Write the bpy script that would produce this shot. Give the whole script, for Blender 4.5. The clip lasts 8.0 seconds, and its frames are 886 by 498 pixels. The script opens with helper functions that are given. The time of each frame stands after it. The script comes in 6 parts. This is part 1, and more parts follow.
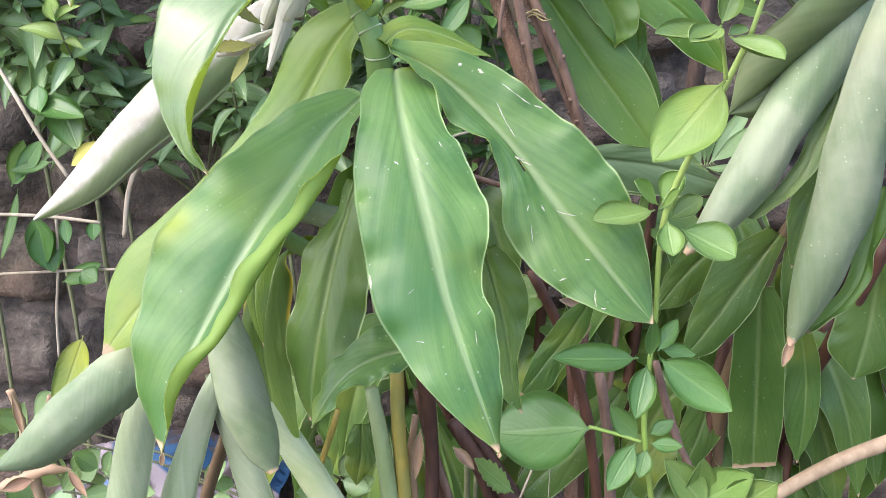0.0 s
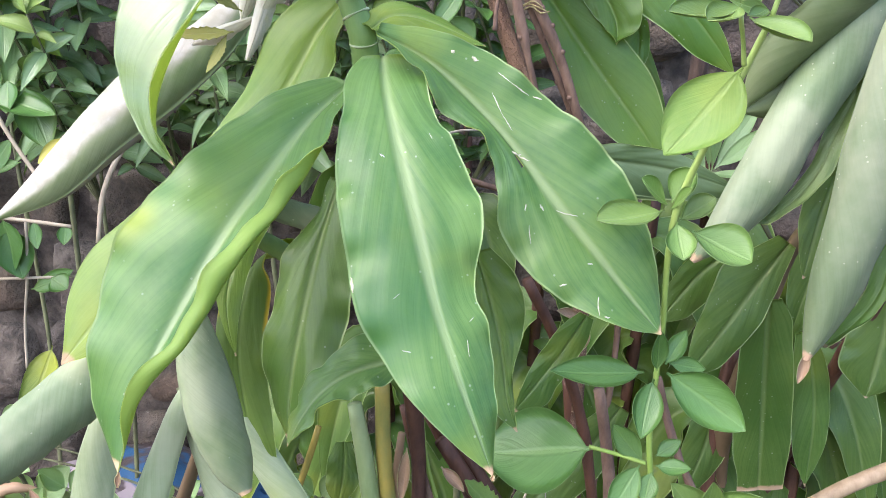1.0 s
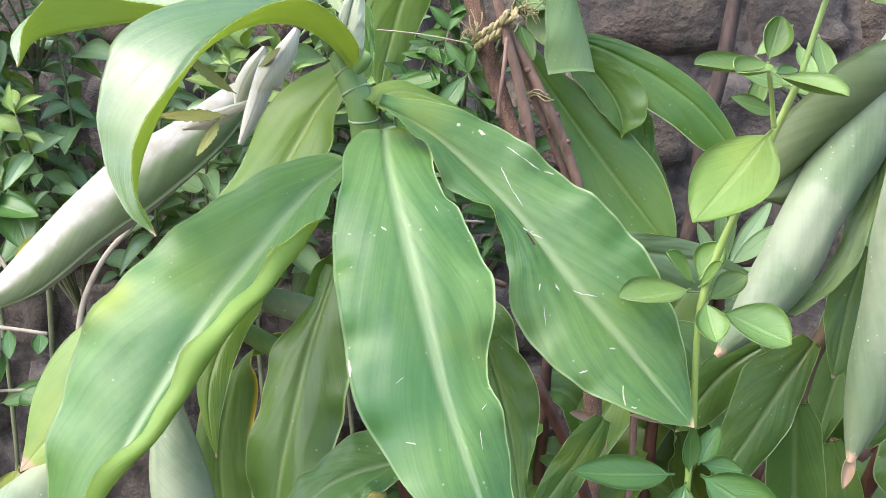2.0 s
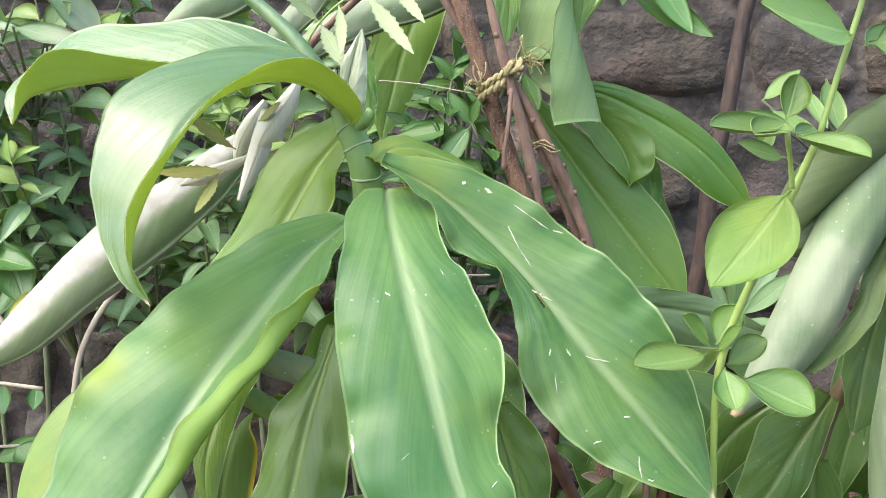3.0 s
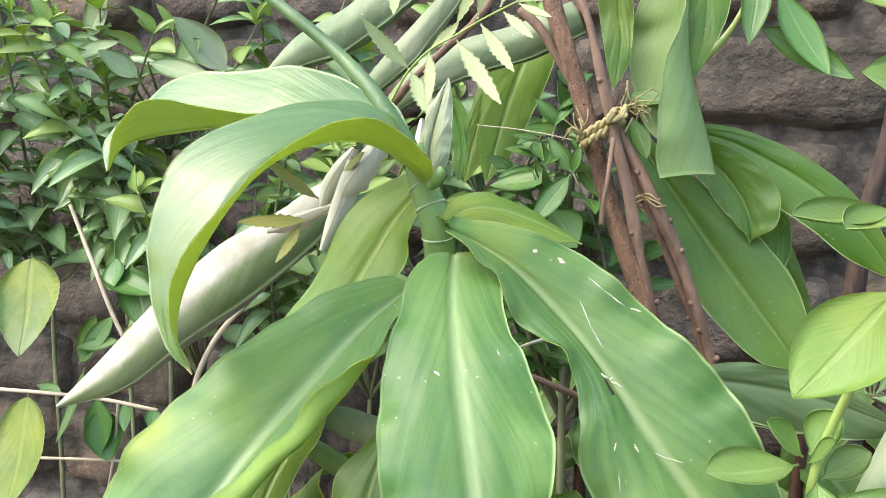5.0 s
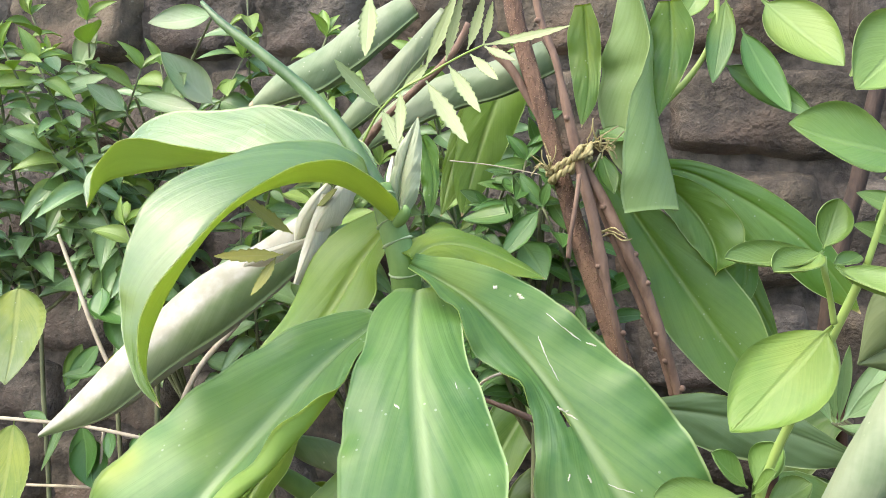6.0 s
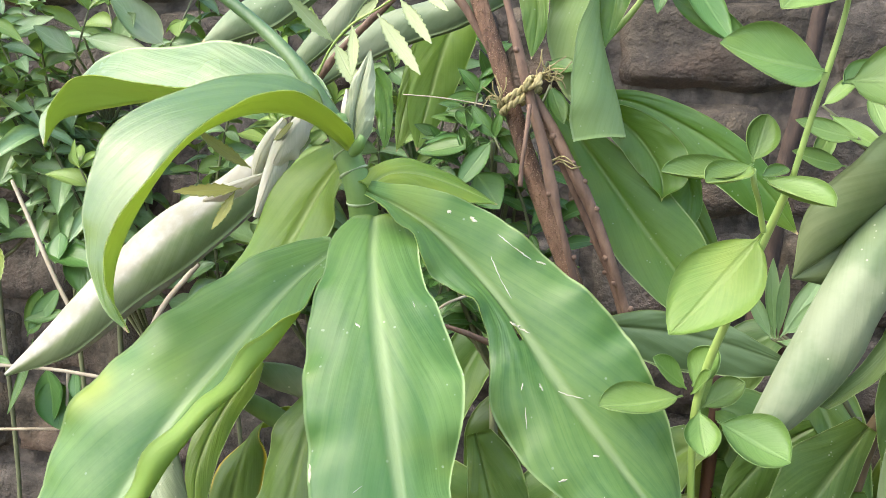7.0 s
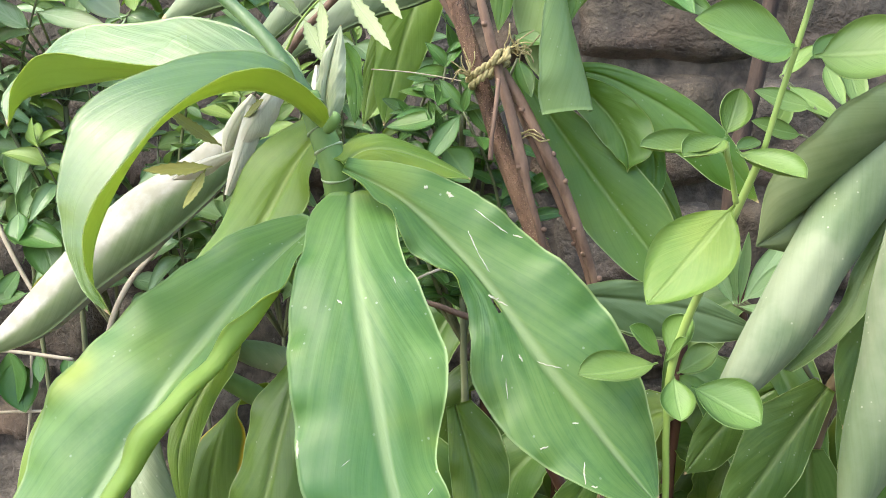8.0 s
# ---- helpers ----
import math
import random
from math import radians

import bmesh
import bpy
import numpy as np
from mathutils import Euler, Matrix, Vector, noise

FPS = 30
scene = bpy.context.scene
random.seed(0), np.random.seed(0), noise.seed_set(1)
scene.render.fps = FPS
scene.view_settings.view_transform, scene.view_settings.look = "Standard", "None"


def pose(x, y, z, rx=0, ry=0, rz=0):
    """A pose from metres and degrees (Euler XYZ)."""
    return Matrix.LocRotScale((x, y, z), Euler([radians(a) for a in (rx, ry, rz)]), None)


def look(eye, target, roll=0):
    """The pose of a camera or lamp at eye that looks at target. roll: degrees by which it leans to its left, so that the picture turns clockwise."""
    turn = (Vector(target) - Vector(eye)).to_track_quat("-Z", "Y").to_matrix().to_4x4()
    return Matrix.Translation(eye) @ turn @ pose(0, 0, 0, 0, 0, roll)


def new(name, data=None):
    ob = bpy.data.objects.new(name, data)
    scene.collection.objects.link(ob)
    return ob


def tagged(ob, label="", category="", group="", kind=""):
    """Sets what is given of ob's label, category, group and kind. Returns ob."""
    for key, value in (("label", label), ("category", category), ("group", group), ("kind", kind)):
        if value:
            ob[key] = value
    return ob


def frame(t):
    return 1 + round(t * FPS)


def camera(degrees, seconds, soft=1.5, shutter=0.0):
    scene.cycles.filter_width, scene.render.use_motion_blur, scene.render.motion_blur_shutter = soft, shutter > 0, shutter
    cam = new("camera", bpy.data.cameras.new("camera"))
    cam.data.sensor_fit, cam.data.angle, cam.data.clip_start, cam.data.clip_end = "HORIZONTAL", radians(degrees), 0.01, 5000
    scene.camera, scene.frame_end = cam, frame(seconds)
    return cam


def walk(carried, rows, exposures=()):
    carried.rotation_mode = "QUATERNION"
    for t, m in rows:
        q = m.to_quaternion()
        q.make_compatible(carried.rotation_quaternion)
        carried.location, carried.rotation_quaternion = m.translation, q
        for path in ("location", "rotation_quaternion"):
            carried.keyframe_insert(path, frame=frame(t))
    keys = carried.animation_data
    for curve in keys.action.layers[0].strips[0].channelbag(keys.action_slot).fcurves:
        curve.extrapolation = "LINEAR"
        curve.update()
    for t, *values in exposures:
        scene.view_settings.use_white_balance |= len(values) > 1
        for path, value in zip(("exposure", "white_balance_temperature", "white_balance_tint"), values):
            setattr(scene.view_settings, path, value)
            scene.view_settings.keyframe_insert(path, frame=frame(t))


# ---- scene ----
cam = camera(54.3, 8.0, soft=0.8)
PATH = [
    (0, (0.062, 0.035, 1.008), (-0.015, 1.947, 0.427), -0.3),
    (0.5, (0.061, 0.046, 1.004), (-0.012, 1.944, 0.377), -0.0),
    (1, (0.061, 0.077, 0.986), (0.005, 2.001, 0.443), 0.4),
    (1.5, (0.052, 0.102, 0.957), (0.005, 2.052, 0.515), 0.3),
    (1.7, (0.052, 0.108, 0.951), (0.011, 2.077, 0.601), 0.5),
    (2.8, (0.048, 0.126, 0.946), (0.025, 2.12, 0.795), -0.5),
    (3, (0.049, 0.132, 0.962), (0.007, 2.124, 0.798), -0.1),
    (3.5, (0.04, 0.146, 0.983), (-0.056, 2.136, 0.815), 1.3),
    (4, (0.057, 0.17, 0.983), (-0.277, 2.134, 0.809), 1.7),
    (4.5, (0.077, 0.171, 0.983), (-0.322, 2.123, 0.81), 1.4),
    (5, (0.095, 0.169, 0.992), (-0.314, 2.121, 0.844), 1.4),
    (5.2, (0.097, 0.164, 1.002), (-0.306, 2.12, 0.906), 2.0),
    (6.3, (0.12, 0.153, 1.0), (-0.28, 2.11, 0.9), 0.8),
    (6.5, (0.12, 0.148, 0.991), (-0.265, 2.108, 0.876), 0.2),
    (7, (0.122, 0.138, 0.991), (-0.188, 2.101, 0.772), 0.2),
    (7.5, (0.115, 0.132, 0.998), (-0.141, 2.098, 0.739), 0.1),
    (8, (0.11, 0.131, 0.994), (-0.095, 2.1, 0.708), -0.5),
]
walk(cam, [(t, look(eye, target, roll)) for t, eye, target, roll in PATH], exposures=[(0.0, 2.08, 6080, 21), (1.5, 2.10, 5980, 20), (3.0, 2.10, 6200, 15), (4.0, 2.12, 6480, 12), (5.0, 2.12, 6480, 12), (6.5, 2.06, 6520, 12), (8.0, 2.06, 6450, 10)])

# ---- light ----
SUN_EL, SUN_AZ = 52.0, 235.0
world = bpy.data.worlds.new("sky")
scene.world = world
world.use_nodes = True
wn = world.node_tree.nodes
sky = wn.new("ShaderNodeTexSky")
sky.sky_type, sky.sun_disc = "NISHITA", False
sky.dust_density, sky.air_density = 3.0, 1.0
sky.sun_elevation, sky.sun_rotation = radians(SUN_EL), radians(SUN_AZ)
world.node_tree.links.new(sky.outputs[0], wn["Background"].inputs[0])
wn["Background"].inputs[1].default_value = 0.15
sun = new("sun", bpy.data.lights.new("sun", "SUN"))
sun.data.energy, sun.data.angle, sun.data.color = 0.6, radians(70), (1.0, 0.97, 0.92)
az, el = radians(SUN_AZ), radians(SUN_EL)
sun.matrix_world = look((math.sin(az) * math.cos(el) * 5, math.cos(az) * math.cos(el) * 5, math.sin(el) * 5), (0, 0, 0))

GROUND, WALL_Y = 0.25, 1.30


# ---- materials ----
class Nodes:
    def __init__(self, name):
        self.mat = bpy.data.materials.new(name)
        self.mat.use_nodes = True
        self.tree = self.mat.node_tree
        self.bsdf = self.tree.nodes["Principled BSDF"]
        self.out = self.tree.nodes["Material Output"]

    def add(self, kind, **sets):
        n = self.tree.nodes.new("ShaderNode" + kind)
        for k, v in sets.items():
            n.inputs[k.replace("_", " ")].default_value = v
        return n

    def link(self, a, b):
        self.tree.links.new(a, b)

    def val(self, sock, v):
        if hasattr(v, "is_linked"):
            self.link(v, sock)
        else:
            sock.default_value = v

    def math(self, op, a, b=0.0, c=0.0):
        n = self.add("Math")
        n.operation = op
        for i, v in enumerate((a, b, c)):
            self.val(n.inputs[i], v)
        return n.outputs[0]

    def ramp(self, v, lo, hi, smooth=True):
        n = self.add("MapRange")
        n.interpolation_type = "SMOOTHSTEP" if smooth else "LINEAR"
        self.val(n.inputs["Value"], v)
        n.inputs["From Min"].default_value, n.inputs["From Max"].default_value = lo, hi
        return n.outputs[0]

    def mix(self, f, a, b, kind="MIX"):
        n = self.add("Mix")
        n.data_type, n.blend_type = "RGBA", kind
        self.val(n.inputs[0], f)
        for i, v in ((6, a), (7, b)):
            self.val(n.inputs[i], (*v, 1) if isinstance(v, tuple) else v)
        return n.outputs[2]

    def noise(self, scale, detail=3.0, vec=None, rough=0.55):
        n = self.add("TexNoise", Scale=scale, Detail=detail, Roughness=rough)
        self.link(vec if vec else self.coord("Object"), n.inputs["Vector"])
        return n.outputs[0]

    def coord(self, which):
        return self.add("TexCoord").outputs[which]

    def rand(self):
        return self.add("ObjectInfo").outputs["Random"]

    def bump(self, height, strength=0.3, dist=0.001):
        n = self.add("Bump", Strength=strength, Distance=dist)
        self.link(height, n.inputs["Height"])
        self.link(n.outputs[0], self.bsdf.inputs["Normal"])
        return n.outputs[0]


def leaf_material(name, dark, light, rib, yellow=0.0, brown_tip=0.0, glossy=0.38, through_light=0.22, spots=0.0, stripe=0.5, margin=0.0, bleach=0.0, rib_show=0.42, rim_show=0.4, blotch=None, spec=0.4, bumpy=0.3, glow=(0.48, 0.62, 0.04), glow_mix=0.6, bleach_side=None):
    """u runs along the blade, v from one margin (-1) to the other (1)."""
    m = Nodes(name)
    uv = m.add("SeparateXYZ")
    m.link(m.coord("UV"), uv.inputs[0])
    u, v = uv.outputs[0], uv.outputs[1]
    av = m.math("ABSOLUTE", v)
    combo = m.add("CombineXYZ")
    m.link(m.math("MULTIPLY", u, 1.3), combo.inputs[0])
    vein = m.math("ADD", av, m.math("MULTIPLY", u, -2.0))
    half = m.math("MULTIPLY", m.math("SIGN", v), 3.7)
    m.link(m.math("MULTIPLY", vein, 9.0), combo.inputs[1])
    m.link(m.math("MULTIPLY_ADD", m.rand(), 37.0, half), combo.inputs[2])
    stripes = m.noise(1.0, 3.0, combo.outputs[0])
    fine = m.add("CombineXYZ")
    m.link(m.math("MULTIPLY", u, 3.0), fine.inputs[0])
    m.link(m.math("MULTIPLY", vein, 27.0), fine.inputs[1])
    m.link(half, fine.inputs[2])
    fines = m.noise(1.0, 2.0, fine.outputs[0])
    patch = m.noise(16.0, 4.0)
    tone = m.math("ADD", m.math("MULTIPLY", m.ramp(stripes, 0.3, 0.7), stripe), m.math("MULTIPLY", m.ramp(patch, 0.3, 0.7), 1.0 - stripe))
    col = m.mix(tone, dark, light)
    col = m.mix(m.math("MULTIPLY", m.ramp(fines, 0.5, 0.68), 0.26), col, light)
    col = m.mix(m.math("MULTIPLY", m.ramp(fines, 0.46, 0.32), 0.26), col, dark)
    line = m.math("ABSOLUTE", m.math("SINE", m.math("MULTIPLY_ADD", vein, 21.0, m.math("MULTIPLY", stripes, 5.0))))
    col = m.mix(m.math("MULTIPLY", m.ramp(line, 0.18, 0.02), 0.42), col, dark)
    mottle = m.noise(260.0, 3.0)
    col = m.mix(m.math("MULTIPLY", m.ramp(mottle, 0.35, 0.7), 0.22), col, light)
    deep = m.noise(7.0, 3.0)
    col = m.mix(m.math("MULTIPLY", m.ramp(deep, 0.46, 0.66), 0.65), col, dark)
    if yellow:
        yy = m.noise(9.0, 3.0)
        col = m.mix(m.math("MULTIPLY", m.ramp(yy, 0.52, 0.74), yellow), col, (0.36, 0.40, 0.035))
    if blotch:
        du, dv = m.math("SUBTRACT", u, blotch[0]), m.math("SUBTRACT", v, blotch[1])
        far = m.math("SQRT", m.math("ADD", m.math("POWER", m.math("MULTIPLY", du, 11.0), 2.0), m.math("POWER", m.math("MULTIPLY", dv, 2.4), 2.0)))
        col = m.mix(m.math("MULTIPLY", m.ramp(m.math("ADD", far, patch), 1.5, 0.7), 0.6), col, (0.30, 0.34, 0.02))
    if margin:
        edge = m.math("MULTIPLY", m.ramp(m.math("MULTIPLY_ADD", m.noise(30.0), 0.16, av), 0.90, 1.04), m.ramp(m.noise(14.0), 0.50, 0.58))
        col = m.mix(m.math("MULTIPLY", edge, margin), col, (0.62, 0.40, 0.02))
    if bleach:
        col = m.mix(m.math("MULTIPLY", m.ramp(m.noise(14.0, 5.0), 0.42, 0.66), bleach), col, (0.52, 0.52, 0.36))
    if bleach_side is not None:
        side = m.ramp(m.math("MULTIPLY_ADD", m.noise(26.0, 4.0), 0.22, v), bleach_side + 0.17, bleach_side + 0.04)
        col = m.mix(m.math("MULTIPLY", side, 0.85), col, m.mix(m.ramp(m.noise(60.0, 4.0), 0.35, 0.7), (0.34, 0.32, 0.24), (0.50, 0.47, 0.39)))
    width = m.math("MULTIPLY_ADD", u, -0.08, 0.17)
    ribf = m.ramp(m.math("DIVIDE", av, width), 1.0, 0.25)
    col = m.mix(m.math("MULTIPLY", ribf, rib_show), col, rib)
    col = m.mix(m.math("MULTIPLY", m.ramp(av, 0.955, 0.985), rim_show), col, (0.42, 0.52, 0.22))
    if spots:
        vor = m.add("TexVoronoi", Scale=150.0)
        m.link(m.coord("Object"), vor.inputs["Vector"])
        dot = m.math("MULTIPLY", m.ramp(vor.outputs["Distance"], 0.13, 0.07), m.ramp(m.noise(24.0, 2.0), 0.5, 0.56))
        col = m.mix(m.math("MULTIPLY", dot, spots), col, (0.55, 0.55, 0.38))
    if brown_tip:
        tip = m.math("ADD", u, m.math("MULTIPLY", m.math("SUBTRACT", m.noise(60.0, 3.0), 0.5), 0.07))
        col = m.mix(m.ramp(tip, 0.972, 0.984), col, (0.44, 0.30, 0.17))
    var = m.add("HueSaturation")
    m.link(col, var.inputs["Color"])
    m.link(m.math("MULTIPLY_ADD", m.rand(), 0.012, 0.494), var.inputs["Hue"])
    m.link(m.math("MULTIPLY_ADD", m.rand(), 0.18, 0.91), var.inputs["Value"])
    col = var.outputs[0]
    m.link(col, m.bsdf.inputs["Base Color"])
    m.val(m.bsdf.inputs["Roughness"], m.math("MULTIPLY_ADD", patch, 0.2, glossy - 0.1))
    m.bsdf.inputs["Specular IOR Level"].default_value = spec
    n = m.bump(m.math("ADD", m.math("MULTIPLY", stripes, 0.5), m.math("ADD", m.math("MULTIPLY", fines, 0.15), m.math("ADD", m.math("MULTIPLY", ribf, -0.8), m.math("MULTIPLY", mottle, 0.12)))), bumpy, 0.0014)
    tr = m.add("BsdfTranslucent")
    m.link(m.mix(glow_mix, col, glow), tr.inputs["Color"])
    m.link(n, tr.inputs["Normal"])
    mx = m.add("MixShader")
    mx.inputs[0].default_value = through_light
    m.link(m.bsdf.outputs[0], mx.inputs[1])
    m.link(tr.outputs[0], mx.inputs[2])
    m.link(mx.outputs[0], m.out.inputs["Surface"])
    return m.mat


def bark_material(name, a, b, scale=60.0, specks=0.0, bump=0.6, rough=0.8):
    m = Nodes(name)
    mp = m.add("Mapping")
    m.link(m.coord("Object"), mp.inputs["Vector"])
    mp.inputs["Scale"].default_value = (1.0, 1.0, 0.35)
    grain = m.noise(scale, 5.0, mp.outputs[0], 0.65)
    large = m.noise(scale * 0.18, 3.0)
    col = m.mix(m.ramp(m.math("ADD", m.math("MULTIPLY", grain, 0.6), m.math("MULTIPLY", large, 0.4)), 0.35, 0.65), a, b)
    height = grain
    if specks:
        vor = m.add("TexVoronoi", Scale=620.0)
        m.link(m.coord("Object"), vor.inputs["Vector"])
        dot = m.math("MULTIPLY", m.ramp(vor.outputs["Distance"], 0.40, 0.18), m.ramp(m.noise(180.0, 2.0), 0.34, 0.5))
        col = m.mix(m.math("MULTIPLY", dot, specks), col, (0.40, 0.27, 0.17))
        height = m.math("ADD", grain, m.math("MULTIPLY", dot, 0.7))
    m.link(col, m.bsdf.inputs["Base Color"])
    m.bsdf.inputs["Roughness"].default_value = rough
    m.bump(height, bump, 0.003)
    return m.mat


LEAF = leaf_material("leaf_green", (0.032, 0.108, 0.024), (0.132, 0.238, 0.054), (0.29, 0.37, 0.17), yellow=0.45, brown_tip=1.0, spots=0.35, stripe=0.42, bumpy=0.34, spec=0.42, glossy=0.40, through_light=0.26, rib_show=0.5)
LEAF_BACK = leaf_material("leaf_green_behind", (0.046, 0.128, 0.016), (0.122, 0.235, 0.040), (0.20, 0.30, 0.09), yellow=0.25, brown_tip=1.0, spots=0.4, stripe=0.3, spec=0.40, through_light=0.34, bumpy=0.25, rim_show=0.6)
LEAF_LIME = leaf_material("leaf_yellow_green", (0.115, 0.215, 0.030), (0.205, 0.315, 0.060), (0.32, 0.41, 0.14), yellow=0.45, brown_tip=1.0, stripe=0.35, spec=0.42, through_light=0.38, bumpy=0.35, rib_show=0.55)
LEAF_DUSTY = leaf_material("leaf_dusty", (0.060, 0.115, 0.045), (0.105, 0.165, 0.075), (0.12, 0.18, 0.08), glossy=0.55, stripe=0.15, spots=0.3, bumpy=0.08)
LEAF_BLOTCHED = leaf_material("leaf_green_blotched", (0.036, 0.114, 0.026), (0.138, 0.242, 0.056), (0.29, 0.37, 0.17), yellow=0.2, brown_tip=1.0, spots=0.3, stripe=0.42, bumpy=0.36, blotch=(0.538, 1.0), spec=0.42, glossy=0.40, through_light=0.27, rib_show=0.5)
# Pale underside; base colour also brightened to stand in for light through the blade.
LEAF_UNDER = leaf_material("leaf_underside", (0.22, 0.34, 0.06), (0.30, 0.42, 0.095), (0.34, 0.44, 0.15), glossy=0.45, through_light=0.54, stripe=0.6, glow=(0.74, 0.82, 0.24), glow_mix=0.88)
LEAF_YOUNG = leaf_material("leaf_young", (0.062, 0.158, 0.030), (0.155, 0.265, 0.070), (0.24, 0.33, 0.14), yellow=0.3, brown_tip=1.0, glossy=0.25, through_light=0.38, stripe=0.6, spec=1.0, bumpy=0.65, glow=(0.58, 0.72, 0.14), glow_mix=0.75)
LEAF_FLAP = leaf_material("leaf_folded", (0.150, 0.240, 0.070), (0.235, 0.330, 0.125), (0.27, 0.35, 0.14), glossy=0.40, through_light=0.34, stripe=0.45, rib_show=0.15, spots=0.3, bumpy=0.4, rim_show=0.6)
LEAF_OLD = leaf_material("leaf_shaded", (0.042, 0.108, 0.016), (0.120, 0.205, 0.042), (0.22, 0.30, 0.10), yellow=0.4, brown_tip=1.0, spots=0.5, glossy=0.38, stripe=0.45, bumpy=0.4, rim_show=0.6)
LEAF_YELLOW = leaf_material("leaf_yellow_margin", (0.075, 0.14, 0.018), (0.13, 0.21, 0.035), (0.20, 0.28, 0.07), margin=1.0, brown_tip=1.0, glossy=0.45)
ROLL = leaf_material("rolled_leaf_pale", (0.112, 0.166, 0.076), (0.180, 0.235, 0.124), (0.21, 0.26, 0.135), brown_tip=1.0, glossy=0.56, through_light=0.12, bleach=0.28, rim_show=0.5, bumpy=0.7, stripe=0.45, spots=0.5, spec=0.28, yellow=0.15)
ROLL_DULL = leaf_material("rolled_leaf_dull", (0.098, 0.145, 0.050), (0.160, 0.215, 0.085), (0.18, 0.23, 0.10), glossy=0.45, through_light=0.15, bleach=0.1, spec=0.35, bumpy=0.5)
SCAR = bark_material("dried_scar", (0.32, 0.32, 0.18), (0.54, 0.51, 0.37), 300.0, bump=0.2)
ROLL_DRY = leaf_material("rolled_leaf_bleached", (0.12, 0.180, 0.055), (0.20, 0.255, 0.105), (0.24, 0.29, 0.14), glossy=0.55, through_light=0.12, bleach=0.15, bumpy=0.7, bleach_side=0.70)
# Lighter copy of rolled_leaf_pale: open-sky light on low sheaths, put into the colour.
ROLL_LIT = leaf_material("rolled_leaf_sky_lit", (0.24, 0.315, 0.155), (0.37, 0.435, 0.260), (0.38, 0.43, 0.27), glossy=0.42, through_light=0.15, bleach=0.35, bumpy=0.5, stripe=0.6, yellow=0.2, brown_tip=1.0)
VINE = leaf_material("vine_leaf", (0.062, 0.168, 0.032), (0.130, 0.255, 0.062), (0.22, 0.36, 0.10), glossy=0.36, through_light=0.28, stripe=0.3, rib_show=0.4, rim_show=0.12, yellow=0.25, bumpy=0.4, spec=0.55)
VINE_TIP = leaf_material("vine_young_leaf", (0.120, 0.230, 0.045), (0.215, 0.330, 0.088), (0.31, 0.43, 0.15), glossy=0.40, through_light=0.28, stripe=0.3, rib_show=0.35, rim_show=0.2, bumpy=0.4, spec=0.5, yellow=0.3)
VINE_YELLOW = leaf_material("vine_leaf_yellowing", (0.130, 0.225, 0.036), (0.225, 0.300, 0.060), (0.28, 0.35, 0.10), glossy=0.4, through_light=0.28, stripe=0.25, yellow=0.35, rib_show=0.3, rim_show=0.1, spots=0.4, bumpy=0.4)
SHRUB = leaf_material("shrub_leaf", (0.175, 0.315, 0.120), (0.365, 0.510, 0.260), (0.40, 0.52, 0.28), spec=0.8, glossy=0.34, through_light=0.42, stripe=0.2, yellow=0.3, rib_show=0.35, rim_show=0.15, glow=(0.6, 0.76, 0.2))
SHRUB_TIP = leaf_material("shrub_young_leaf", (0.24, 0.37, 0.09), (0.37, 0.50, 0.16), (0.40, 0.52, 0.2), glossy=0.36, through_light=0.42, stripe=0.2, rib_show=0.3, rim_show=0.15)
MOSAIC = leaf_material("mottled_shrub_leaf", (0.14, 0.26, 0.09), (0.30, 0.43, 0.21), (0.44, 0.52, 0.30), glossy=0.40, through_light=0.35, stripe=0.6, bleach=0.5, rib_show=0.5, rim_show=0.15)
YELLOW_LEAF = leaf_material("bright_yellow_leaf", (0.46, 0.42, 0.07), (0.60, 0.54, 0.16), (0.55, 0.5, 0.14), glossy=0.5, through_light=0.35, stripe=0.3, spots=0.5)
CRISP = leaf_material("bleached_dry_leaf", (0.66, 0.63, 0.47), (0.80, 0.77, 0.62), (0.68, 0.64, 0.46), glossy=0.6, through_light=0.2, stripe=0.6, bumpy=0.6, yellow=0.15, glow=(0.8, 0.75, 0.55))
NEEM = leaf_material("serrated_leaflet", (0.34, 0.41, 0.18), (0.47, 0.53, 0.29), (0.50, 0.55, 0.32), glossy=0.5, through_light=0.3, stripe=0.3, rim_show=0.2)
NEEM_DRY = leaf_material("dry_serrated_leaflet", (0.22, 0.24, 0.05), (0.34, 0.30, 0.07), (0.3, 0.3, 0.1), glossy=0.55, stripe=0.3, yellow=0.4)
YELLOWED = leaf_material("yellowed_leaf", (0.055, 0.145, 0.025), (0.26, 0.32, 0.060), (0.34, 0.38, 0.11), yellow=0.95, bleach=0.25, glossy=0.5, stripe=0.3, spots=0.5, bumpy=0.6)
STEM = bark_material("green_stem", (0.095, 0.185, 0.034), (0.170, 0.270, 0.070), 40.0, bump=0.3, rough=0.6)
VINE_STEM = bark_material("vine_stem", (0.20, 0.32, 0.05), (0.30, 0.40, 0.10), 40.0, bump=0.2, rough=0.5)
SHRUB_STEM = bark_material("shrub_stem", (0.085, 0.095, 0.042), (0.19, 0.21, 0.095), 60.0, bump=0.3, rough=0.6)
SCAR_RING = bark_material("pale_ring", (0.22, 0.30, 0.13), (0.42, 0.46, 0.28), 120.0, bump=0.3)
CANE = bark_material("red_brown_cane", (0.038, 0.016, 0.009), (0.112, 0.048, 0.024), 60.0, bump=0.7, rough=0.6)
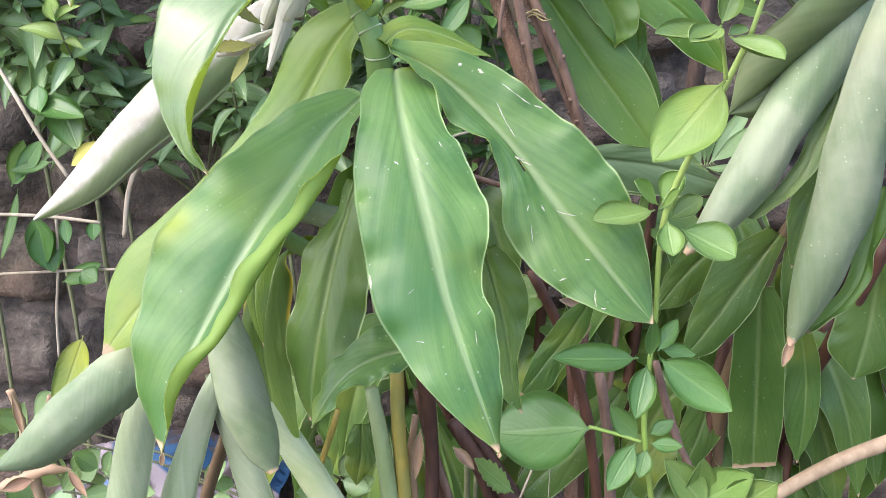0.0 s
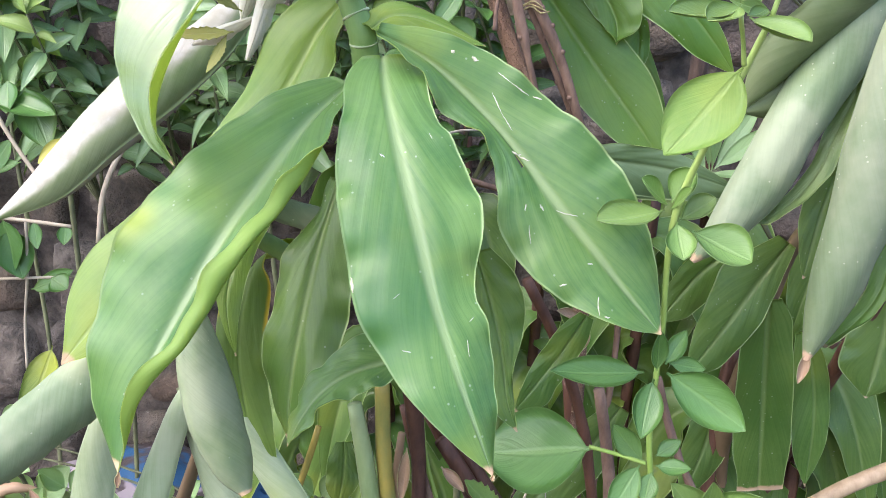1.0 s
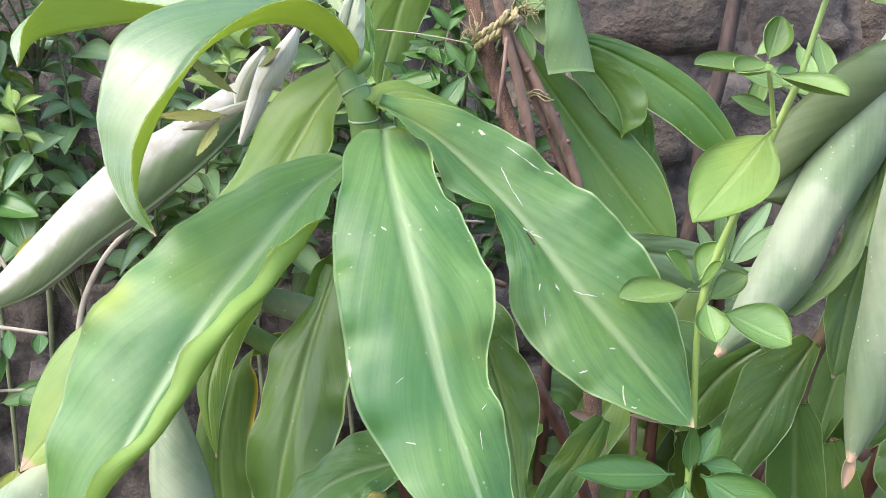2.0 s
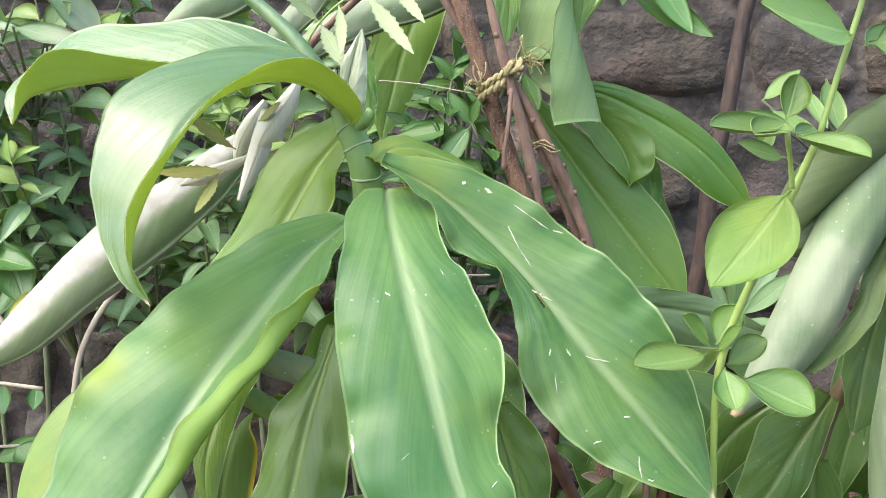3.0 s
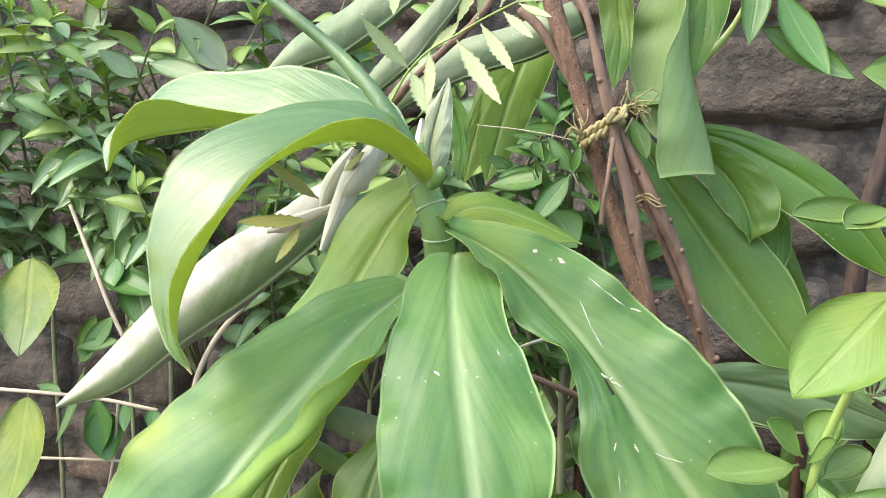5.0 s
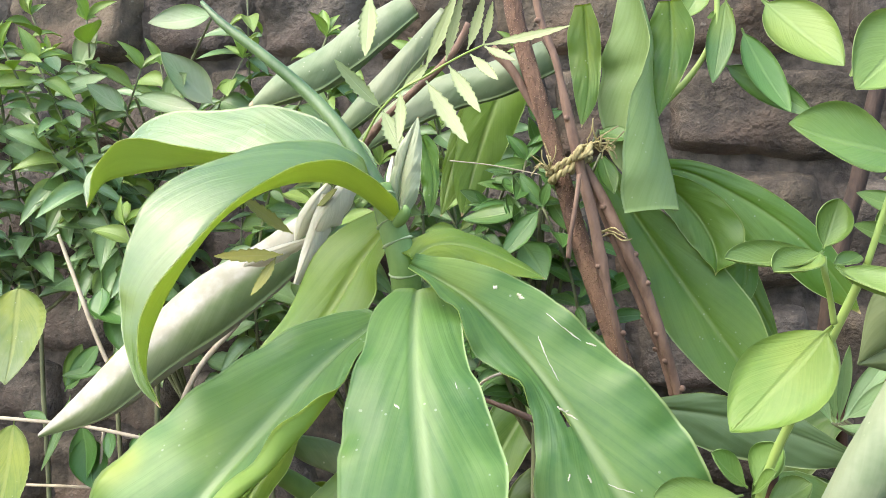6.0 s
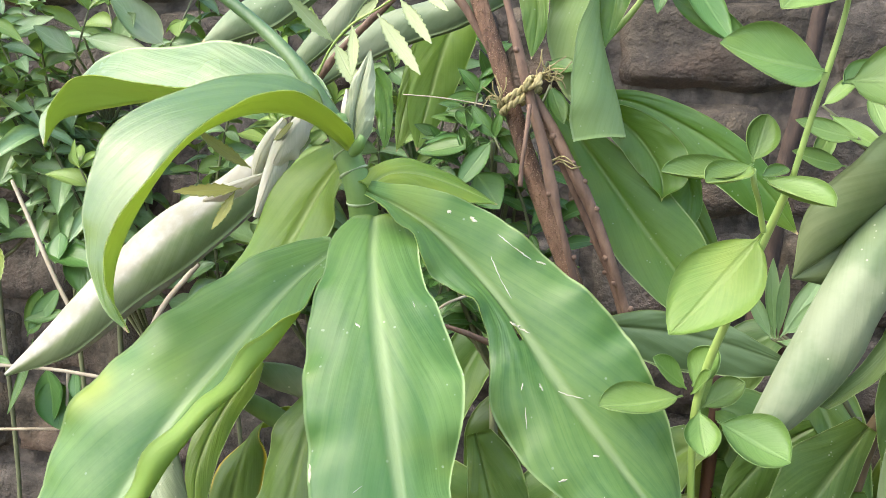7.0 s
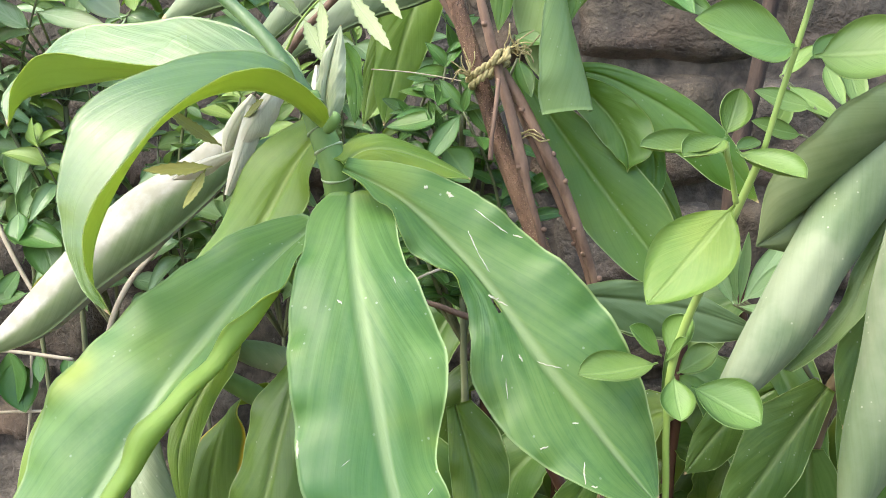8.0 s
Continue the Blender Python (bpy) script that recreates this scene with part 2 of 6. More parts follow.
STALK_YELLOW = bark_material("yellowed_stalk", (0.20, 0.21, 0.05), (0.42, 0.30, 0.05), 45.0, bump=0.3, rough=0.5)
SHOOT = bark_material("dark_green_shoot", (0.045, 0.105, 0.026), (0.105, 0.180, 0.060), 60.0, bump=0.4, rough=0.4)
SHEATH = bark_material("pale_sheath", (0.16, 0.24, 0.08), (0.30, 0.37, 0.17), 25.0, bump=0.3, rough=0.45)
STAKE = bark_material("brown_stake_bark", (0.082, 0.044, 0.026), (0.240, 0.138, 0.080), 130.0, specks=0.85, bump=1.0)
BRANCH = bark_material("grey_brown_branch", (0.100, 0.060, 0.038), (0.215, 0.135, 0.088), 110.0, bump=0.7)
STRAW = bark_material("straw_twig", (0.36, 0.30, 0.20), (0.52, 0.45, 0.32), 80.0, bump=0.3)
PLANK = bark_material("old_post_wood", (0.022, 0.014, 0.009), (0.070, 0.044, 0.028), 90.0, bump=0.9)
BAMBOO = bark_material("dry_bamboo", (0.24, 0.165, 0.085), (0.42, 0.31, 0.175), 60.0, bump=0.4, rough=0.6)
BAMBOO_DARK = bark_material("dull_brown_stalk", (0.085, 0.062, 0.026), (0.17, 0.115, 0.060), 40.0, bump=0.4, rough=0.5)
ROPE = bark_material("straw_rope", (0.24, 0.20, 0.075), (0.46, 0.40, 0.19), 240.0, bump=0.8, rough=0.9)
DRY = leaf_material("dry_brown_leaf", (0.30, 0.18, 0.10), (0.5, 0.36, 0.24), (0.4, 0.26, 0.15), glossy=0.7, stripe=0.5)


# ---- mesh builders ----
REF = Vector((0, -0.6, 0.8))


def empty(name, at, label, category, group="", kind=""):
    ob = new(name)
    ob.location = at
    ob.empty_display_size = 0.02
    return tagged(ob, label, category, group, kind)


def adopt(ob, parent):
    """Puts a part built in world places under its thing."""
    ob.parent = parent
    base = Matrix.Translation(parent.location) if parent.type == "EMPTY" else parent.matrix_world
    if parent.type == "EMPTY" and parent.parent is None:
        ob.matrix_parent_inverse = base.inverted()
    return ob


def from_mesh(name, verts, faces, mats, parent=None, label="", slots=None, uvs=None):
    me = bpy.data.meshes.new(name)
    me.from_pydata(verts, [], faces)
    for mt in mats:
        me.materials.append(mt)
    for p in me.polygons:
        p.use_smooth = True
    if slots is not None:
        me.polygons.foreach_set("material_index", slots)
    if uvs is not None:
        layer = me.uv_layers.new(name="UVMap")
        for lp in me.loops:
            layer.data[lp.index].uv = uvs[lp.vertex_index]
    me.update()
    ob = new(name, me)
    if label:
        ob["label"] = label
    if parent:
        adopt(ob, parent)
    return ob


def spline(rows, n):
    """Smooth values at n even steps along rows of numbers."""
    a = np.array(rows, float)
    d = np.r_[0, np.cumsum(np.linalg.norm(np.diff(a[:, :3], axis=0), axis=1))]
    m = np.gradient(a, d, axis=0) if len(a) > 2 else np.repeat((a[1:] - a[:1]) / d[-1], 2, axis=0)
    out = []
    for v in np.linspace(0, d[-1], n):
        i = min(int(np.searchsorted(d, v, side="right")) - 1, len(d) - 2)
        h = d[i + 1] - d[i]
        q = (v - d[i]) / h
        out.append((2 * q**3 - 3 * q**2 + 1) * a[i] + (q**3 - 2 * q**2 + q) * h * m[i] + (3 * q**2 - 2 * q**3) * a[i + 1] + (q**3 - q**2) * h * m[i + 1])
    return np.array(out)


SURFACES = {}


def sheet(name, grid, normals, uv, mats, parent, label="", thick=0.0006, holes=()):
    """A closed blade: a top and an underside, joined at the rim. grid[i][j] runs along and across."""
    na, nc = len(grid), len(grid[0])
    verts, uvs, faces, slots = [], [], [], []
    for side in (0.5, -0.5):
        for i in range(na):
            for j in range(nc):
                verts.append(tuple(grid[i][j] + normals[i][j] * (side * thick)))
                uvs.append(uv[i][j])
    off = na * nc
    for i in range(na - 1):
        for j in range(nc - 1):
            if (i, j) in holes:
                continue
            a, b, c, d = i * nc + j, i * nc + j + 1, (i + 1) * nc + j + 1, (i + 1) * nc + j
            faces.append((a, b, c, d))
            slots.append(0)
            faces.append((d + off, c + off, b + off, a + off))
            slots.append(1)
    rim = [(i, 0) for i in range(na)] + [(na - 1, j) for j in range(1, nc)] + [(i, nc - 1) for i in range(na - 2, -1, -1)] + [(0, j) for j in range(nc - 2, 0, -1)]
    for k in range(len(rim)):
        a = rim[k][0] * nc + rim[k][1]
        b = rim[(k + 1) % len(rim)][0] * nc + rim[(k + 1) % len(rim)][1]
        faces.append((b, a, a + off, b + off))
        slots.append(1)
    ob = from_mesh(name, verts, faces, mats, parent, label, slots, uvs)
    SURFACES[ob.name] = (grid, normals)
    return ob


def scar(leaf, u0, q0, u1, q1, width, mat, seed=0):
    """A thin torn streak that lies on a blade, from one place on it to another."""
    grid, normals = SURFACES[leaf.name]
    na, nc = len(grid), len(grid[0])
    rng = random.Random(seed)

    def on(u, q):
        a, c = min(max(u, 0), 0.999) * (na - 1), (min(max(q, -0.99), 0.99) + 1) / 2 * (nc - 1)
        i, j = min(int(a), na - 2), min(int(c), nc - 2)
        fa, fc = a - i, c - j
        p = (grid[i][j] * (1 - fc) + grid[i][j + 1] * fc) * (1 - fa) + (grid[i + 1][j] * (1 - fc) + grid[i + 1][j + 1] * fc) * fa
        return p, normals[i][j]

    n = 9
    mid = [on(u0 + (u1 - u0) * k / (n - 1), q0 + (q1 - q0) * k / (n - 1)) for k in range(n)]
    way = (mid[-1][0] - mid[0][0]).normalized()
    verts, faces = [], []
    for k, (p, nn) in enumerate(mid):
        across = nn.cross(way).normalized()
        e = (0.25 + 0.75 * math.sin(math.pi * (k + 0.5) / n)) * rng.uniform(0.7, 1.2)
        p = p + across * rng.uniform(-0.25, 0.25) * width
        for side, lift in ((-0.5, 0.0002), (0.5, 0.0002), (0.4, 0.0005), (-0.4, 0.0005)):
            verts.append(tuple(p + across * (side * width * e) + nn * lift))
    for k in range(n - 1):
        for c in range(4):
            a, d = 4 * k + c, 4 * k + (c + 1) % 4
            faces.append((a, d, d + 4, a + 4))
    faces += [(3, 2, 1, 0), tuple(range(4 * n - 4, 4 * n))]
    ob = from_mesh("scar", verts, faces, [mat])
    ob.parent = leaf
    return ob


def surface_normals(grid):
    g = np.array(grid, float)
    nrm = np.cross(np.gradient(g, axis=1), np.gradient(g, axis=0))
    ln = np.linalg.norm(nrm, axis=2, keepdims=True)
    return nrm / np.maximum(ln, 1e-9)


def blade(name, stations, mats, parent, label="", wave=0.004, waves=3.0, seed=0, bow=0.12, na=56, nc=33, groove=0.0012, hole=None, pleat=0.00022, curl=None, billow=0.0008):
    """A long leaf. stations: midrib place, then half-width and lift angle of the one half and of the other, from the base to the tip."""
    rng = random.Random(seed)
    rows = spline(stations, na)
    tang = np.gradient(rows[:, :3], axis=0)
    tang /= np.linalg.norm(tang, axis=1)[:, None]
    ph = [rng.uniform(0, 6.28), rng.uniform(0, 6.28)]
    grid, uv = [], []
    for i in range(na):
        u = i / (na - 1)
        t = Vector(tang[i])
        n = (REF - t * REF.dot(t)).normalized()
        s = t.cross(n)
        p = Vector(rows[i][:3])
        line, uvl = [], []
        env = math.sin(math.pi * min(1, u * 1.02)) ** 0.6 if 0 < u < 0.98 else 0.0
        for j in range(nc):
            q = 2 * j / (nc - 1) - 1
            k = 0 if q >= 0 else 1
            w, a = max(0.0004, rows[i][3 + 2 * k]), radians(rows[i][4 + 2 * k])
            way = (s * (1 if k == 0 else -1)) * math.cos(a) + n * math.sin(a)
            up = n * math.cos(a) - (s * (1 if k == 0 else -1)) * math.sin(a)
            r = abs(q)
            lift = bow * w * 4 * r * (1 - r) * 0.5
            ripple = wave * env * r**2.5 * (math.sin(6.283 * waves * u + ph[k]) + 0.4 * math.sin(6.283 * waves * 2.3 * u + ph[1 - k]))
            lift += pleat * env * math.sin(3.1416 * min(r * 1.4, 1.0)) * math.sin(r * 30 + 2.5 * k + 1.5 * u + 4 * math.sin(5 * r + seed))
            lift += billow * env * min(1.0, 2.2 * r) * (noise.noise(Vector((7.0 * u - 2.5 * r, 2.2 * q + seed, seed * 1.7))) + 0.45 * noise.noise(Vector((16.0 * u - 7.0 * r, 5.0 * q, seed + 4.3))))
            dip = -groove * math.exp(-((r * 9) ** 2)) * (1 - u)
            reach, rise = w * r, 0.0
            if curl and k == curl[0]:
                ease = math.sin(3.1416 * min(max((u - curl[3]) / (curl[4] - curl[3]), 0), 1)) ** 0.7 if curl[3] < u < curl[4] else 0.0
                w2, rs, th = w * (1 + curl[5] * ease), curl[1], radians(curl[2]) * ease
                reach = w2 * r
                if r > rs and th > 0.01:
                    past, rad = (r - rs) * w2, min(0.32 * w, (1 - rs) * w2 / th)
                    a2 = min(past / rad, th)
                    over = past - a2 * rad
                    reach = w2 * rs + rad * math.sin(a2) + over * math.cos(th)
                    rise = rad * (1 - math.cos(a2)) + over * math.sin(th)
            line.append(p + way * reach + up * (lift + ripple + dip + rise))
            uvl.append((u, q))
        grid.append(line)
        uv.append(uvl)
    # the top side looks along +up
    nr = surface_normals(grid)
    t, mid = Vector(tang[na // 2]), nc // 2
    n = REF - t * REF.dot(t)
    if Vector(nr[na // 2][mid]).dot(n) < 0:
        nr = -nr
    normals = [[Vector(v) for v in row] for row in nr]
    holes = ()
    if hole:
        i, j = int(hole[0] * (na - 1)), int((hole[1] + 1) / 2 * (nc - 1))
        holes = [(i + a, j + c) for a in (0, 1) for c in (0, 1)]
    return sheet(name, grid, normals, uv, mats, parent, label, holes=holes)


def rolled(name, rows, mats, parent, label="", turn=300.0, open_way=(0.3, 0.2, -1.0), seed=0, na=40, nc=44, flare=0.25, flat=0.8, tuck=0.13):
    """A leaf rolled in on itself about its length. rows: place of the axis and radius."""
    rng = random.Random(seed)
    pts = spline(rows, na)
    tang = np.gradient(pts[:, :3], axis=0)
    tang /= np.linalg.norm(tang, axis=1)[:, None]
    grid, uv = [], []
    ph = rng.uniform(0, 6.28)
    for i in range(na):
        u = i / (na - 1)
        t = Vector(tang[i])
        o = Vector(open_way)
        o = (o - t * o.dot(t)).normalized()
        s = t.cross(o)
        r0 = max(0.0006, pts[i][3])
        line, uvl = [], []
        for j in range(nc):
            q = 2 * j / (nc - 1) - 1
            ang = radians(turn / 2) * q
            r = r0 * (1 + flare * max(0, q) ** 5 * (0.55 + 0.9 * noise.noise(Vector((7 * u, seed, 0.5)))) - tuck * max(0, -q) ** 1.2)
            r *= 1 + 0.07 * noise.noise(Vector((5 * u, 1.8 * q, seed * 2.3))) + 0.025 * noise.noise(Vector((13 * u, 5 * q, seed))) + 0.014 * math.sin(17 * q + 3 * u + ph) + 0.010 * math.sin(31 * q - 2 * u)
            line.append(Vector(pts[i][:3]) + (-o * math.cos(ang) + s * math.sin(ang) * flat) * r)
            uvl.append((u, q))
        grid.append(line)
        uv.append(uvl)
    nr = surface_normals(grid)
    c = Vector(pts[na // 2][:3])
    if Vector(nr[na // 2][nc // 2]).dot(grid[na // 2][nc // 2] - c) < 0:
        nr = -nr
    normals = [[Vector(v) for v in row] for row in nr]
    return sheet(name, grid, normals, uv, mats, parent, label)


def small_leaf_grid(length, half, droop, fold, teeth=0, na=14, nc=7, seed=0, stalk=0.06, wide=0.45):
    """A small leaf from the origin along +y, its top towards +z."""
    rng = random.Random(seed)
    bend = rng.uniform(-0.06, 0.06)
    grid, uv = [], []
    for i in range(na):
        u = i / (na - 1)
        x = max(0.0, (u - stalk) / (1 - stalk))
        w = half * math.sin(math.pi * x ** (math.log(0.5) / math.log(wide))) ** (0.62 if wide > 0.5 else 0.8) if 0 < x < 1 else 0
        w = max(w, 0.0006 if u < 0.98 else 0.0002)
        if teeth and 0.08 < x < 0.97:
            w *= 0.965 + 0.045 * ((x * teeth) % 1.0) + 0.03 * math.sin(9 * x + seed) if teeth > 10 else 0.78 + 0.34 * ((x * teeth) % 1.0)
        y = length * u
        z = -droop * length * u * u
        line, uvl = [], []
        for j in range(nc):
            q = 2 * j / (nc - 1) - 1
            line.append(Vector((w * q + bend * length * u * u, y, z + fold * w * q * q + 0.02 * half * math.sin(7 * u + 4 * q))))
            uvl.append((u, q))
        grid.append(line)
        uv.append(uvl)
    normals = [[Vector(v) if v[2] >= 0 else -Vector(v) for v in row] for row in surface_normals(grid)]
    return grid, normals, uv


def placed_leaves(rows, mat, parent, droop=0.12, fold=0.18, teeth=0, face=(0, -0.75, 0.65), label="", name="leaf", wide=0.45):
    """Single leaves, each from its stalk's end to its tip. rows: base, tip and half-width."""
    for k, (x0, y0, z0, x1, y1, z1, half) in enumerate(rows):
        a, b = Vector((x0, y0, z0)), Vector((x1, y1, z1))
        length = (b - a).length
        yv = (b - a).normalized()
        f = Vector(face) + Vector((0.25 * math.sin(k * 2.4), 0, 0.2 * math.cos(k * 1.7)))
        zv = (f - yv * f.dot(yv)).normalized()
        xv = yv.cross(zv)
        grid, normals, uv = small_leaf_grid(length, half, -droop, fold, teeth, na=4 * teeth + 1 if teeth else 16, seed=k, wide=wide)
        top = [[a + xv * p.x + yv * p.y + zv * (p.z - droop * (p.y / length) * length) for p in row] for row in grid]
        nn = [[xv * v.x + yv * v.y + zv * v.z for v in row] for row in normals]
        sheet(name, top, nn, uv, [mat, mat], parent, label, 0.0004)


def tube(name, rows, mat, parent=None, label="", sides=12, rough=0.0, rings=(), n=None, seed=0, flat=1.0):
    """A round stem. rows: place and radius; rings: shares of the length at which a joint stands out."""
    rng = random.Random(seed)
    n = n or max(10, 6 * len(rows))
    pts = spline(rows, n)
    tang = np.gradient(pts[:, :3], axis=0)
    verts, faces = [], []
    side = None
    for i in range(n):
        t = Vector(tang[i]).normalized()
        if side is None:
            side = t.orthogonal().normalized()
        side = (side - t * side.dot(t)).normalized()
        up = t.cross(side)
        u = i / (n - 1)
        r = max(0.0003, pts[i][3])
        for c in rings:
            r *= 1 + 0.22 * math.exp(-(((u - c) * n / 1.2) ** 2))
        for k in range(sides):
            a = 6.2832 * k / sides
            rr = r * (1 + rough * (noise.noise(Vector((u * 14 + seed, math.cos(a) * 1.5, math.sin(a) * 1.5)))))
            verts.append(tuple(Vector(pts[i][:3]) + side * (math.cos(a) * rr) + up * (math.sin(a) * rr * flat)))
    for i in range(n - 1):
        for k in range(sides):
            a, b = i * sides + k, i * sides + (k + 1) % sides
            faces.append((a, b, b + sides, a + sides))
    faces.append(tuple(range(sides - 1, -1, -1)))
    faces.append(tuple(range((n - 1) * sides, n * sides)))
    return from_mesh(name, verts, faces, [mat], parent, label)


def down_to_ground(rows, lean=(0, 0)):
    """Carries a cane on from its lowest row into the soil."""
    x, y, z, r = rows[-1]
    return list(rows) + [(x + lean[0] * 0.5, y + lean[1] * 0.5, (z + GROUND) / 2, r), (x + lean[0], y + lean[1], GROUND - 0.02, r * 1.1)]


# ---- the setting ----
def build_ground():
    n, size = 90, 8.0
    xs = [(-1 + 2 * i / n) for i in range(n + 1)]
    xs = [math.copysign(abs(v) ** 2.2, v) * size for v in xs]
    verts, faces = [], []
    for y in xs:
        for x in xs:
            yy = y + 0.6
            h = 0.018 * noise.noise(Vector((x * 6, yy * 6, 0))) + 0.007 * noise.noise(Vector((x * 22, yy * 22, 3)))
            verts.append((x, yy, GROUND + h))
    k = n + 1
    for i in range(n):
        for j in range(n):
            faces.append((i * k + j, i * k + j + 1, (i + 1) * k + j + 1, (i + 1) * k + j))
    m = Nodes("garden_soil")
    col = m.mix(m.ramp(m.noise(30.0, 6.0), 0.3, 0.7), (0.045, 0.034, 0.024), (0.11, 0.082, 0.056))
    col = m.mix(m.ramp(m.noise(6.0, 4.0), 0.5, 0.7), col, (0.085, 0.070, 0.054))
    m.link(col, m.bsdf.inputs["Base Color"])
    m.bsdf.inputs["Roughness"].default_value = 0.95
    m.bump(m.noise(90.0, 6.0), 0.8, 0.01)
    g = from_mesh("ground", verts, faces, [m.mat])
    return tagged(g, "dark brown garden soil with crumbs and litter", "ground", kind="structure")


build_ground()


def stone_material():
    m = Nodes("rubble_stone")
    big, mid, small = m.noise(5.0, 5.0), m.noise(22.0, 6.0, rough=0.7), m.noise(120.0, 4.0)
    col = m.mix(m.ramp(mid, 0.35, 0.68), (0.052, 0.042, 0.029), (0.158, 0.128, 0.086))
    col = m.mix(m.math("MULTIPLY", m.ramp(big, 0.5, 0.66), 0.6), col, (0.160, 0.100, 0.066))
    col = m.mix(m.math("MULTIPLY", m.ramp(small, 0.66, 0.74), 0.5), col, (0.30, 0.28, 0.23))
    var = m.add("HueSaturation")
    m.link(col, var.inputs["Color"])
    m.link(m.math("MULTIPLY_ADD", m.rand(), 0.45, 0.52), var.inputs["Value"])
    m.link(m.math("MULTIPLY_ADD", m.math("FRACT", m.math("MULTIPLY", m.rand(), 7.3)), 0.4, 0.72), var.inputs["Saturation"])
    m.link(var.outputs[0], m.bsdf.inputs["Base Color"])
    m.bsdf.inputs["Roughness"].default_value = 0.85
    m.bump(m.math("ADD", m.math("MULTIPLY", mid, 1.0), m.math("MULTIPLY", small, 0.6)), 0.8, 0.012)
    return m.mat


STONE = stone_material()


def build_wall():
    m = Nodes("wall_mortar")
    col = m.mix(m.ramp(m.noise(40.0, 6.0), 0.3, 0.7), (0.040, 0.033, 0.026), (0.135, 0.112, 0.086))
    m.link(col, m.bsdf.inputs["Base Color"])
    m.bsdf.inputs["Roughness"].default_value = 0.95
    m.bump(m.noise(70.0, 6.0), 0.9, 0.01)
    w, top, back = 6.0, 1.5, 0.25
    v = [(x, WALL_Y + dy, z) for x in (-w, w) for dy in (0.016, back) for z in (GROUND - 0.1, top)]
    f = [(0, 1, 3, 2), (4, 6, 7, 5), (0, 4, 5, 1), (2, 3, 7, 6), (1, 5, 7, 3), (0, 2, 6, 4)]
    wall = from_mesh("wall_north", v, f, [m.mat])
    for p in wall.data.polygons:
        p.use_smooth = False
    tagged(wall, "rough rubble stone wall with dark recessed mortar joints", "wall", kind="structure")
    return wall


WALL = build_wall()


def stone_mesh(seed, w, h, d):
    """A rough block with a bulged, chipped face towards -y."""
    rng = random.Random(seed)
    nx, nz = 11, 8
    verts, faces = [], []
    for i in range(nz + 1):
        for j in range(nx + 1):
            x, z = (j / nx - 0.5), (i / nz - 0.5)
            cx, cz = x * 2, z * 2
            edge = max(abs(cx), abs(cz))
            push = 0.0 if edge > 0.99 else -d * (0.75 + 0.25 * (1 - edge)) - 0.022 * noise.noise(Vector((x * 2.6 + seed * 3.1, z * 2.2, seed))) - 0.010 * noise.noise(Vector((x * 9 + seed, z * 7, seed)))
            sx = x * w * (1 - 0.10 * abs(cz) ** 4) + 0.008 * noise.noise(Vector((z * 4 + seed, x * 4, 1.7)))
            sz = z * h * (1 - 0.10 * abs(cx) ** 4) + 0.008 * noise.noise(Vector((x * 4 + seed, z * 4, 9.7)))
            verts.append((sx, 0.035 if edge > 0.99 else push, sz))
    k = nx + 1
    for i in range(nz):
        for j in range(nx):
            faces.append((i * k + j, i * k + j + 1, (i + 1) * k + j + 1, (i + 1) * k + j))
    me = bpy.data.meshes.new("stone")
    me.from_pydata(verts, [], faces)
    me.materials.append(STONE)
    for p in me.polygons:
        p.use_smooth = True
    return me


def build_stones():
    rng = random.Random(5)
    z = GROUND - 0.02
    while z < 1.36:
        h = rng.uniform(0.10, 0.17)
        x = -1.35 + rng.uniform(-0.1, 0.1)
        while x < 1.35:
            w = rng.uniform(0.13, 0.30)
            ob = new("stone", stone_mesh(rng.randrange(10000), w - 0.004, h - 0.004, 0.012))
            ob.location = (x + w / 2, WALL_Y + rng.uniform(-0.004, 0.006), z + h / 2)
            ob.rotation_euler = (0, radians(rng.uniform(-5, 5)), 0)
            ob.parent = WALL
            x += w
        z += h


# ---- front ginger cane ----
ginger = empty("ginger_plant", (0.01, 0.66, GROUND), "tall ginger plant with broad wavy-edged green leaves on a jointed cane", "plant")
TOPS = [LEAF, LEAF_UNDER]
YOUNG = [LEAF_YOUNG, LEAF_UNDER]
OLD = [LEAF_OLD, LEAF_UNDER]
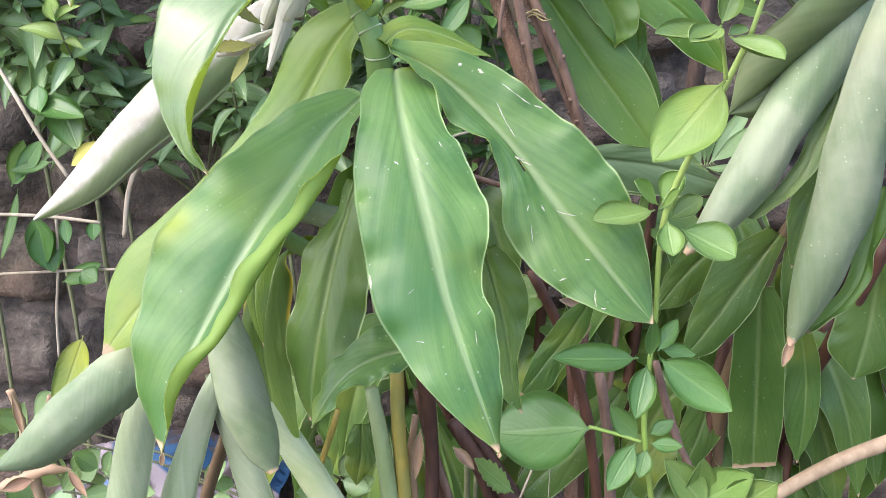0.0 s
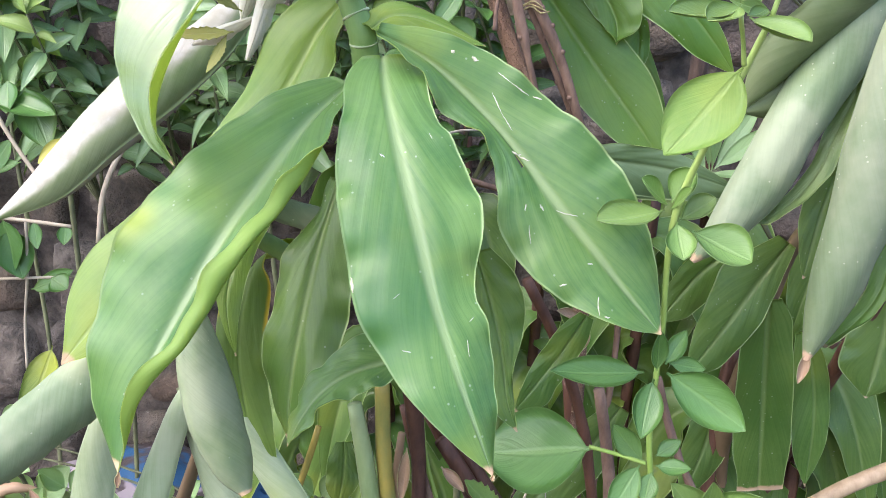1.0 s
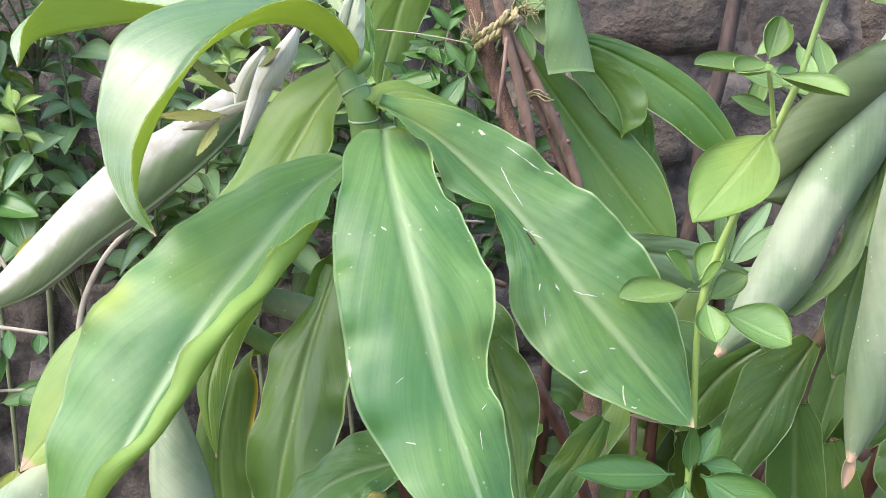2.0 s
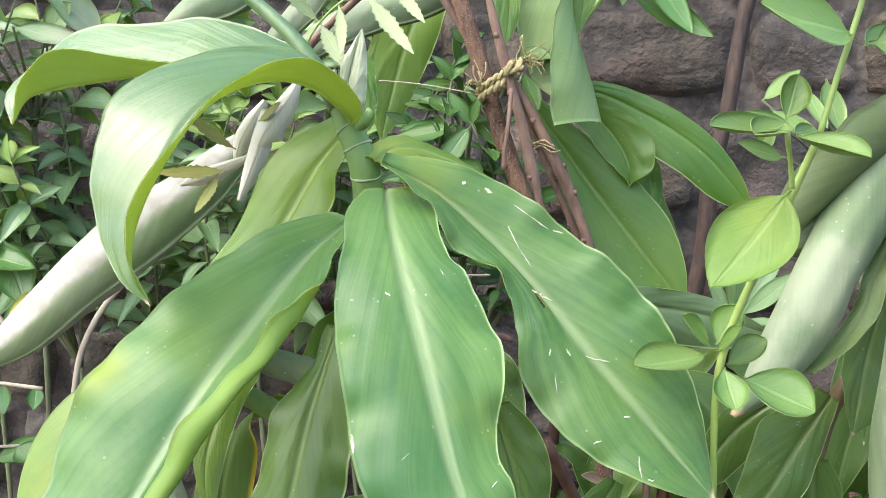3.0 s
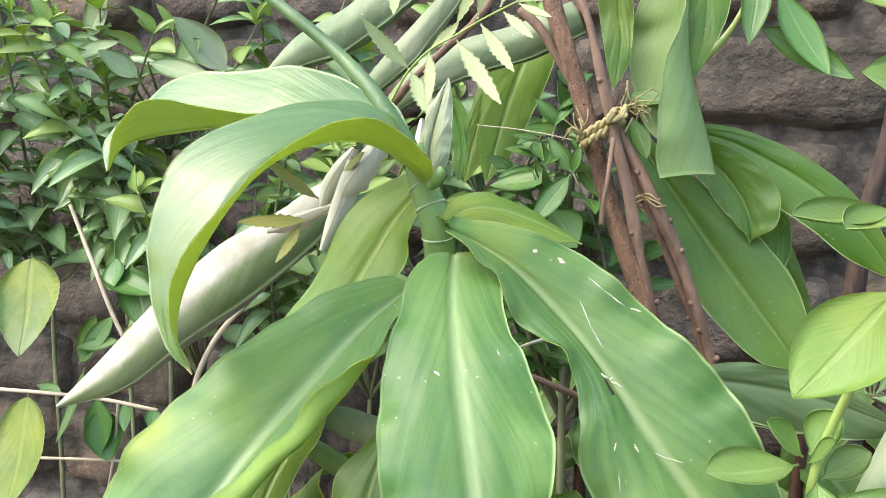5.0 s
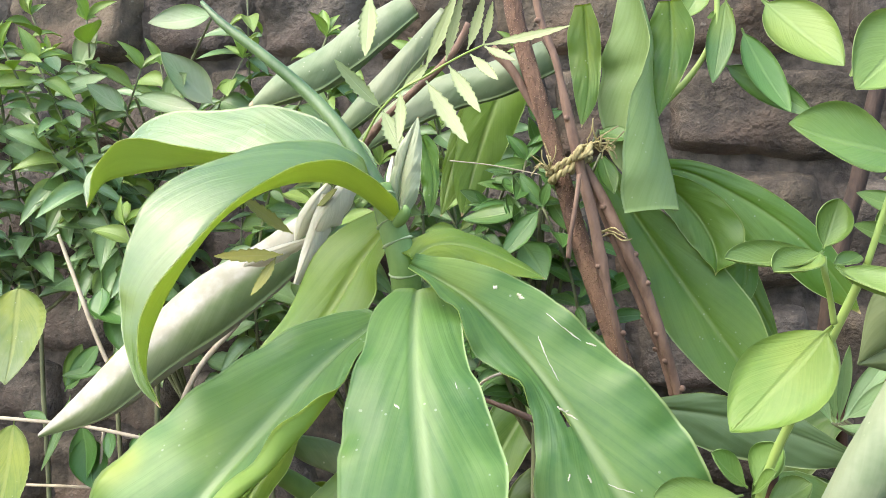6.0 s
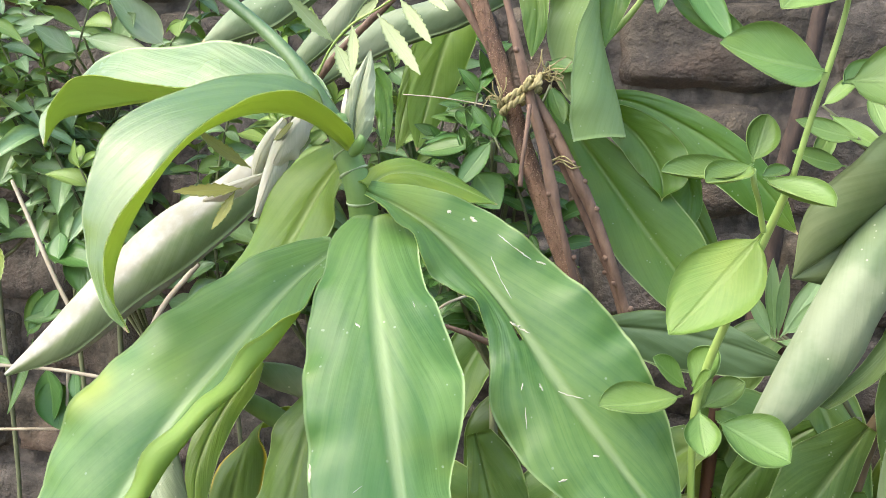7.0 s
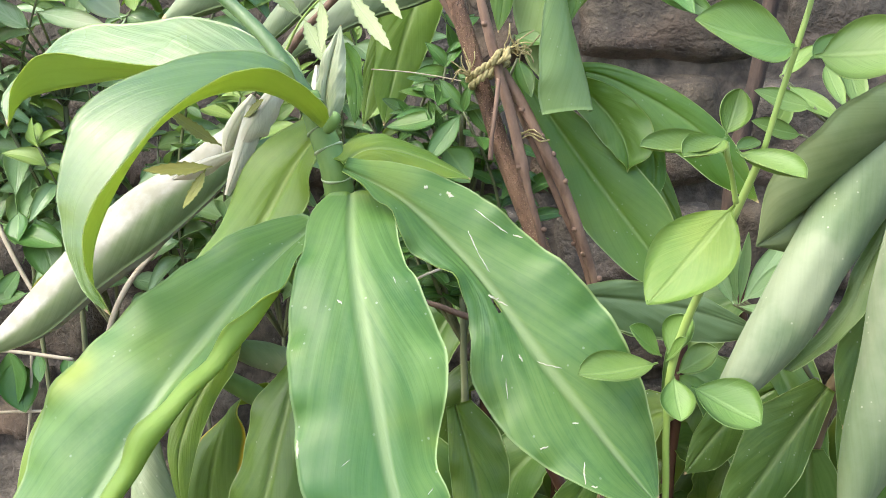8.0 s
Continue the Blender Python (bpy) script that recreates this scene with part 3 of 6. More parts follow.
leaf_b = blade("leaf", [(0.0071, 0.615, 0.9562, 0.0118, 2.7, 0.0225, -8.8), (0.0101, 0.6004, 0.945, 0.0236, 2.7, 0.0243, -8.8), (0.0132, 0.5859, 0.9337, 0.0259, 1.7, 0.0254, -8.9), (0.017, 0.5726, 0.9212, 0.0307, -0.7, 0.0275, -8.2), (0.0213, 0.5603, 0.9079, 0.0361, -2.5, 0.0318, -6.1), (0.0258, 0.5488, 0.894, 0.039, -3.6, 0.0357, -4.1), (0.0304, 0.5382, 0.8793, 0.04, -4.1, 0.0387, -3.5), (0.0352, 0.5283, 0.8643, 0.041, -4.4, 0.0359, -4.9), (0.04, 0.5188, 0.8489, 0.0424, -5.5, 0.0292, -7.8), (0.045, 0.51, 0.8333, 0.0416, -7.1, 0.0223, -9.6), (0.0506, 0.5014, 0.8177, 0.0357, -7.7, 0.0242, -9.7), (0.0566, 0.493, 0.8022, 0.0303, -7, 0.0225, -12.6), (0.0629, 0.4855, 0.7864, 0.0221, -1.8, 0.0174, -23.7), (0.0692, 0.4791, 0.7701, 0.0119, 6.4, 0.0132, -37.5), (0.0756, 0.473, 0.7537, 0, 10.1, 0, -43.1)], TOPS, ginger, "broad green leaf with a pale midrib and small scars", wave=0.0034, waves=5, seed=1)
blade("leaf", [(-0.014, 0.62, 0.9386, 0.0127, -0.1, 0.0065, 0.7), (-0.0241, 0.607, 0.929, 0.0255, 1.4, 0.0097, 0.7), (-0.0339, 0.5939, 0.9191, 0.0337, 5.1, 0.0126, 0.5), (-0.0428, 0.5811, 0.9083, 0.0388, 7.6, 0.0144, 1.1), (-0.0509, 0.5683, 0.8966, 0.0411, 7.8, 0.0149, 3.9), (-0.0587, 0.5555, 0.8848, 0.0457, 7.6, 0.0142, 6.9), (-0.0661, 0.5422, 0.8733, 0.0518, 7, 0.0131, 14.6), (-0.0736, 0.53, 0.8608, 0.0534, 5.8, 0.0125, 21.3), (-0.0815, 0.5204, 0.8465, 0.0538, 5.3, 0.0122, 20.5), (-0.0895, 0.5118, 0.8313, 0.0531, 4.8, 0.0118, 24.8), (-0.0973, 0.503, 0.8163, 0.0487, 1.9, 0.0114, 29), (-0.1048, 0.4944, 0.801, 0.0427, -4.6, 0.0109, 37.9), (-0.1108, 0.4874, 0.7845, 0.0362, -13.9, 0.0096, 56.4), (-0.1156, 0.4816, 0.7669, 0.0285, -21.8, 0.0059, 62.4), (-0.1203, 0.476, 0.7492, 0, -24.6, 0, 60)], [LEAF_BLOTCHED, LEAF_UNDER], ginger, "drooping green leaf with a yellow blotch and wavy edge", wave=0.004, waves=4, seed=2, curl=(1, 0.56, 164, 0.12, 0.99, 2.1))
leaf_c = blade("leaf", [(0.0056, 0.603, 0.9702, 0.0062, 27.5, 0.0077, 14.6), (0.0213, 0.6062, 0.9622, 0.0124, 24.2, 0.0153, 16.4), (0.0363, 0.6081, 0.9532, 0.0135, 12.4, 0.0214, 20.1), (0.0501, 0.6072, 0.942, 0.0205, 0.6, 0.0285, 21.9), (0.0629, 0.6043, 0.9298, 0.0189, 3, 0.0324, 21), (0.0749, 0.5996, 0.9177, 0.0156, 12.1, 0.0348, 19.7), (0.0863, 0.5933, 0.9054, 0.0161, 10.4, 0.038, 19.1), (0.0972, 0.587, 0.8929, 0.0245, -1.6, 0.0415, 19.5), (0.1077, 0.5804, 0.8801, 0.0362, -11.4, 0.0434, 20.1), (0.1184, 0.5743, 0.8673, 0.0383, -15.6, 0.0431, 20.1), (0.1295, 0.569, 0.8546, 0.0388, -16.1, 0.0396, 18.9), (0.1407, 0.564, 0.8416, 0.0343, -12.8, 0.0347, 16), (0.1516, 0.5595, 0.8283, 0.0268, -4.5, 0.0262, 9.9), (0.1628, 0.5555, 0.8152, 0.0178, 5.1, 0.0176, 2.7), (0.1745, 0.552, 0.8022, 0, 9.1, 0, -0.3)], TOPS, ginger, "broad green leaf with insect holes and pale scratches", wave=0.0034, waves=5.5, seed=3, nc=41, hole=(0.471, 0.1))
blade("leaf", [(-0.0138, 0.637, 0.9935, 0.0097, 19.7, 0.0052, 55.2), (-0.0196, 0.6233, 1.0013, 0.0322, 15.4, 0.013, 55.2), (-0.0285, 0.6114, 1.0092, 0.0406, 5.6, 0.0173, 58), (-0.0405, 0.6005, 1.0138, 0.0463, 0.1, 0.0195, 63.3), (-0.053, 0.5893, 1.0131, 0.0457, 1.2, 0.0157, 63.3), (-0.0633, 0.5768, 1.0087, 0.0433, 2.5, 0.0121, 57), (-0.0721, 0.5643, 1.0016, 0.0477, 2.1, 0.0113, 51.8), (-0.0797, 0.5531, 0.9917, 0.0496, 1.1, 0.0117, 50.8), (-0.0862, 0.544, 0.9791, 0.0464, 1.1, 0.0145, 54), (-0.093, 0.5377, 0.9652, 0.0409, 1, 0.0166, 61.4), (-0.0992, 0.5331, 0.9502, 0.0338, -2.7, 0.0151, 72.5), (-0.1035, 0.5296, 0.9343, 0.0216, -16, 0.0113, 81.5), (-0.1031, 0.5267, 0.9179, 0.0082, -33.2, 0.007, 83.3), (-0.0946, 0.525, 0.9034, 0, -40.5, 0, 82.5)], YOUNG, ginger, "glossy light green arching leaf", wave=0.0, seed=4, bow=0.05)
blade("leaf", [(-0.0301, 0.655, 1.0219, 0.0038, 3, 0.0011, 51.4), (-0.049, 0.6582, 1.0252, 0.0239, 3, 0.0095, 51), (-0.0681, 0.6611, 1.0272, 0.0318, 4.5, 0.013, 50.6), (-0.0874, 0.6639, 1.0274, 0.0433, 7.9, 0.0147, 51.4), (-0.1068, 0.6661, 1.0273, 0.049, 11.1, 0.0143, 52.9), (-0.1261, 0.6683, 1.027, 0.0516, 13.2, 0.014, 57.7), (-0.1451, 0.6721, 1.0259, 0.0496, 14.1, 0.0166, 67.4), (-0.1643, 0.6746, 1.024, 0.0507, 14.2, 0.0201, 78.9), (-0.1837, 0.6754, 1.0212, 0.0553, 13.7, 0.0252, 87.5), (-0.2031, 0.6745, 1.0178, 0.0509, 9.8, 0.0244, 89.9), (-0.2207, 0.6715, 1.0119, 0.0237, 4, 0.0112, 88.1), (-0.2286, 0.665, 0.995, 0, 1.4, 0, 87)], YOUNG, ginger, "light green leaf with an upturned edge", wave=0.0, seed=5, bow=0.05)
blade("leaf", [(-0.0187, 0.655, 0.9921, 0.0152, 17.3, 0.0115, -12.2), (-0.0407, 0.666, 0.9672, 0.0305, 14, 0.023, -9.7), (-0.0588, 0.665, 0.9367, 0.0311, 7.3, 0.0243, -5.1), (-0.0774, 0.6606, 0.9071, 0.0309, 4.1, 0.0265, -3.9), (-0.0972, 0.6535, 0.8789, 0.0316, 5.4, 0.0277, -6.4), (-0.1193, 0.6445, 0.8529, 0.0342, 8, 0.0292, -9.8), (-0.1421, 0.6351, 0.8277, 0.0379, 10.6, 0.0303, -11.5), (-0.1654, 0.6255, 0.8031, 0.0403, 9.5, 0.029, -8.9), (-0.1881, 0.6147, 0.7783, 0.0311, 5.1, 0.0241, -4.6), (-0.21, 0.606, 0.7522, 0, 2.8, 0, -2.9)], [LEAF_LIME, LEAF_UNDER], ginger, "yellowish green drooping leaf", wave=0.002, seed=6)
blade("leaf", [(-0.0002, 0.63, 0.9723, 0.0085, -24.9, 0.0094, -3.5), (0.0093, 0.6445, 0.9793, 0.0113, -23.8, 0.0141, -3.5), (0.0225, 0.6579, 0.9794, 0.0132, -17.9, 0.0188, -6.5), (0.038, 0.667, 0.9744, 0.0125, -5.5, 0.0194, -17.9), (0.0544, 0.6723, 0.9674, 0.0111, 6.2, 0.0193, -31.3), (0.0714, 0.675, 0.9596, 0, 10.3, 0, -36.5)], [LEAF_LIME, LEAF_UNDER], ginger, "small light green leaf curling up", wave=0.0006, seed=7)
blade("leaf", [(-0.0275, 0.66, 0.8707, 0.0111, -34.9, 0.0142, 8), (-0.0349, 0.6525, 0.8467, 0.0133, -29.3, 0.0214, 8), (-0.0419, 0.645, 0.8226, 0.0242, -18.1, 0.0285, 7.7), (-0.0475, 0.6372, 0.7982, 0.0256, -12.9, 0.034, 7.7), (-0.0522, 0.6298, 0.7736, 0.0267, -13.8, 0.0322, 9.8), (-0.0565, 0.6235, 0.7485, 0.0276, -18.3, 0.0277, 16.7), (-0.0594, 0.6177, 0.7231, 0.0189, -25.8, 0.0195, 25.3), (-0.061, 0.612, 0.6976, 0, -29.4, 0, 28.9)], OLD, ginger, "dull green hanging leaf", wave=0.003, seed=8)
blade("leaf", [(0.0223, 0.585, 0.7698, 0.014, 19.3, 0.0069, -3.6), (0.007, 0.5807, 0.7675, 0.0223, 17.7, 0.0139, -4.4), (-0.0076, 0.5744, 0.7653, 0.0196, 9.2, 0.0157, -4), (-0.0207, 0.5669, 0.7605, 0.0165, -6, 0.0149, 7.9), (-0.0321, 0.5607, 0.7506, 0.016, -22, 0.0113, 30.4), (-0.0406, 0.5564, 0.738, 0.0146, -34.4, 0.011, 45.8), (-0.0479, 0.553, 0.7239, 0, -39.1, 0, 49.2)], TOPS, ginger, "green leaf with a curled edge and brown tip", wave=0.003, seed=9, pleat=0.00006, billow=0.0006)
blade("leaf", [(0.0667, 0.605, 0.8354, 0.005, -16.9, 0.0096, 17.3), (0.0729, 0.6002, 0.8173, 0.01, -16.2, 0.0192, 16.8), (0.0784, 0.5953, 0.7991, 0.0142, -14, 0.0205, 15.2), (0.0829, 0.5904, 0.7805, 0.0156, -10.5, 0.014, 12.4), (0.0859, 0.5854, 0.7617, 0.0149, -9.4, 0.0054, 8.6), (0.0884, 0.5804, 0.7428, 0.0112, -11.8, 0.0037, 5.6), (0.0945, 0.577, 0.7244, 0, -13.4, 0, 4.5)], OLD, ginger, "dull green hanging leaf", wave=0.003, seed=10)
blade("leaf", [(-0.0681, 0.63, 0.8648, 0.0023, 14.4, 0.0027, -30.8), (-0.0736, 0.6142, 0.8549, 0.0076, 13.5, 0.0091, -29.1), (-0.0789, 0.5996, 0.8436, 0.0095, 11.9, 0.0092, -23.4), (-0.0843, 0.5881, 0.829, 0.0092, 8.1, 0.0102, -16.3), (-0.0867, 0.5776, 0.8129, 0.0069, -5, 0.0097, -7.7), (-0.0852, 0.5719, 0.795, 0.0036, -21.5, 0.0059, 2.6), (-0.0812, 0.57, 0.7759, 0, -28.1, 0, 7.3)], [LEAF_LIME, LEAF_UNDER], ginger, "narrow pointed leaf tip", wave=0.0005, seed=11, pleat=0.0, billow=0.0003)
blade("leaf", [(-0.0475, 0.69, 0.8042, 0.0049, -126.8, 0.0046, 126.8), (-0.0711, 0.6881, 0.814, 0.0097, -129.3, 0.0093, 88.2), (-0.0939, 0.6831, 0.8048, 0.0051, -96.8, 0.0136, 14), (-0.102, 0.6762, 0.7809, 0.0176, -25.9, 0.0186, -16.5), (-0.1067, 0.672, 0.7559, 0.0179, 6.2, 0.0203, -6.9), (-0.1079, 0.6688, 0.7305, 0.0138, -1.5, 0.0208, 2), (-0.1051, 0.6652, 0.7051, 0.0115, -8.6, 0.0197, 9.7), (-0.1005, 0.6612, 0.6802, 0.0099, -17.1, 0.0186, 16.1), (-0.093, 0.6575, 0.656, 0.0041, -26.2, 0.0137, 21), (-0.0815, 0.655, 0.6332, 0, -30, 0, 22.7)], [LEAF_YELLOW, LEAF_UNDER], ginger, "striped green leaf with a yellow margin", wave=0.002, seed=12, pleat=0.0001)
for k, row in enumerate([(0.168, -0.567, 0.176, -0.567, 0.00248), (0.21, -0.7, 0.227, -0.667, 0.00248), (0.303, -0.367, 0.353, -0.233, 0.00074), (0.353, -0.233, 0.403, -0.167, 0.00062), (0.277, -0.733, 0.319, -0.733, 0.0005), (0.319, -0.733, 0.361, -0.8, 0.00081), (0.37, -0.833, 0.387, -0.9, 0.00124), (0.571, 0.433, 0.58, 0.5, 0.00099), (0.613, 0.567, 0.647, 0.7, 0.00062), (0.588, 0.233, 0.605, 0.233, 0.00124), (0.622, 0.067, 0.664, -0.133, 0.00068), (0.765, 0.233, 0.773, 0.167, 0.00112), (0.765, 0.833, 0.773, 0.733, 0.00124), (0.84, 0.567, 0.874, 0.933, 0.00087), (0.445, 0.2, 0.462, -0.033, 0.0022), (0.462, 0, 0.487, -0.067, 0.0008), (0.882, 0.9, 0.891, 0.867, 0.00112)]):
    scar(leaf_c, *row, SCAR, k)
for k, row in enumerate([(0.294, 0.3, 0.303, 0.233, 0.00136), (0.546, 0.967, 0.58, 0.967, 0.00174), (0.731, -0.433, 0.765, -0.367, 0.00043), (0.613, 0.5, 0.605, 0.4, 0.00043), (0.261, -0.633, 0.277, -0.633, 0.0005), (0.429, -1, 0.437, -1, 0.0005), (0.697, -0.6, 0.689, -0.733, 0.0005), (0.714, 0.667, 0.723, 0.567, 0.00074)]):
    scar(leaf_b, *row, SCAR, 40 + k)
rolled("rolled_leaf", [(-0.1315, 0.63, 0.8135, 0.0051), (-0.1224, 0.615, 0.784, 0.0108), (-0.1141, 0.605, 0.7484, 0.0173), (-0.1025, 0.595, 0.7129, 0.018), (-0.0911, 0.588, 0.6848, 0.0123), (-0.0833, 0.583, 0.6717, 0.0036)], [ROLL, ROLL], ginger, "pale rolled leaf with a brown tip", seed=1, open_way=(0.5, 0.8, 0.2), turn=400, flare=0.03, tuck=0.06)
stem_rows = [(-0.0251, 0.65, 1.0122, 0.0068), (-0.0191, 0.646, 0.9969, 0.0077), (-0.0134, 0.643, 0.9835, 0.0084), (-0.0088, 0.641, 0.9713, 0.0087), (-0.0065, 0.643, 0.9585, 0.009), (-0.0078, 0.655, 0.9337, 0.0089), (-0.0116, 0.67, 0.8964, 0.0085)]
tube("cane", [(0.0040, 0.69, 0.775, 0.0064), (0.022, 0.715, 0.65, 0.0062), (0.018, 0.70, 0.45, 0.0075), (0.01, 0.66, GROUND - 0.02, 0.009)], CANE, ginger, "reddish brown lower cane", n=40, rings=(0.2, 0.5))
tube("stem", stem_rows + [(0.0, 0.688, 0.80, 0.0083), (0.006, 0.692, 0.765, 0.0083)], STEM, ginger, "green jointed cane with pale ring scars", n=90, sides=18)
tube("bud", [(-0.0098, 0.632, 0.9912, 0.0029), (-0.0054, 0.628, 0.9951, 0.0036), (-0.0034, 0.627, 0.9989, 0.0029), (-0.0044, 0.628, 1.0015, 0.001)], STEM, ginger, "small pale green side bud", sides=12)
along = spline(stem_rows, 100)
for k, i in enumerate((6, 18, 28, 42)):
    p, t, r = Vector(along[i][:3]), (Vector(along[i + 1][:3]) - Vector(along[i - 1][:3])).normalized(), along[i][3]
    sd = t.orthogonal().normalized()
    bk = t.cross(sd)
    rows = [(*(p + (sd * math.cos(a) + bk * math.sin(a)) * (r * 1.01) + t * (0.0012 * math.sin(a + k))), 0.0007 + 0.0003 * math.sin(3 * a + k)) for a in [0.3927 * c for c in range(17)]]
    tube("leaf_scar_ring", rows, SCAR_RING, ginger, "pale leaf scar ring", sides=6, n=60, rough=0.3)
tube("sheath", [(-0.1026, 0.665, 0.8341, 0.0052), (-0.0857, 0.675, 0.8213, 0.0067), (-0.0649, 0.68, 0.8071, 0.0071), (-0.0465, 0.68, 0.798, 0.007)], STEM, ginger, "green leaf sheath")
rolled("rolled_leaf", [(-0.0862, 0.66, 0.8525, 0.0041), (-0.0721, 0.665, 0.8464, 0.0089), (-0.0556, 0.67, 0.8405, 0.0103), (-0.0389, 0.675, 0.8334, 0.0097), (-0.0257, 0.68, 0.8267, 0.0076)], [ROLL, LEAF_UNDER], ginger, "pale rolled leaf", seed=13)
tube("shoot", [(-0.0228, 0.648, 1.0037, 0.0074), (-0.0328, 0.65, 1.0207, 0.0058), (-0.0479, 0.655, 1.0416, 0.0048), (-0.077, 0.665, 1.0693, 0.0042), (-0.109, 0.67, 1.0939, 0.0036), (-0.1422, 0.675, 1.1176, 0.0026), (-0.1565, 0.68, 1.1302, 0.0015)], SHOOT, ginger, "slender green rolled leaf shoot", n=40, sides=14)

# ---- rolled and hanging leaves of the clump ----
clump = empty("ginger_clump", (0.25, 0.85, GROUND), "leaning ginger canes with pale rolled and hanging leaves", "plant")
rolled("rolled_leaf", [(0.391, 0.76, 1.0509, 0.0133), (0.3566, 0.742, 1.0009, 0.0172), (0.3245, 0.725, 0.951, 0.0195), (0.292, 0.708, 0.9012, 0.019), (0.2611, 0.694, 0.8531, 0.0157), (0.2395, 0.685, 0.826, 0.0094), (0.2232, 0.68, 0.8092, 0.0016)], [ROLL, LEAF_UNDER], clump, "long pale grey-green leaf rolled lengthwise", seed=20, open_way=(0.8, -0.45, -0.35), turn=400, flare=0.32, flat=0.95, tuck=0.2)
rolled("rolled_leaf", [(0.3554, 0.665, 1.02, 0.0118), (0.3408, 0.657, 0.9642, 0.0161), (0.3279, 0.648, 0.9029, 0.0185), (0.3175, 0.64, 0.8517, 0.018), (0.304, 0.632, 0.8076, 0.0146), (0.2944, 0.626, 0.7751, 0.0074), (0.2888, 0.622, 0.7583, 0.0015)], [ROLL, LEAF_UNDER], clump, "long pale grey-green leaf rolled lengthwise", seed=21, open_way=(0.8, -0.45, -0.35), turn=400, flare=0.32, flat=0.95, tuck=0.2)
blade("leaf", [(0.4183, 0.76, 1.0435, 0.0201, 85.6, 0.0221, -64.6), (0.3986, 0.7536, 1.0272, 0.0301, 85.6, 0.0441, -64.6), (0.379, 0.7473, 1.0109, 0.0402, 85.8, 0.0449, -64.7), (0.3595, 0.7417, 0.994, 0.0441, 84.7, 0.0448, -65.3), (0.3402, 0.7366, 0.9769, 0.0519, 80.6, 0.0438, -66.5), (0.3204, 0.7321, 0.9601, 0.0538, 76, 0.0419, -67.2), (0.3003, 0.728, 0.9436, 0.0468, 72, 0.0376, -67.6), (0.2804, 0.7243, 0.9267, 0.0348, 69, 0.0269, -68.5), (0.2592, 0.722, 0.9114, 0, 67.9, 0, -69.2)], [ROLL_DULL, ROLL_DULL], clump, "dull olive leaf with inrolled edges", wave=0.003, waves=2.5, seed=29, bow=0.5, curl=(1, 0.6, 70, 0.05, 0.98, 0.25))
blade("leaf", [(0.326, 0.8, 0.7409, 0.011, -10.9, 0.0102, 12.1), (0.3279, 0.8037, 0.7205, 0.0219, -10.9, 0.0204, 12.2), (0.33, 0.8074, 0.7, 0.023, -11.1, 0.0228, 12.4), (0.3321, 0.8109, 0.6795, 0.0242, -11.5, 0.025, 12.7), (0.3344, 0.8142, 0.659, 0.0252, -11.7, 0.0262, 12.9), (0.3368, 0.8174, 0.6385, 0.0261, -11.2, 0.0267, 12.4), (0.3391, 0.8204, 0.6179, 0.0268, -10.4, 0.0274, 11.3), (0.3411, 0.823, 0.5973, 0.0268, -9.6, 0.0277, 10.1), (0.343, 0.8254, 0.5766, 0.0262, -9, 0.027, 9.5), (0.3449, 0.8277, 0.5559, 0.0214, -8.8, 0.0243, 9.2), (0.3468, 0.83, 0.5353, 0.0206, -8.8, 0.0233, 9.1)], OLD, clump, "dull green hanging leaf", wave=0.0015, waves=2.2, seed=30, pleat=0.00006)
blade("leaf", [(0.3334, 0.79, 0.7944, 0.0126, 34.8, 0.0066, -32.5), (0.3198, 0.7872, 0.7747, 0.0252, 34.5, 0.0131, -32.4), (0.306, 0.7837, 0.7553, 0.035, 33.8, 0.0198, -33), (0.292, 0.7786, 0.7364, 0.0306, 33.5, 0.0233, -35.3), (0.278, 0.7743, 0.7173, 0.0237, 33.9, 0.0219, -36.8), (0.264, 0.772, 0.6979, 0.014, 34.8, 0.0182, -36.4), (0.2499, 0.77, 0.6785, 0, 35.2, 0, -35.9)], OLD, clump, "dull green hanging leaf", wave=0.0015, waves=2.2, seed=31, pleat=0.00006)
blade("leaf", [(0.306, 0.83, 0.78, 0.0071, 48.6, 0.0112, -44.1), (0.2888, 0.8303, 0.7688, 0.0143, 46.8, 0.0223, -43.3), (0.2731, 0.829, 0.7559, 0.0187, 42.5, 0.0252, -40.8), (0.2593, 0.826, 0.741, 0.0165, 38.5, 0.023, -38), (0.2466, 0.823, 0.7252, 0.0101, 36.8, 0.0188, -36.1), (0.2346, 0.82, 0.7089, 0, 36.5, 0, -35.6)], OLD, clump, "dull green hanging leaf", wave=0.0015, waves=2.2, seed=32, pleat=0.00006)
blade("leaf", [(0.3806, 0.85, 0.6929, 0.0095, -15.3, 0.0064, 20.4), (0.3903, 0.8504, 0.6619, 0.019, -13.4, 0.0128, 17.2), (0.3965, 0.8489, 0.6305, 0.0207, -7.9, 0.0144, 8.9), (0.3982, 0.8452, 0.5984, 0.022, -1.4, 0.0145, 0.8), (0.3973, 0.8425, 0.5662, 0.0164, 2.6, 0.01, -3), (0.395, 0.84, 0.5341, 0, 3.8, 0, -3.9)], OLD, clump, "dull green hanging leaf", wave=0.0015, waves=2.2, seed=33, pleat=0.00006)
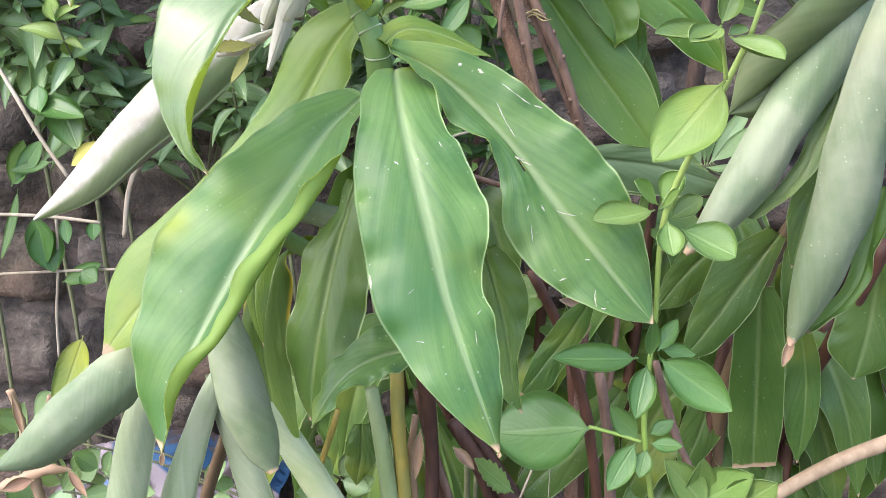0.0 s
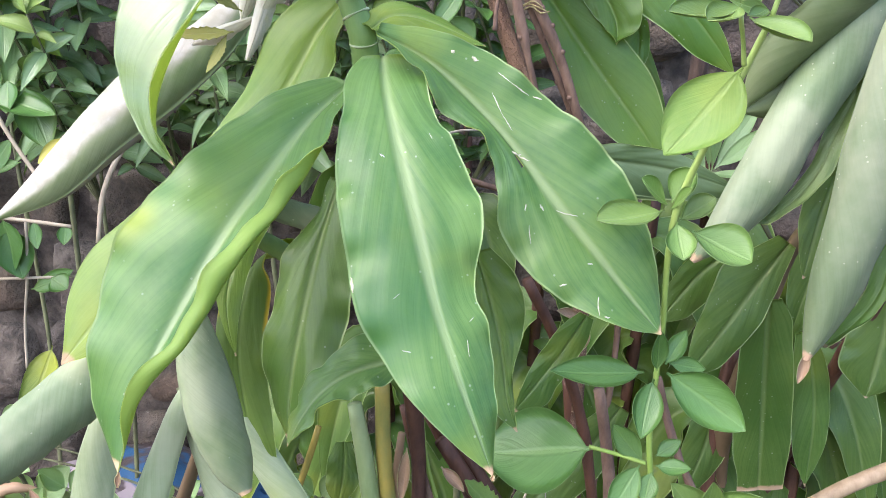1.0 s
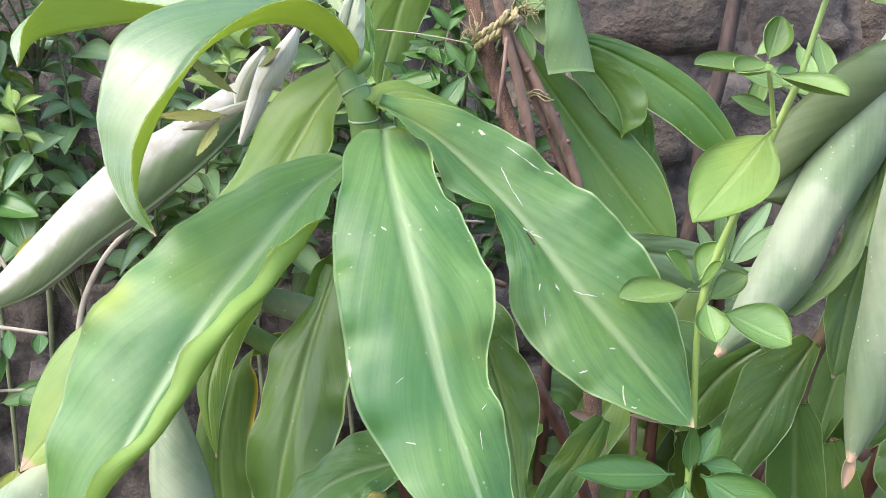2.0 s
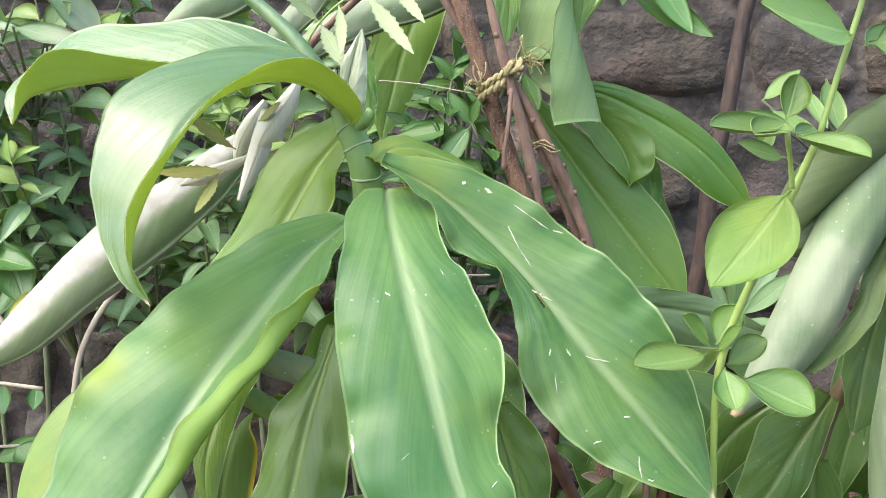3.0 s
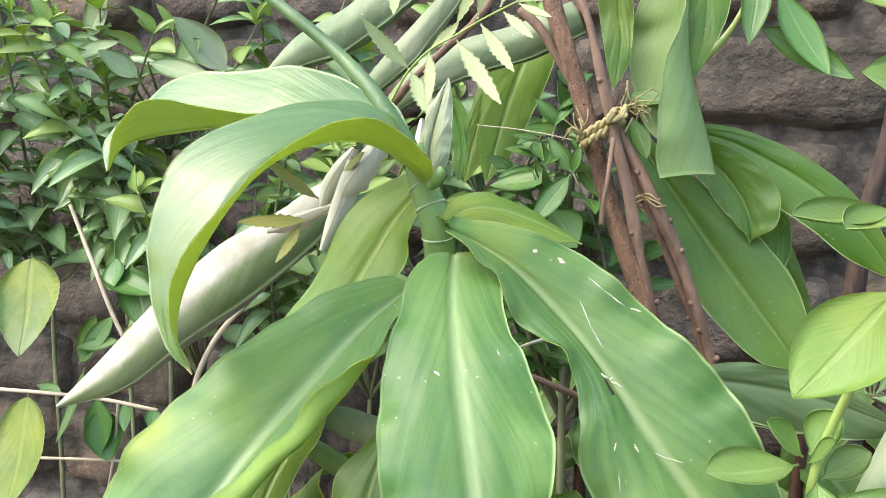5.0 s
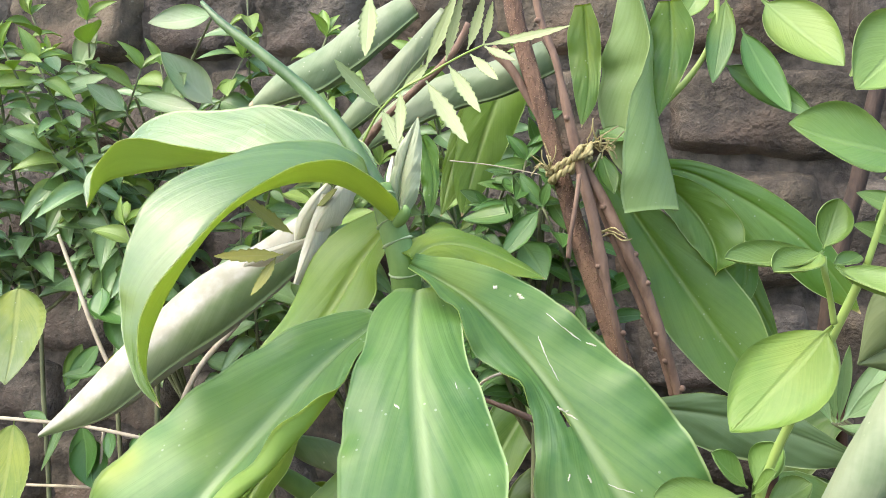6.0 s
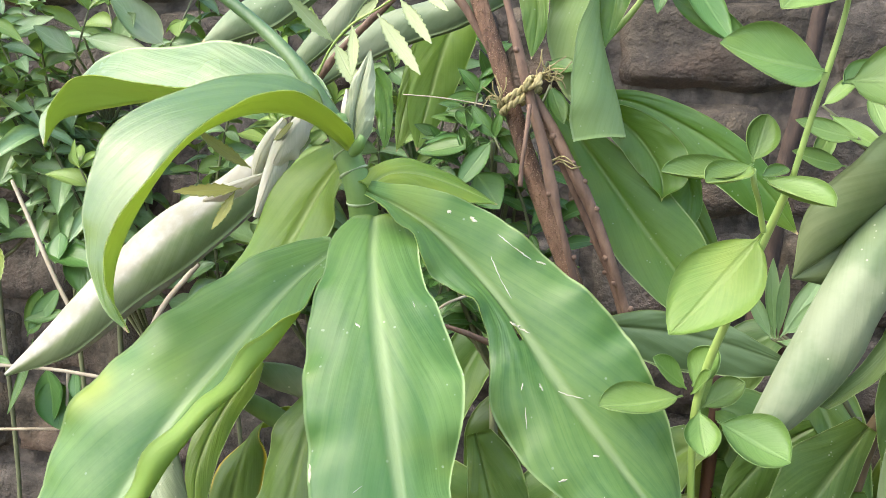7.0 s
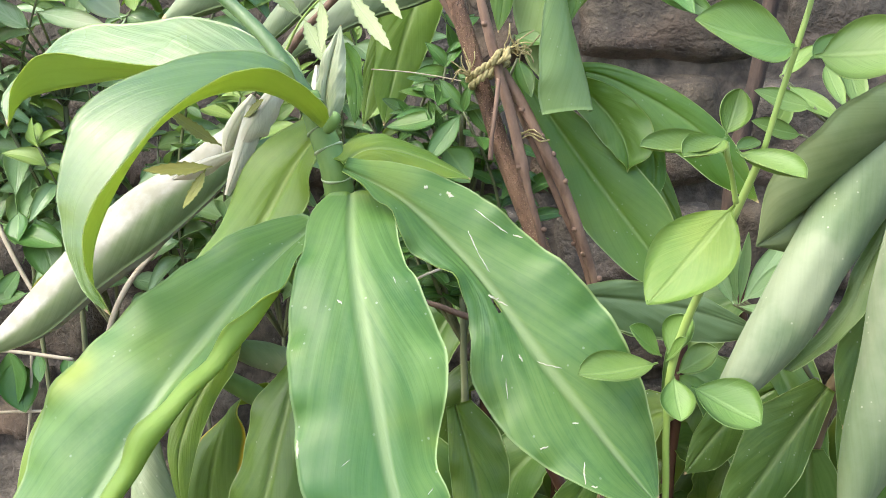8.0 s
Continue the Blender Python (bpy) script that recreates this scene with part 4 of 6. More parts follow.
blade("leaf", [(0.4413, 0.82, 0.7562, 0.0143, 5.5, 0.0123, -3.6), (0.4401, 0.8204, 0.7333, 0.0287, 6.3, 0.0246, -4), (0.4384, 0.8195, 0.7105, 0.0323, 8.4, 0.0267, -6.1), (0.4357, 0.8164, 0.6879, 0.0341, 11.2, 0.028, -10.3), (0.4314, 0.8132, 0.6657, 0.0329, 13.6, 0.0289, -13.7), (0.4259, 0.81, 0.6437, 0, 14.6, 0, -14.7)], OLD, clump, "dull green hanging leaf", wave=0.0015, waves=2.2, seed=34, pleat=0.00006)
blade("leaf", [(0.3569, 0.76, 0.8741, 0.0078, 21.9, 0.0099, -18), (0.3511, 0.7605, 0.8544, 0.0156, 21.2, 0.0198, -17.9), (0.3454, 0.7593, 0.8348, 0.0171, 18.8, 0.0231, -17.5), (0.3399, 0.7556, 0.8154, 0.0146, 15.8, 0.0244, -16.1), (0.3356, 0.7527, 0.7955, 0.0089, 13.7, 0.0223, -14.2), (0.3318, 0.75, 0.7755, 0, 13.2, 0, -13.4)], OLD, clump, "dull green hanging leaf", wave=0.0015, waves=2.2, seed=35, pleat=0.00006)
blade("leaf", [(0.3217, 0.86, 0.6387, 0.0095, 24.4, 0.0092, -20.7), (0.3118, 0.8604, 0.6123, 0.0189, 22.9, 0.0184, -19.9), (0.3037, 0.8583, 0.5855, 0.0221, 20, 0.0243, -19), (0.2964, 0.8545, 0.5586, 0.0211, 19.7, 0.0217, -20.2), (0.2872, 0.8521, 0.5321, 0.0136, 21.5, 0.0142, -22), (0.2776, 0.85, 0.5057, 0, 22.4, 0, -22.5)], OLD, clump, "dull green hanging leaf", wave=0.0015, waves=2.2, seed=36, pleat=0.00006)
blade("leaf", [(0.3113, 0.88, 0.6867, 0.0181, -23.5, 0.0094, 29.3), (0.3263, 0.8808, 0.6592, 0.0363, -19.2, 0.0189, 24.3), (0.3348, 0.878, 0.6303, 0.0382, -7.5, 0.0157, 9.7), (0.3346, 0.8709, 0.5998, 0.0349, 5.8, 0.0134, -6.5), (0.3282, 0.8652, 0.5702, 0.0252, 14.5, 0.0099, -15.4), (0.3186, 0.86, 0.5411, 0, 17.3, 0, -17.6)], OLD, clump, "dull green hanging leaf", wave=0.0015, waves=2.2, seed=37, pleat=0.00006)
blade("leaf", [(0.1414, 0.72, 0.8765, 0.0103, -52.3, 0.0064, 53.8), (0.1671, 0.7201, 0.8752, 0.0207, -52.4, 0.0128, 53.7), (0.1927, 0.7194, 0.8724, 0.0238, -52.5, 0.0135, 53.1), (0.218, 0.718, 0.8679, 0.0222, -52.2, 0.0119, 52.3), (0.2426, 0.7165, 0.8608, 0.0152, -51.7, 0.0063, 51.8), (0.267, 0.715, 0.8527, 0, -51.5, 0, 51.7)], [LEAF_DUSTY, LEAF_UNDER], clump, "dull green hanging leaf", wave=0.0015, waves=2.2, seed=38, pleat=0.00006)
blade("leaf", [(0.1584, 0.76, 0.8596, 0.0126, -52.6, 0.0067, 54), (0.178, 0.7567, 0.8644, 0.0252, -52.7, 0.0133, 53.8), (0.1978, 0.7532, 0.8662, 0.0273, -52.6, 0.0127, 52.9), (0.2177, 0.7498, 0.8642, 0.0264, -51.7, 0.0117, 51), (0.2365, 0.7473, 0.8572, 0.0192, -50.3, 0.005, 49), (0.2549, 0.745, 0.8485, 0, -49.8, 0, 48.2)], [LEAF_DUSTY, LEAF_UNDER], clump, "dull green hanging leaf", wave=0.0015, waves=2.2, seed=39, pleat=0.00006)
for k, rows in enumerate(([(0.4337, 0.8, 0.7841, 0.0067), (0.4212, 0.83, 0.7011, 0.0071), (0.4076, 0.88, 0.5983, 0.0072), (0.3772, 0.9, 0.4909, 0.0076), (0.3658, 0.92, 0.4037, 0.0079)], [(0.3841, 0.78, 0.8705, 0.0063), (0.3593, 0.79, 0.8282, 0.0065), (0.3379, 0.8, 0.7835, 0.0067), (0.3262, 0.82, 0.704, 0.007), (0.3162, 0.85, 0.6053, 0.0081), (0.3254, 0.88, 0.4523, 0.0088)])):
    tube("cane", down_to_ground(rows), CANE if k == 0 else BAMBOO_DARK, clump, "reddish brown cane" if k == 0 else "dull brown leaf stalk", rings=(0.2, 0.45, 0.7), n=40, seed=k)

blade("leaf_margin", [(0.3675, 0.735, 0.9716, 0.0107, -16.7, 0.0093, 23.8), (0.3486, 0.728, 0.9464, 0.0084, -38.9, 0.0083, 40.0), (0.3394, 0.72, 0.9192, 0.0077, -27.8, 0.0071, 32.9), (0.3263, 0.712, 0.8954, 0.0073, -26.6, 0.0082, 10.8), (0.3175, 0.705, 0.8754, 0.0082, -9.3, 0.0078, 11.2), (0.2991, 0.698, 0.8523, 0.0078, -15.9, 0.0073, 19.2), (0.2746, 0.69, 0.8348, 0.0057, -46.0, 0.0056, 50.7)], [LEAF_FLAP, LEAF_FLAP], clump, "loose wavy leaf edge", wave=0.003, waves=2.5, seed=91, na=40, nc=11, billow=0.0006)
blade("leaf_margin", [(0.3589, 0.662, 0.8674, 0.0089, -24.2, 0.0097, 20.5), (0.3535, 0.658, 0.8471, 0.0084, -32.0, 0.0098, 18.9), (0.3503, 0.654, 0.8225, 0.0094, -25.0, 0.0068, 42.8), (0.3437, 0.648, 0.7981, 0.0088, -17.2, 0.0059, 39.0), (0.3275, 0.642, 0.778, 0.0082, -10.9, 0.006, 29.8), (0.3046, 0.636, 0.7623, 0.0059, -48.1, 0.0059, 57.1)], [LEAF_BACK, LEAF_FLAP], clump, "loose wavy leaf edge", wave=0.003, waves=2.0, seed=92, na=40, nc=11, billow=0.0006)

low_clump = empty("ginger_clump", (-0.1, 0.75, GROUND), "low ginger canes with pale rolled leaves near the soil", "plant")
rolled("rolled_leaf", [(-0.1911, 0.64, 0.7412, 0.0183), (-0.221, 0.62, 0.717, 0.0197), (-0.2473, 0.605, 0.6961, 0.0186), (-0.2709, 0.595, 0.6776, 0.0126), (-0.2926, 0.585, 0.669, 0.0017)], [ROLL, LEAF_OLD], low_clump, "pale green leaf rolled lengthwise", seed=40, open_way=(0.75, 0.1, -0.55), turn=380, flare=0.22)
rolled("rolled_leaf", [(-0.1908, 0.67, 0.7181, 0.0065), (-0.2049, 0.665, 0.6901, 0.0125), (-0.2155, 0.66, 0.6566, 0.0156), (-0.2257, 0.655, 0.6119, 0.0173), (-0.2358, 0.65, 0.5605, 0.0171), (-0.2512, 0.65, 0.4915, 0.0153)], [ROLL_LIT, LEAF_OLD], low_clump, "long pale sheath rolled lengthwise", seed=41, open_way=(0.9, -0.2, -0.2), turn=350, flare=0.1)
rolled("rolled_leaf", [(-0.1493, 0.7, 0.7051, 0.0058), (-0.1621, 0.69, 0.6783, 0.0096), (-0.1752, 0.685, 0.6434, 0.0119), (-0.1906, 0.68, 0.5968, 0.0142), (-0.2097, 0.68, 0.5396, 0.0151), (-0.2298, 0.68, 0.4673, 0.0142)], [ROLL_LIT, LEAF_OLD], low_clump, "long pale sheath rolled lengthwise", seed=42, open_way=(0.9, -0.2, -0.2), turn=350, flare=0.1)
rolled("rolled_leaf", [(-0.1656, 0.71, 0.6898, 0.0059), (-0.153, 0.7, 0.6573, 0.0107), (-0.1405, 0.695, 0.622, 0.0135), (-0.1282, 0.69, 0.5804, 0.0154), (-0.1191, 0.69, 0.5344, 0.0154), (-0.1125, 0.69, 0.4745, 0.0134)], [ROLL_LIT, LEAF_OLD], low_clump, "long pale sheath rolled lengthwise", seed=43, open_way=(0.9, -0.2, -0.2), turn=350, flare=0.1)
rolled("rolled_leaf", [(-0.1318, 0.69, 0.7098, 0.0058), (-0.1097, 0.67, 0.6839, 0.0112), (-0.0918, 0.665, 0.6533, 0.0129), (-0.0692, 0.66, 0.6171, 0.0137), (-0.0486, 0.655, 0.5831, 0.0127), (-0.0288, 0.655, 0.5336, 0.0109)], [ROLL_LIT, LEAF_OLD], low_clump, "long pale sheath rolled lengthwise", seed=44, open_way=(0.9, -0.2, -0.2), turn=350, flare=0.1)
tube("stalk", down_to_ground([(-0.0264, 0.7, 0.6816, 0.0058), (-0.019, 0.7, 0.6322, 0.0073), (-0.013, 0.7, 0.5751, 0.0078)]), SHEATH, low_clump, "pale green stalk", n=40)
tube("stalk", down_to_ground([(-0.0048, 0.705, 0.7005, 0.0059), (-0.0041, 0.705, 0.6406, 0.0064), (-0.0004, 0.705, 0.5722, 0.0069)]), STALK_YELLOW, low_clump, "yellowed stalk", n=40, rough=0.1)
tube("stalk", down_to_ground([(-0.1559, 0.72, 0.6412, 0.004), (-0.1678, 0.72, 0.607, 0.0055), (-0.1848, 0.72, 0.5587, 0.006)]), BAMBOO_DARK, low_clump, "dull brown stalk", n=40, rings=(0.3,))
blade("leaf", [(0.1531, 0.7, 0.759, 0.0067, 36.3, 0.0058, -30.8), (0.1439, 0.7004, 0.7423, 0.0134, 36.1, 0.0116, -31.1), (0.1339, 0.6996, 0.7262, 0.0145, 36, 0.0121, -32.5), (0.1222, 0.6964, 0.7115, 0.0121, 36.1, 0.0142, -34.5), (0.1106, 0.6931, 0.6968, 0.0081, 36.2, 0.016, -35.3), (0.099, 0.69, 0.682, 0, 36.2, 0, -35.2)], OLD, low_clump, "dull green hanging leaf", wave=0.0015, waves=2.2, seed=50)
blade("leaf", [(0.2031, 0.8, 0.6347, 0.0112, 35.8, 0.0094, -35.6), (0.1852, 0.7942, 0.6084, 0.0224, 36.7, 0.0188, -36.9), (0.1648, 0.7882, 0.5846, 0.0247, 38.8, 0.024, -39.5), (0.1401, 0.7818, 0.5649, 0.0214, 39.9, 0.0266, -40.7), (0.1171, 0.7758, 0.5433, 0.0159, 39.7, 0.022, -39.9), (0.0951, 0.77, 0.5205, 0, 39.5, 0, -39.3)], OLD, low_clump, "dull green hanging leaf", wave=0.0015, waves=2.2, seed=51)

blade("leaf", [(-0.0416, 0.74, 0.6266, 0.0069, 0.4, 0.0055, -0.9), (-0.0414, 0.7371, 0.6119, 0.0138, 1.8, 0.0111, -2.3), (-0.0421, 0.7344, 0.5973, 0.0152, 6, 0.0148, -6.3), (-0.0446, 0.7322, 0.5827, 0.0123, 10.1, 0.0095, -10.1), (-0.0474, 0.73, 0.5681, 0, 11.5, 0, -11.2)], OLD, low_clump, "dull green hanging leaf", wave=0.0015, waves=2.2, seed=53)
blade("leaf", [(-0.0759, 0.74, 0.7782, 0.0047, -45.2, 0.0074, 45.5), (-0.0615, 0.7351, 0.7973, 0.0094, -44.7, 0.0147, 45.1), (-0.0482, 0.7299, 0.8169, 0.0092, -42.2, 0.0206, 43.2), (-0.0374, 0.7243, 0.838, 0.0085, -37.7, 0.0225, 39.3), (-0.0296, 0.7177, 0.86, 0.0079, -34.2, 0.0192, 35.6), (-0.0249, 0.71, 0.8826, 0, -33.2, 0, 34.3)], OLD, low_clump, "dull green hanging leaf", wave=0.0015, waves=2.2, seed=54)
for k, rows in enumerate(([(0.0106, 0.74, 0.6614, 0.0048), (0.0203, 0.74, 0.6161, 0.0055), (0.0354, 0.745, 0.5469, 0.0063)], [(0.0405, 0.76, 0.6463, 0.0064), (0.0723, 0.76, 0.588, 0.0069), (0.0998, 0.76, 0.5397, 0.0074), (0.1231, 0.76, 0.4769, 0.0076)], [(0.1091, 0.74, 0.7746, 0.0045), (0.136, 0.75, 0.7188, 0.0047), (0.16, 0.76, 0.648, 0.0049), (0.175, 0.77, 0.5718, 0.0050), (0.1859, 0.78, 0.4834, 0.0053)], [(0.0269, 0.77, 0.6411, 0.0039), (0.0563, 0.77, 0.5819, 0.0054), (0.0784, 0.77, 0.5316, 0.0062)])):
    tube("cane", down_to_ground(rows), CANE, low_clump, "reddish brown cane", rings=(0.3, 0.6), n=40, seed=k)

tube("stalk", down_to_ground([(0.025, 0.735, 0.6501, 0.0021), (0.0288, 0.735, 0.6133, 0.0021), (0.0384, 0.735, 0.5726, 0.0021)]), VINE_STEM, low_clump, "thin green stalk", sides=9, rough=0.25, n=36)
tube("stalk", down_to_ground([(0.0092, 0.72, 0.6465, 0.003), (0.0051, 0.72, 0.61, 0.0035), (0.008, 0.72, 0.5626, 0.003)]), DRY, low_clump, "dry brown stalk", sides=9, rough=0.25, n=36)
tube("stalk", down_to_ground([(0.017, 0.73, 0.6386, 0.0031), (0.0284, 0.73, 0.593, 0.0036), (0.0411, 0.73, 0.546, 0.0036)]), BRANCH, low_clump, "thin brown stalk", sides=9, rough=0.25, n=36)
tube("stalk", down_to_ground([(0.0409, 0.745, 0.6281, 0.0062), (0.067, 0.745, 0.5848, 0.0073), (0.1019, 0.745, 0.5373, 0.0073)]), CANE, low_clump, "reddish brown cane", sides=9, rough=0.25, n=36)
tube("stalk", down_to_ground([(0.0993, 0.66, 0.6033, 0.0009), (0.108, 0.66, 0.6284, 0.0009), (0.1144, 0.66, 0.6467, 0.0005)]), STRAW, low_clump, "thin straw stalk", sides=9, rough=0.25, n=36)
tube("stalk", down_to_ground([(-0.0557, 0.7, 0.6614, 0.0024), (-0.0648, 0.7, 0.6314, 0.0029), (-0.0776, 0.7, 0.5921, 0.0024)]), STALK_YELLOW, low_clump, "thin yellow brown stalk", sides=9, rough=0.25, n=36)
tube("stalk", down_to_ground([(0.1531, 0.8, 0.6637, 0.005), (0.1614, 0.8, 0.5914, 0.0056), (0.1678, 0.8, 0.5021, 0.0056)]), CANE, low_clump, "reddish brown cane", sides=9, rough=0.25, n=36)
tube("stalk", down_to_ground([(0.2336, 0.8, 0.6647, 0.0028), (0.2575, 0.8, 0.5929, 0.0028), (0.2788, 0.8, 0.5304, 0.0028)]), BRANCH, low_clump, "thin brown stalk", sides=9, rough=0.25, n=36)
tube("stalk", down_to_ground([(0.3189, 0.86, 0.6699, 0.006), (0.3101, 0.86, 0.6067, 0.0066), (0.3074, 0.86, 0.5341, 0.0066)]), CANE, low_clump, "reddish brown cane", sides=9, rough=0.25, n=36)
tube("stalk", down_to_ground([(0.4295, 0.9, 0.6738, 0.0076), (0.4217, 0.9, 0.6153, 0.0076), (0.409, 0.9, 0.5407, 0.0076)]), CANE, low_clump, "reddish brown cane", sides=9, rough=0.25, n=36)

back_clump = empty("ginger_clump", (0.1, 0.95, GROUND), "tall ginger canes behind the stake with broad leaves", "plant")
blade("leaf", [(0.0955, 0.86, 1.0423, 0.0099, -4.9, 0.0054, 34), (0.1142, 0.8567, 1.0144, 0.0198, -5.7, 0.0107, 34.2), (0.1333, 0.8537, 0.9868, 0.0221, -8.7, 0.0204, 35), (0.1528, 0.8509, 0.9594, 0.0292, -12.9, 0.0302, 35.8), (0.1726, 0.8459, 0.9325, 0.0323, -14.9, 0.0336, 35.7), (0.1925, 0.839, 0.9061, 0.0304, -12.5, 0.0333, 35), (0.2123, 0.8304, 0.8801, 0.0231, -8, 0.0213, 34.3), (0.2298, 0.822, 0.8526, 0, -5.9, 0, 34.1)], [LEAF_BACK, LEAF_UNDER], back_clump, "broad green leaf", wave=0.0012, waves=2.2, seed=60, pleat=0.00006)
blade("leaf", [(0.182, 0.93, 0.9978, 0.0099, -34.2, 0.0072, 33.2), (0.1983, 0.9226, 0.9782, 0.0198, -33, 0.0144, 32.2), (0.2124, 0.9162, 0.9568, 0.019, -30.1, 0.0116, 29.5), (0.2244, 0.9108, 0.9337, 0.018, -27.4, 0.0098, 26.8), (0.2358, 0.9054, 0.9105, 0.0127, -26.4, 0.0059, 25.3), (0.2468, 0.9, 0.887, 0, -26.3, 0, 24.8)], [LEAF_BACK, LEAF_UNDER], back_clump, "broad green leaf", wave=0.0012, waves=2.2, seed=61, pleat=0.00006)
blade("leaf", [(0.1352, 0.88, 1.0394, 0.0074, -49.5, 0.0052, 50.6), (0.1678, 0.8755, 1.0329, 0.0147, -48.9, 0.0104, 49.9), (0.1975, 0.8705, 1.0187, 0.0237, -47.4, 0.0142, 47.8), (0.2257, 0.8643, 1.0016, 0.0267, -45.1, 0.0154, 44.6), (0.2513, 0.8583, 0.9813, 0.0247, -41.7, 0.0142, 40.8), (0.273, 0.8539, 0.9562, 0.0192, -38.5, 0.0101, 37.5), (0.292, 0.85, 0.9289, 0, -37.4, 0, 36.4)], [LEAF_BACK, LEAF_UNDER], back_clump, "broad green leaf", wave=0.0012, waves=2.2, seed=62, pleat=0.00006)
blade("leaf", [(0.1408, 0.86, 1.0299, 0.0116, -13.1, 0.0075, 96.4), (0.1591, 0.857, 1.0136, 0.0171, -21.1, 0.0165, 61.1), (0.1751, 0.853, 0.9951, 0.0179, -15.9, 0.0237, 48.4), (0.1855, 0.849, 0.9746, 0.014, 0.4, 0.0241, 38.4), (0.1872, 0.845, 0.9611, 0.0076, 36.2, 0.014, 33.5), (0.1861, 0.842, 0.9539, 0, 82.7, 0, 83.9)], [LEAF_BACK, LEAF_UNDER], back_clump, "broad green leaf", wave=0.0012, waves=2.2, seed=63, pleat=0.00006)
blade("leaf", [(0.2045, 0.89, 0.9839, 0.0065, -19.1, 0.0046, 29), (0.2114, 0.8904, 0.9717, 0.013, -14.9, 0.0093, 22.6), (0.2145, 0.8885, 0.9588, 0.0162, -3.7, 0.0089, 5.7), (0.2133, 0.8846, 0.9454, 0.0161, 8.6, 0.0095, -10.2), (0.2095, 0.8822, 0.9324, 0.0132, 17, 0.0065, -17.2), (0.2047, 0.88, 0.9195, 0, 19.8, 0, -18.7)], [LEAF_BACK, LEAF_UNDER], back_clump, "broad green leaf", wave=0.0012, waves=2.2, seed=64, pleat=0.00006)
blade("leaf", [(0.1172, 0.815, 1.1775, 0.0037, 34.1, 0.0308, -91.5), (0.1271, 0.812, 1.1474, 0.0062, 53.6, 0.0417, -113.5), (0.1324, 0.81, 1.122, 0.01, 68.9, 0.0513, -129.6), (0.1335, 0.808, 1.101, 0.0188, 58.0, 0.0545, -133.9), (0.137, 0.803, 1.0755, 0.0288, 37.0, 0.0527, -128.2), (0.1438, 0.798, 1.0482, 0.0391, 25.4, 0.0482, -120.2), (0.1504, 0.794, 1.0234, 0.0451, 20.7, 0.022, -124.1), (0.1545, 0.79, 1.0033, 0.0432, 17.2, 0.004, -126.8)], [LEAF_FLAP, LEAF_FLAP], back_clump, "light green leaf with one half rolled over", wave=0.0008, waves=2.0, seed=65, pleat=0.00005, bow=0.25)

blade("leaf", [(0.1444, 0.82, 1.1568, 0.0088, -0.7, 0.0078, 6.1), (0.1463, 0.8204, 1.1387, 0.0175, 1, 0.0155, 4.2), (0.1469, 0.819, 1.1208, 0.0168, 4.8, 0.0146, -1.8), (0.1453, 0.8152, 1.1031, 0.0139, 8.9, 0.01, -10.1), (0.1418, 0.8125, 1.0855, 0.0087, 12.5, 0.0049, -15.9), (0.1373, 0.81, 1.0681, 0, 14.1, 0, -17.5)], [LEAF_BACK, LEAF_UNDER], back_clump, "broad green leaf", wave=0.0012, waves=2.2, seed=67, pleat=0.00006)
blade("leaf", [(0.0812, 0.83, 1.1579, 0.007, -5.8, 0.005, 12.5), (0.0834, 0.8305, 1.1389, 0.014, -5.9, 0.01, 11.5), (0.0854, 0.8296, 1.12, 0.0145, -4.9, 0.0099, 7), (0.0873, 0.8259, 1.1013, 0.0131, -0.1, 0.0081, -0.7), (0.086, 0.8228, 1.0826, 0.0086, 5.5, 0.0066, -6.6), (0.0828, 0.82, 1.0639, 0, 7.6, 0, -8.3)], [LEAF_BACK, LEAF_UNDER], back_clump, "broad green leaf", wave=0.0012, waves=2.2, seed=68, pleat=0.00006)
blade("leaf", [(0.0184, 0.9, 1.1234, 0.0104, 25.9, 0.0215, -25.9), (0.0077, 0.9, 1.0982, 0.0208, 25, 0.0244, -24.9), (-0.0015, 0.9001, 1.0724, 0.0249, 22.5, 0.0238, -21.7), (-0.0091, 0.9, 1.046, 0.0207, 19.2, 0.0197, -17.6), (-0.0156, 0.8979, 1.0195, 0.0147, 16.6, 0.0134, -14.9), (-0.0215, 0.895, 0.9928, 0, 15.7, 0, -14.2)], [LEAF_LIME, LEAF_UNDER], back_clump, "broad green leaf", wave=0.0012, waves=2.2, seed=69, pleat=0.00006)
blade("leaf", [(-0.0088, 0.92, 1.104, 0.006, 30.9, 0.0079, -25.3), (-0.0194, 0.9204, 1.0829, 0.012, 29.5, 0.0157, -24.3), (-0.0282, 0.9189, 1.0612, 0.0106, 23.6, 0.017, -21.2), (-0.0347, 0.9153, 1.0387, 0.0081, 16.1, 0.0167, -16.7), (-0.0394, 0.9125, 1.0158, 0.0054, 12.6, 0.0121, -13.4), (-0.0431, 0.91, 0.9926, 0, 12.2, 0, -12.4)], [LEAF_LIME, LEAF_UNDER], back_clump, "broad green leaf", wave=0.0012, waves=2.2, seed=70, pleat=0.00006)
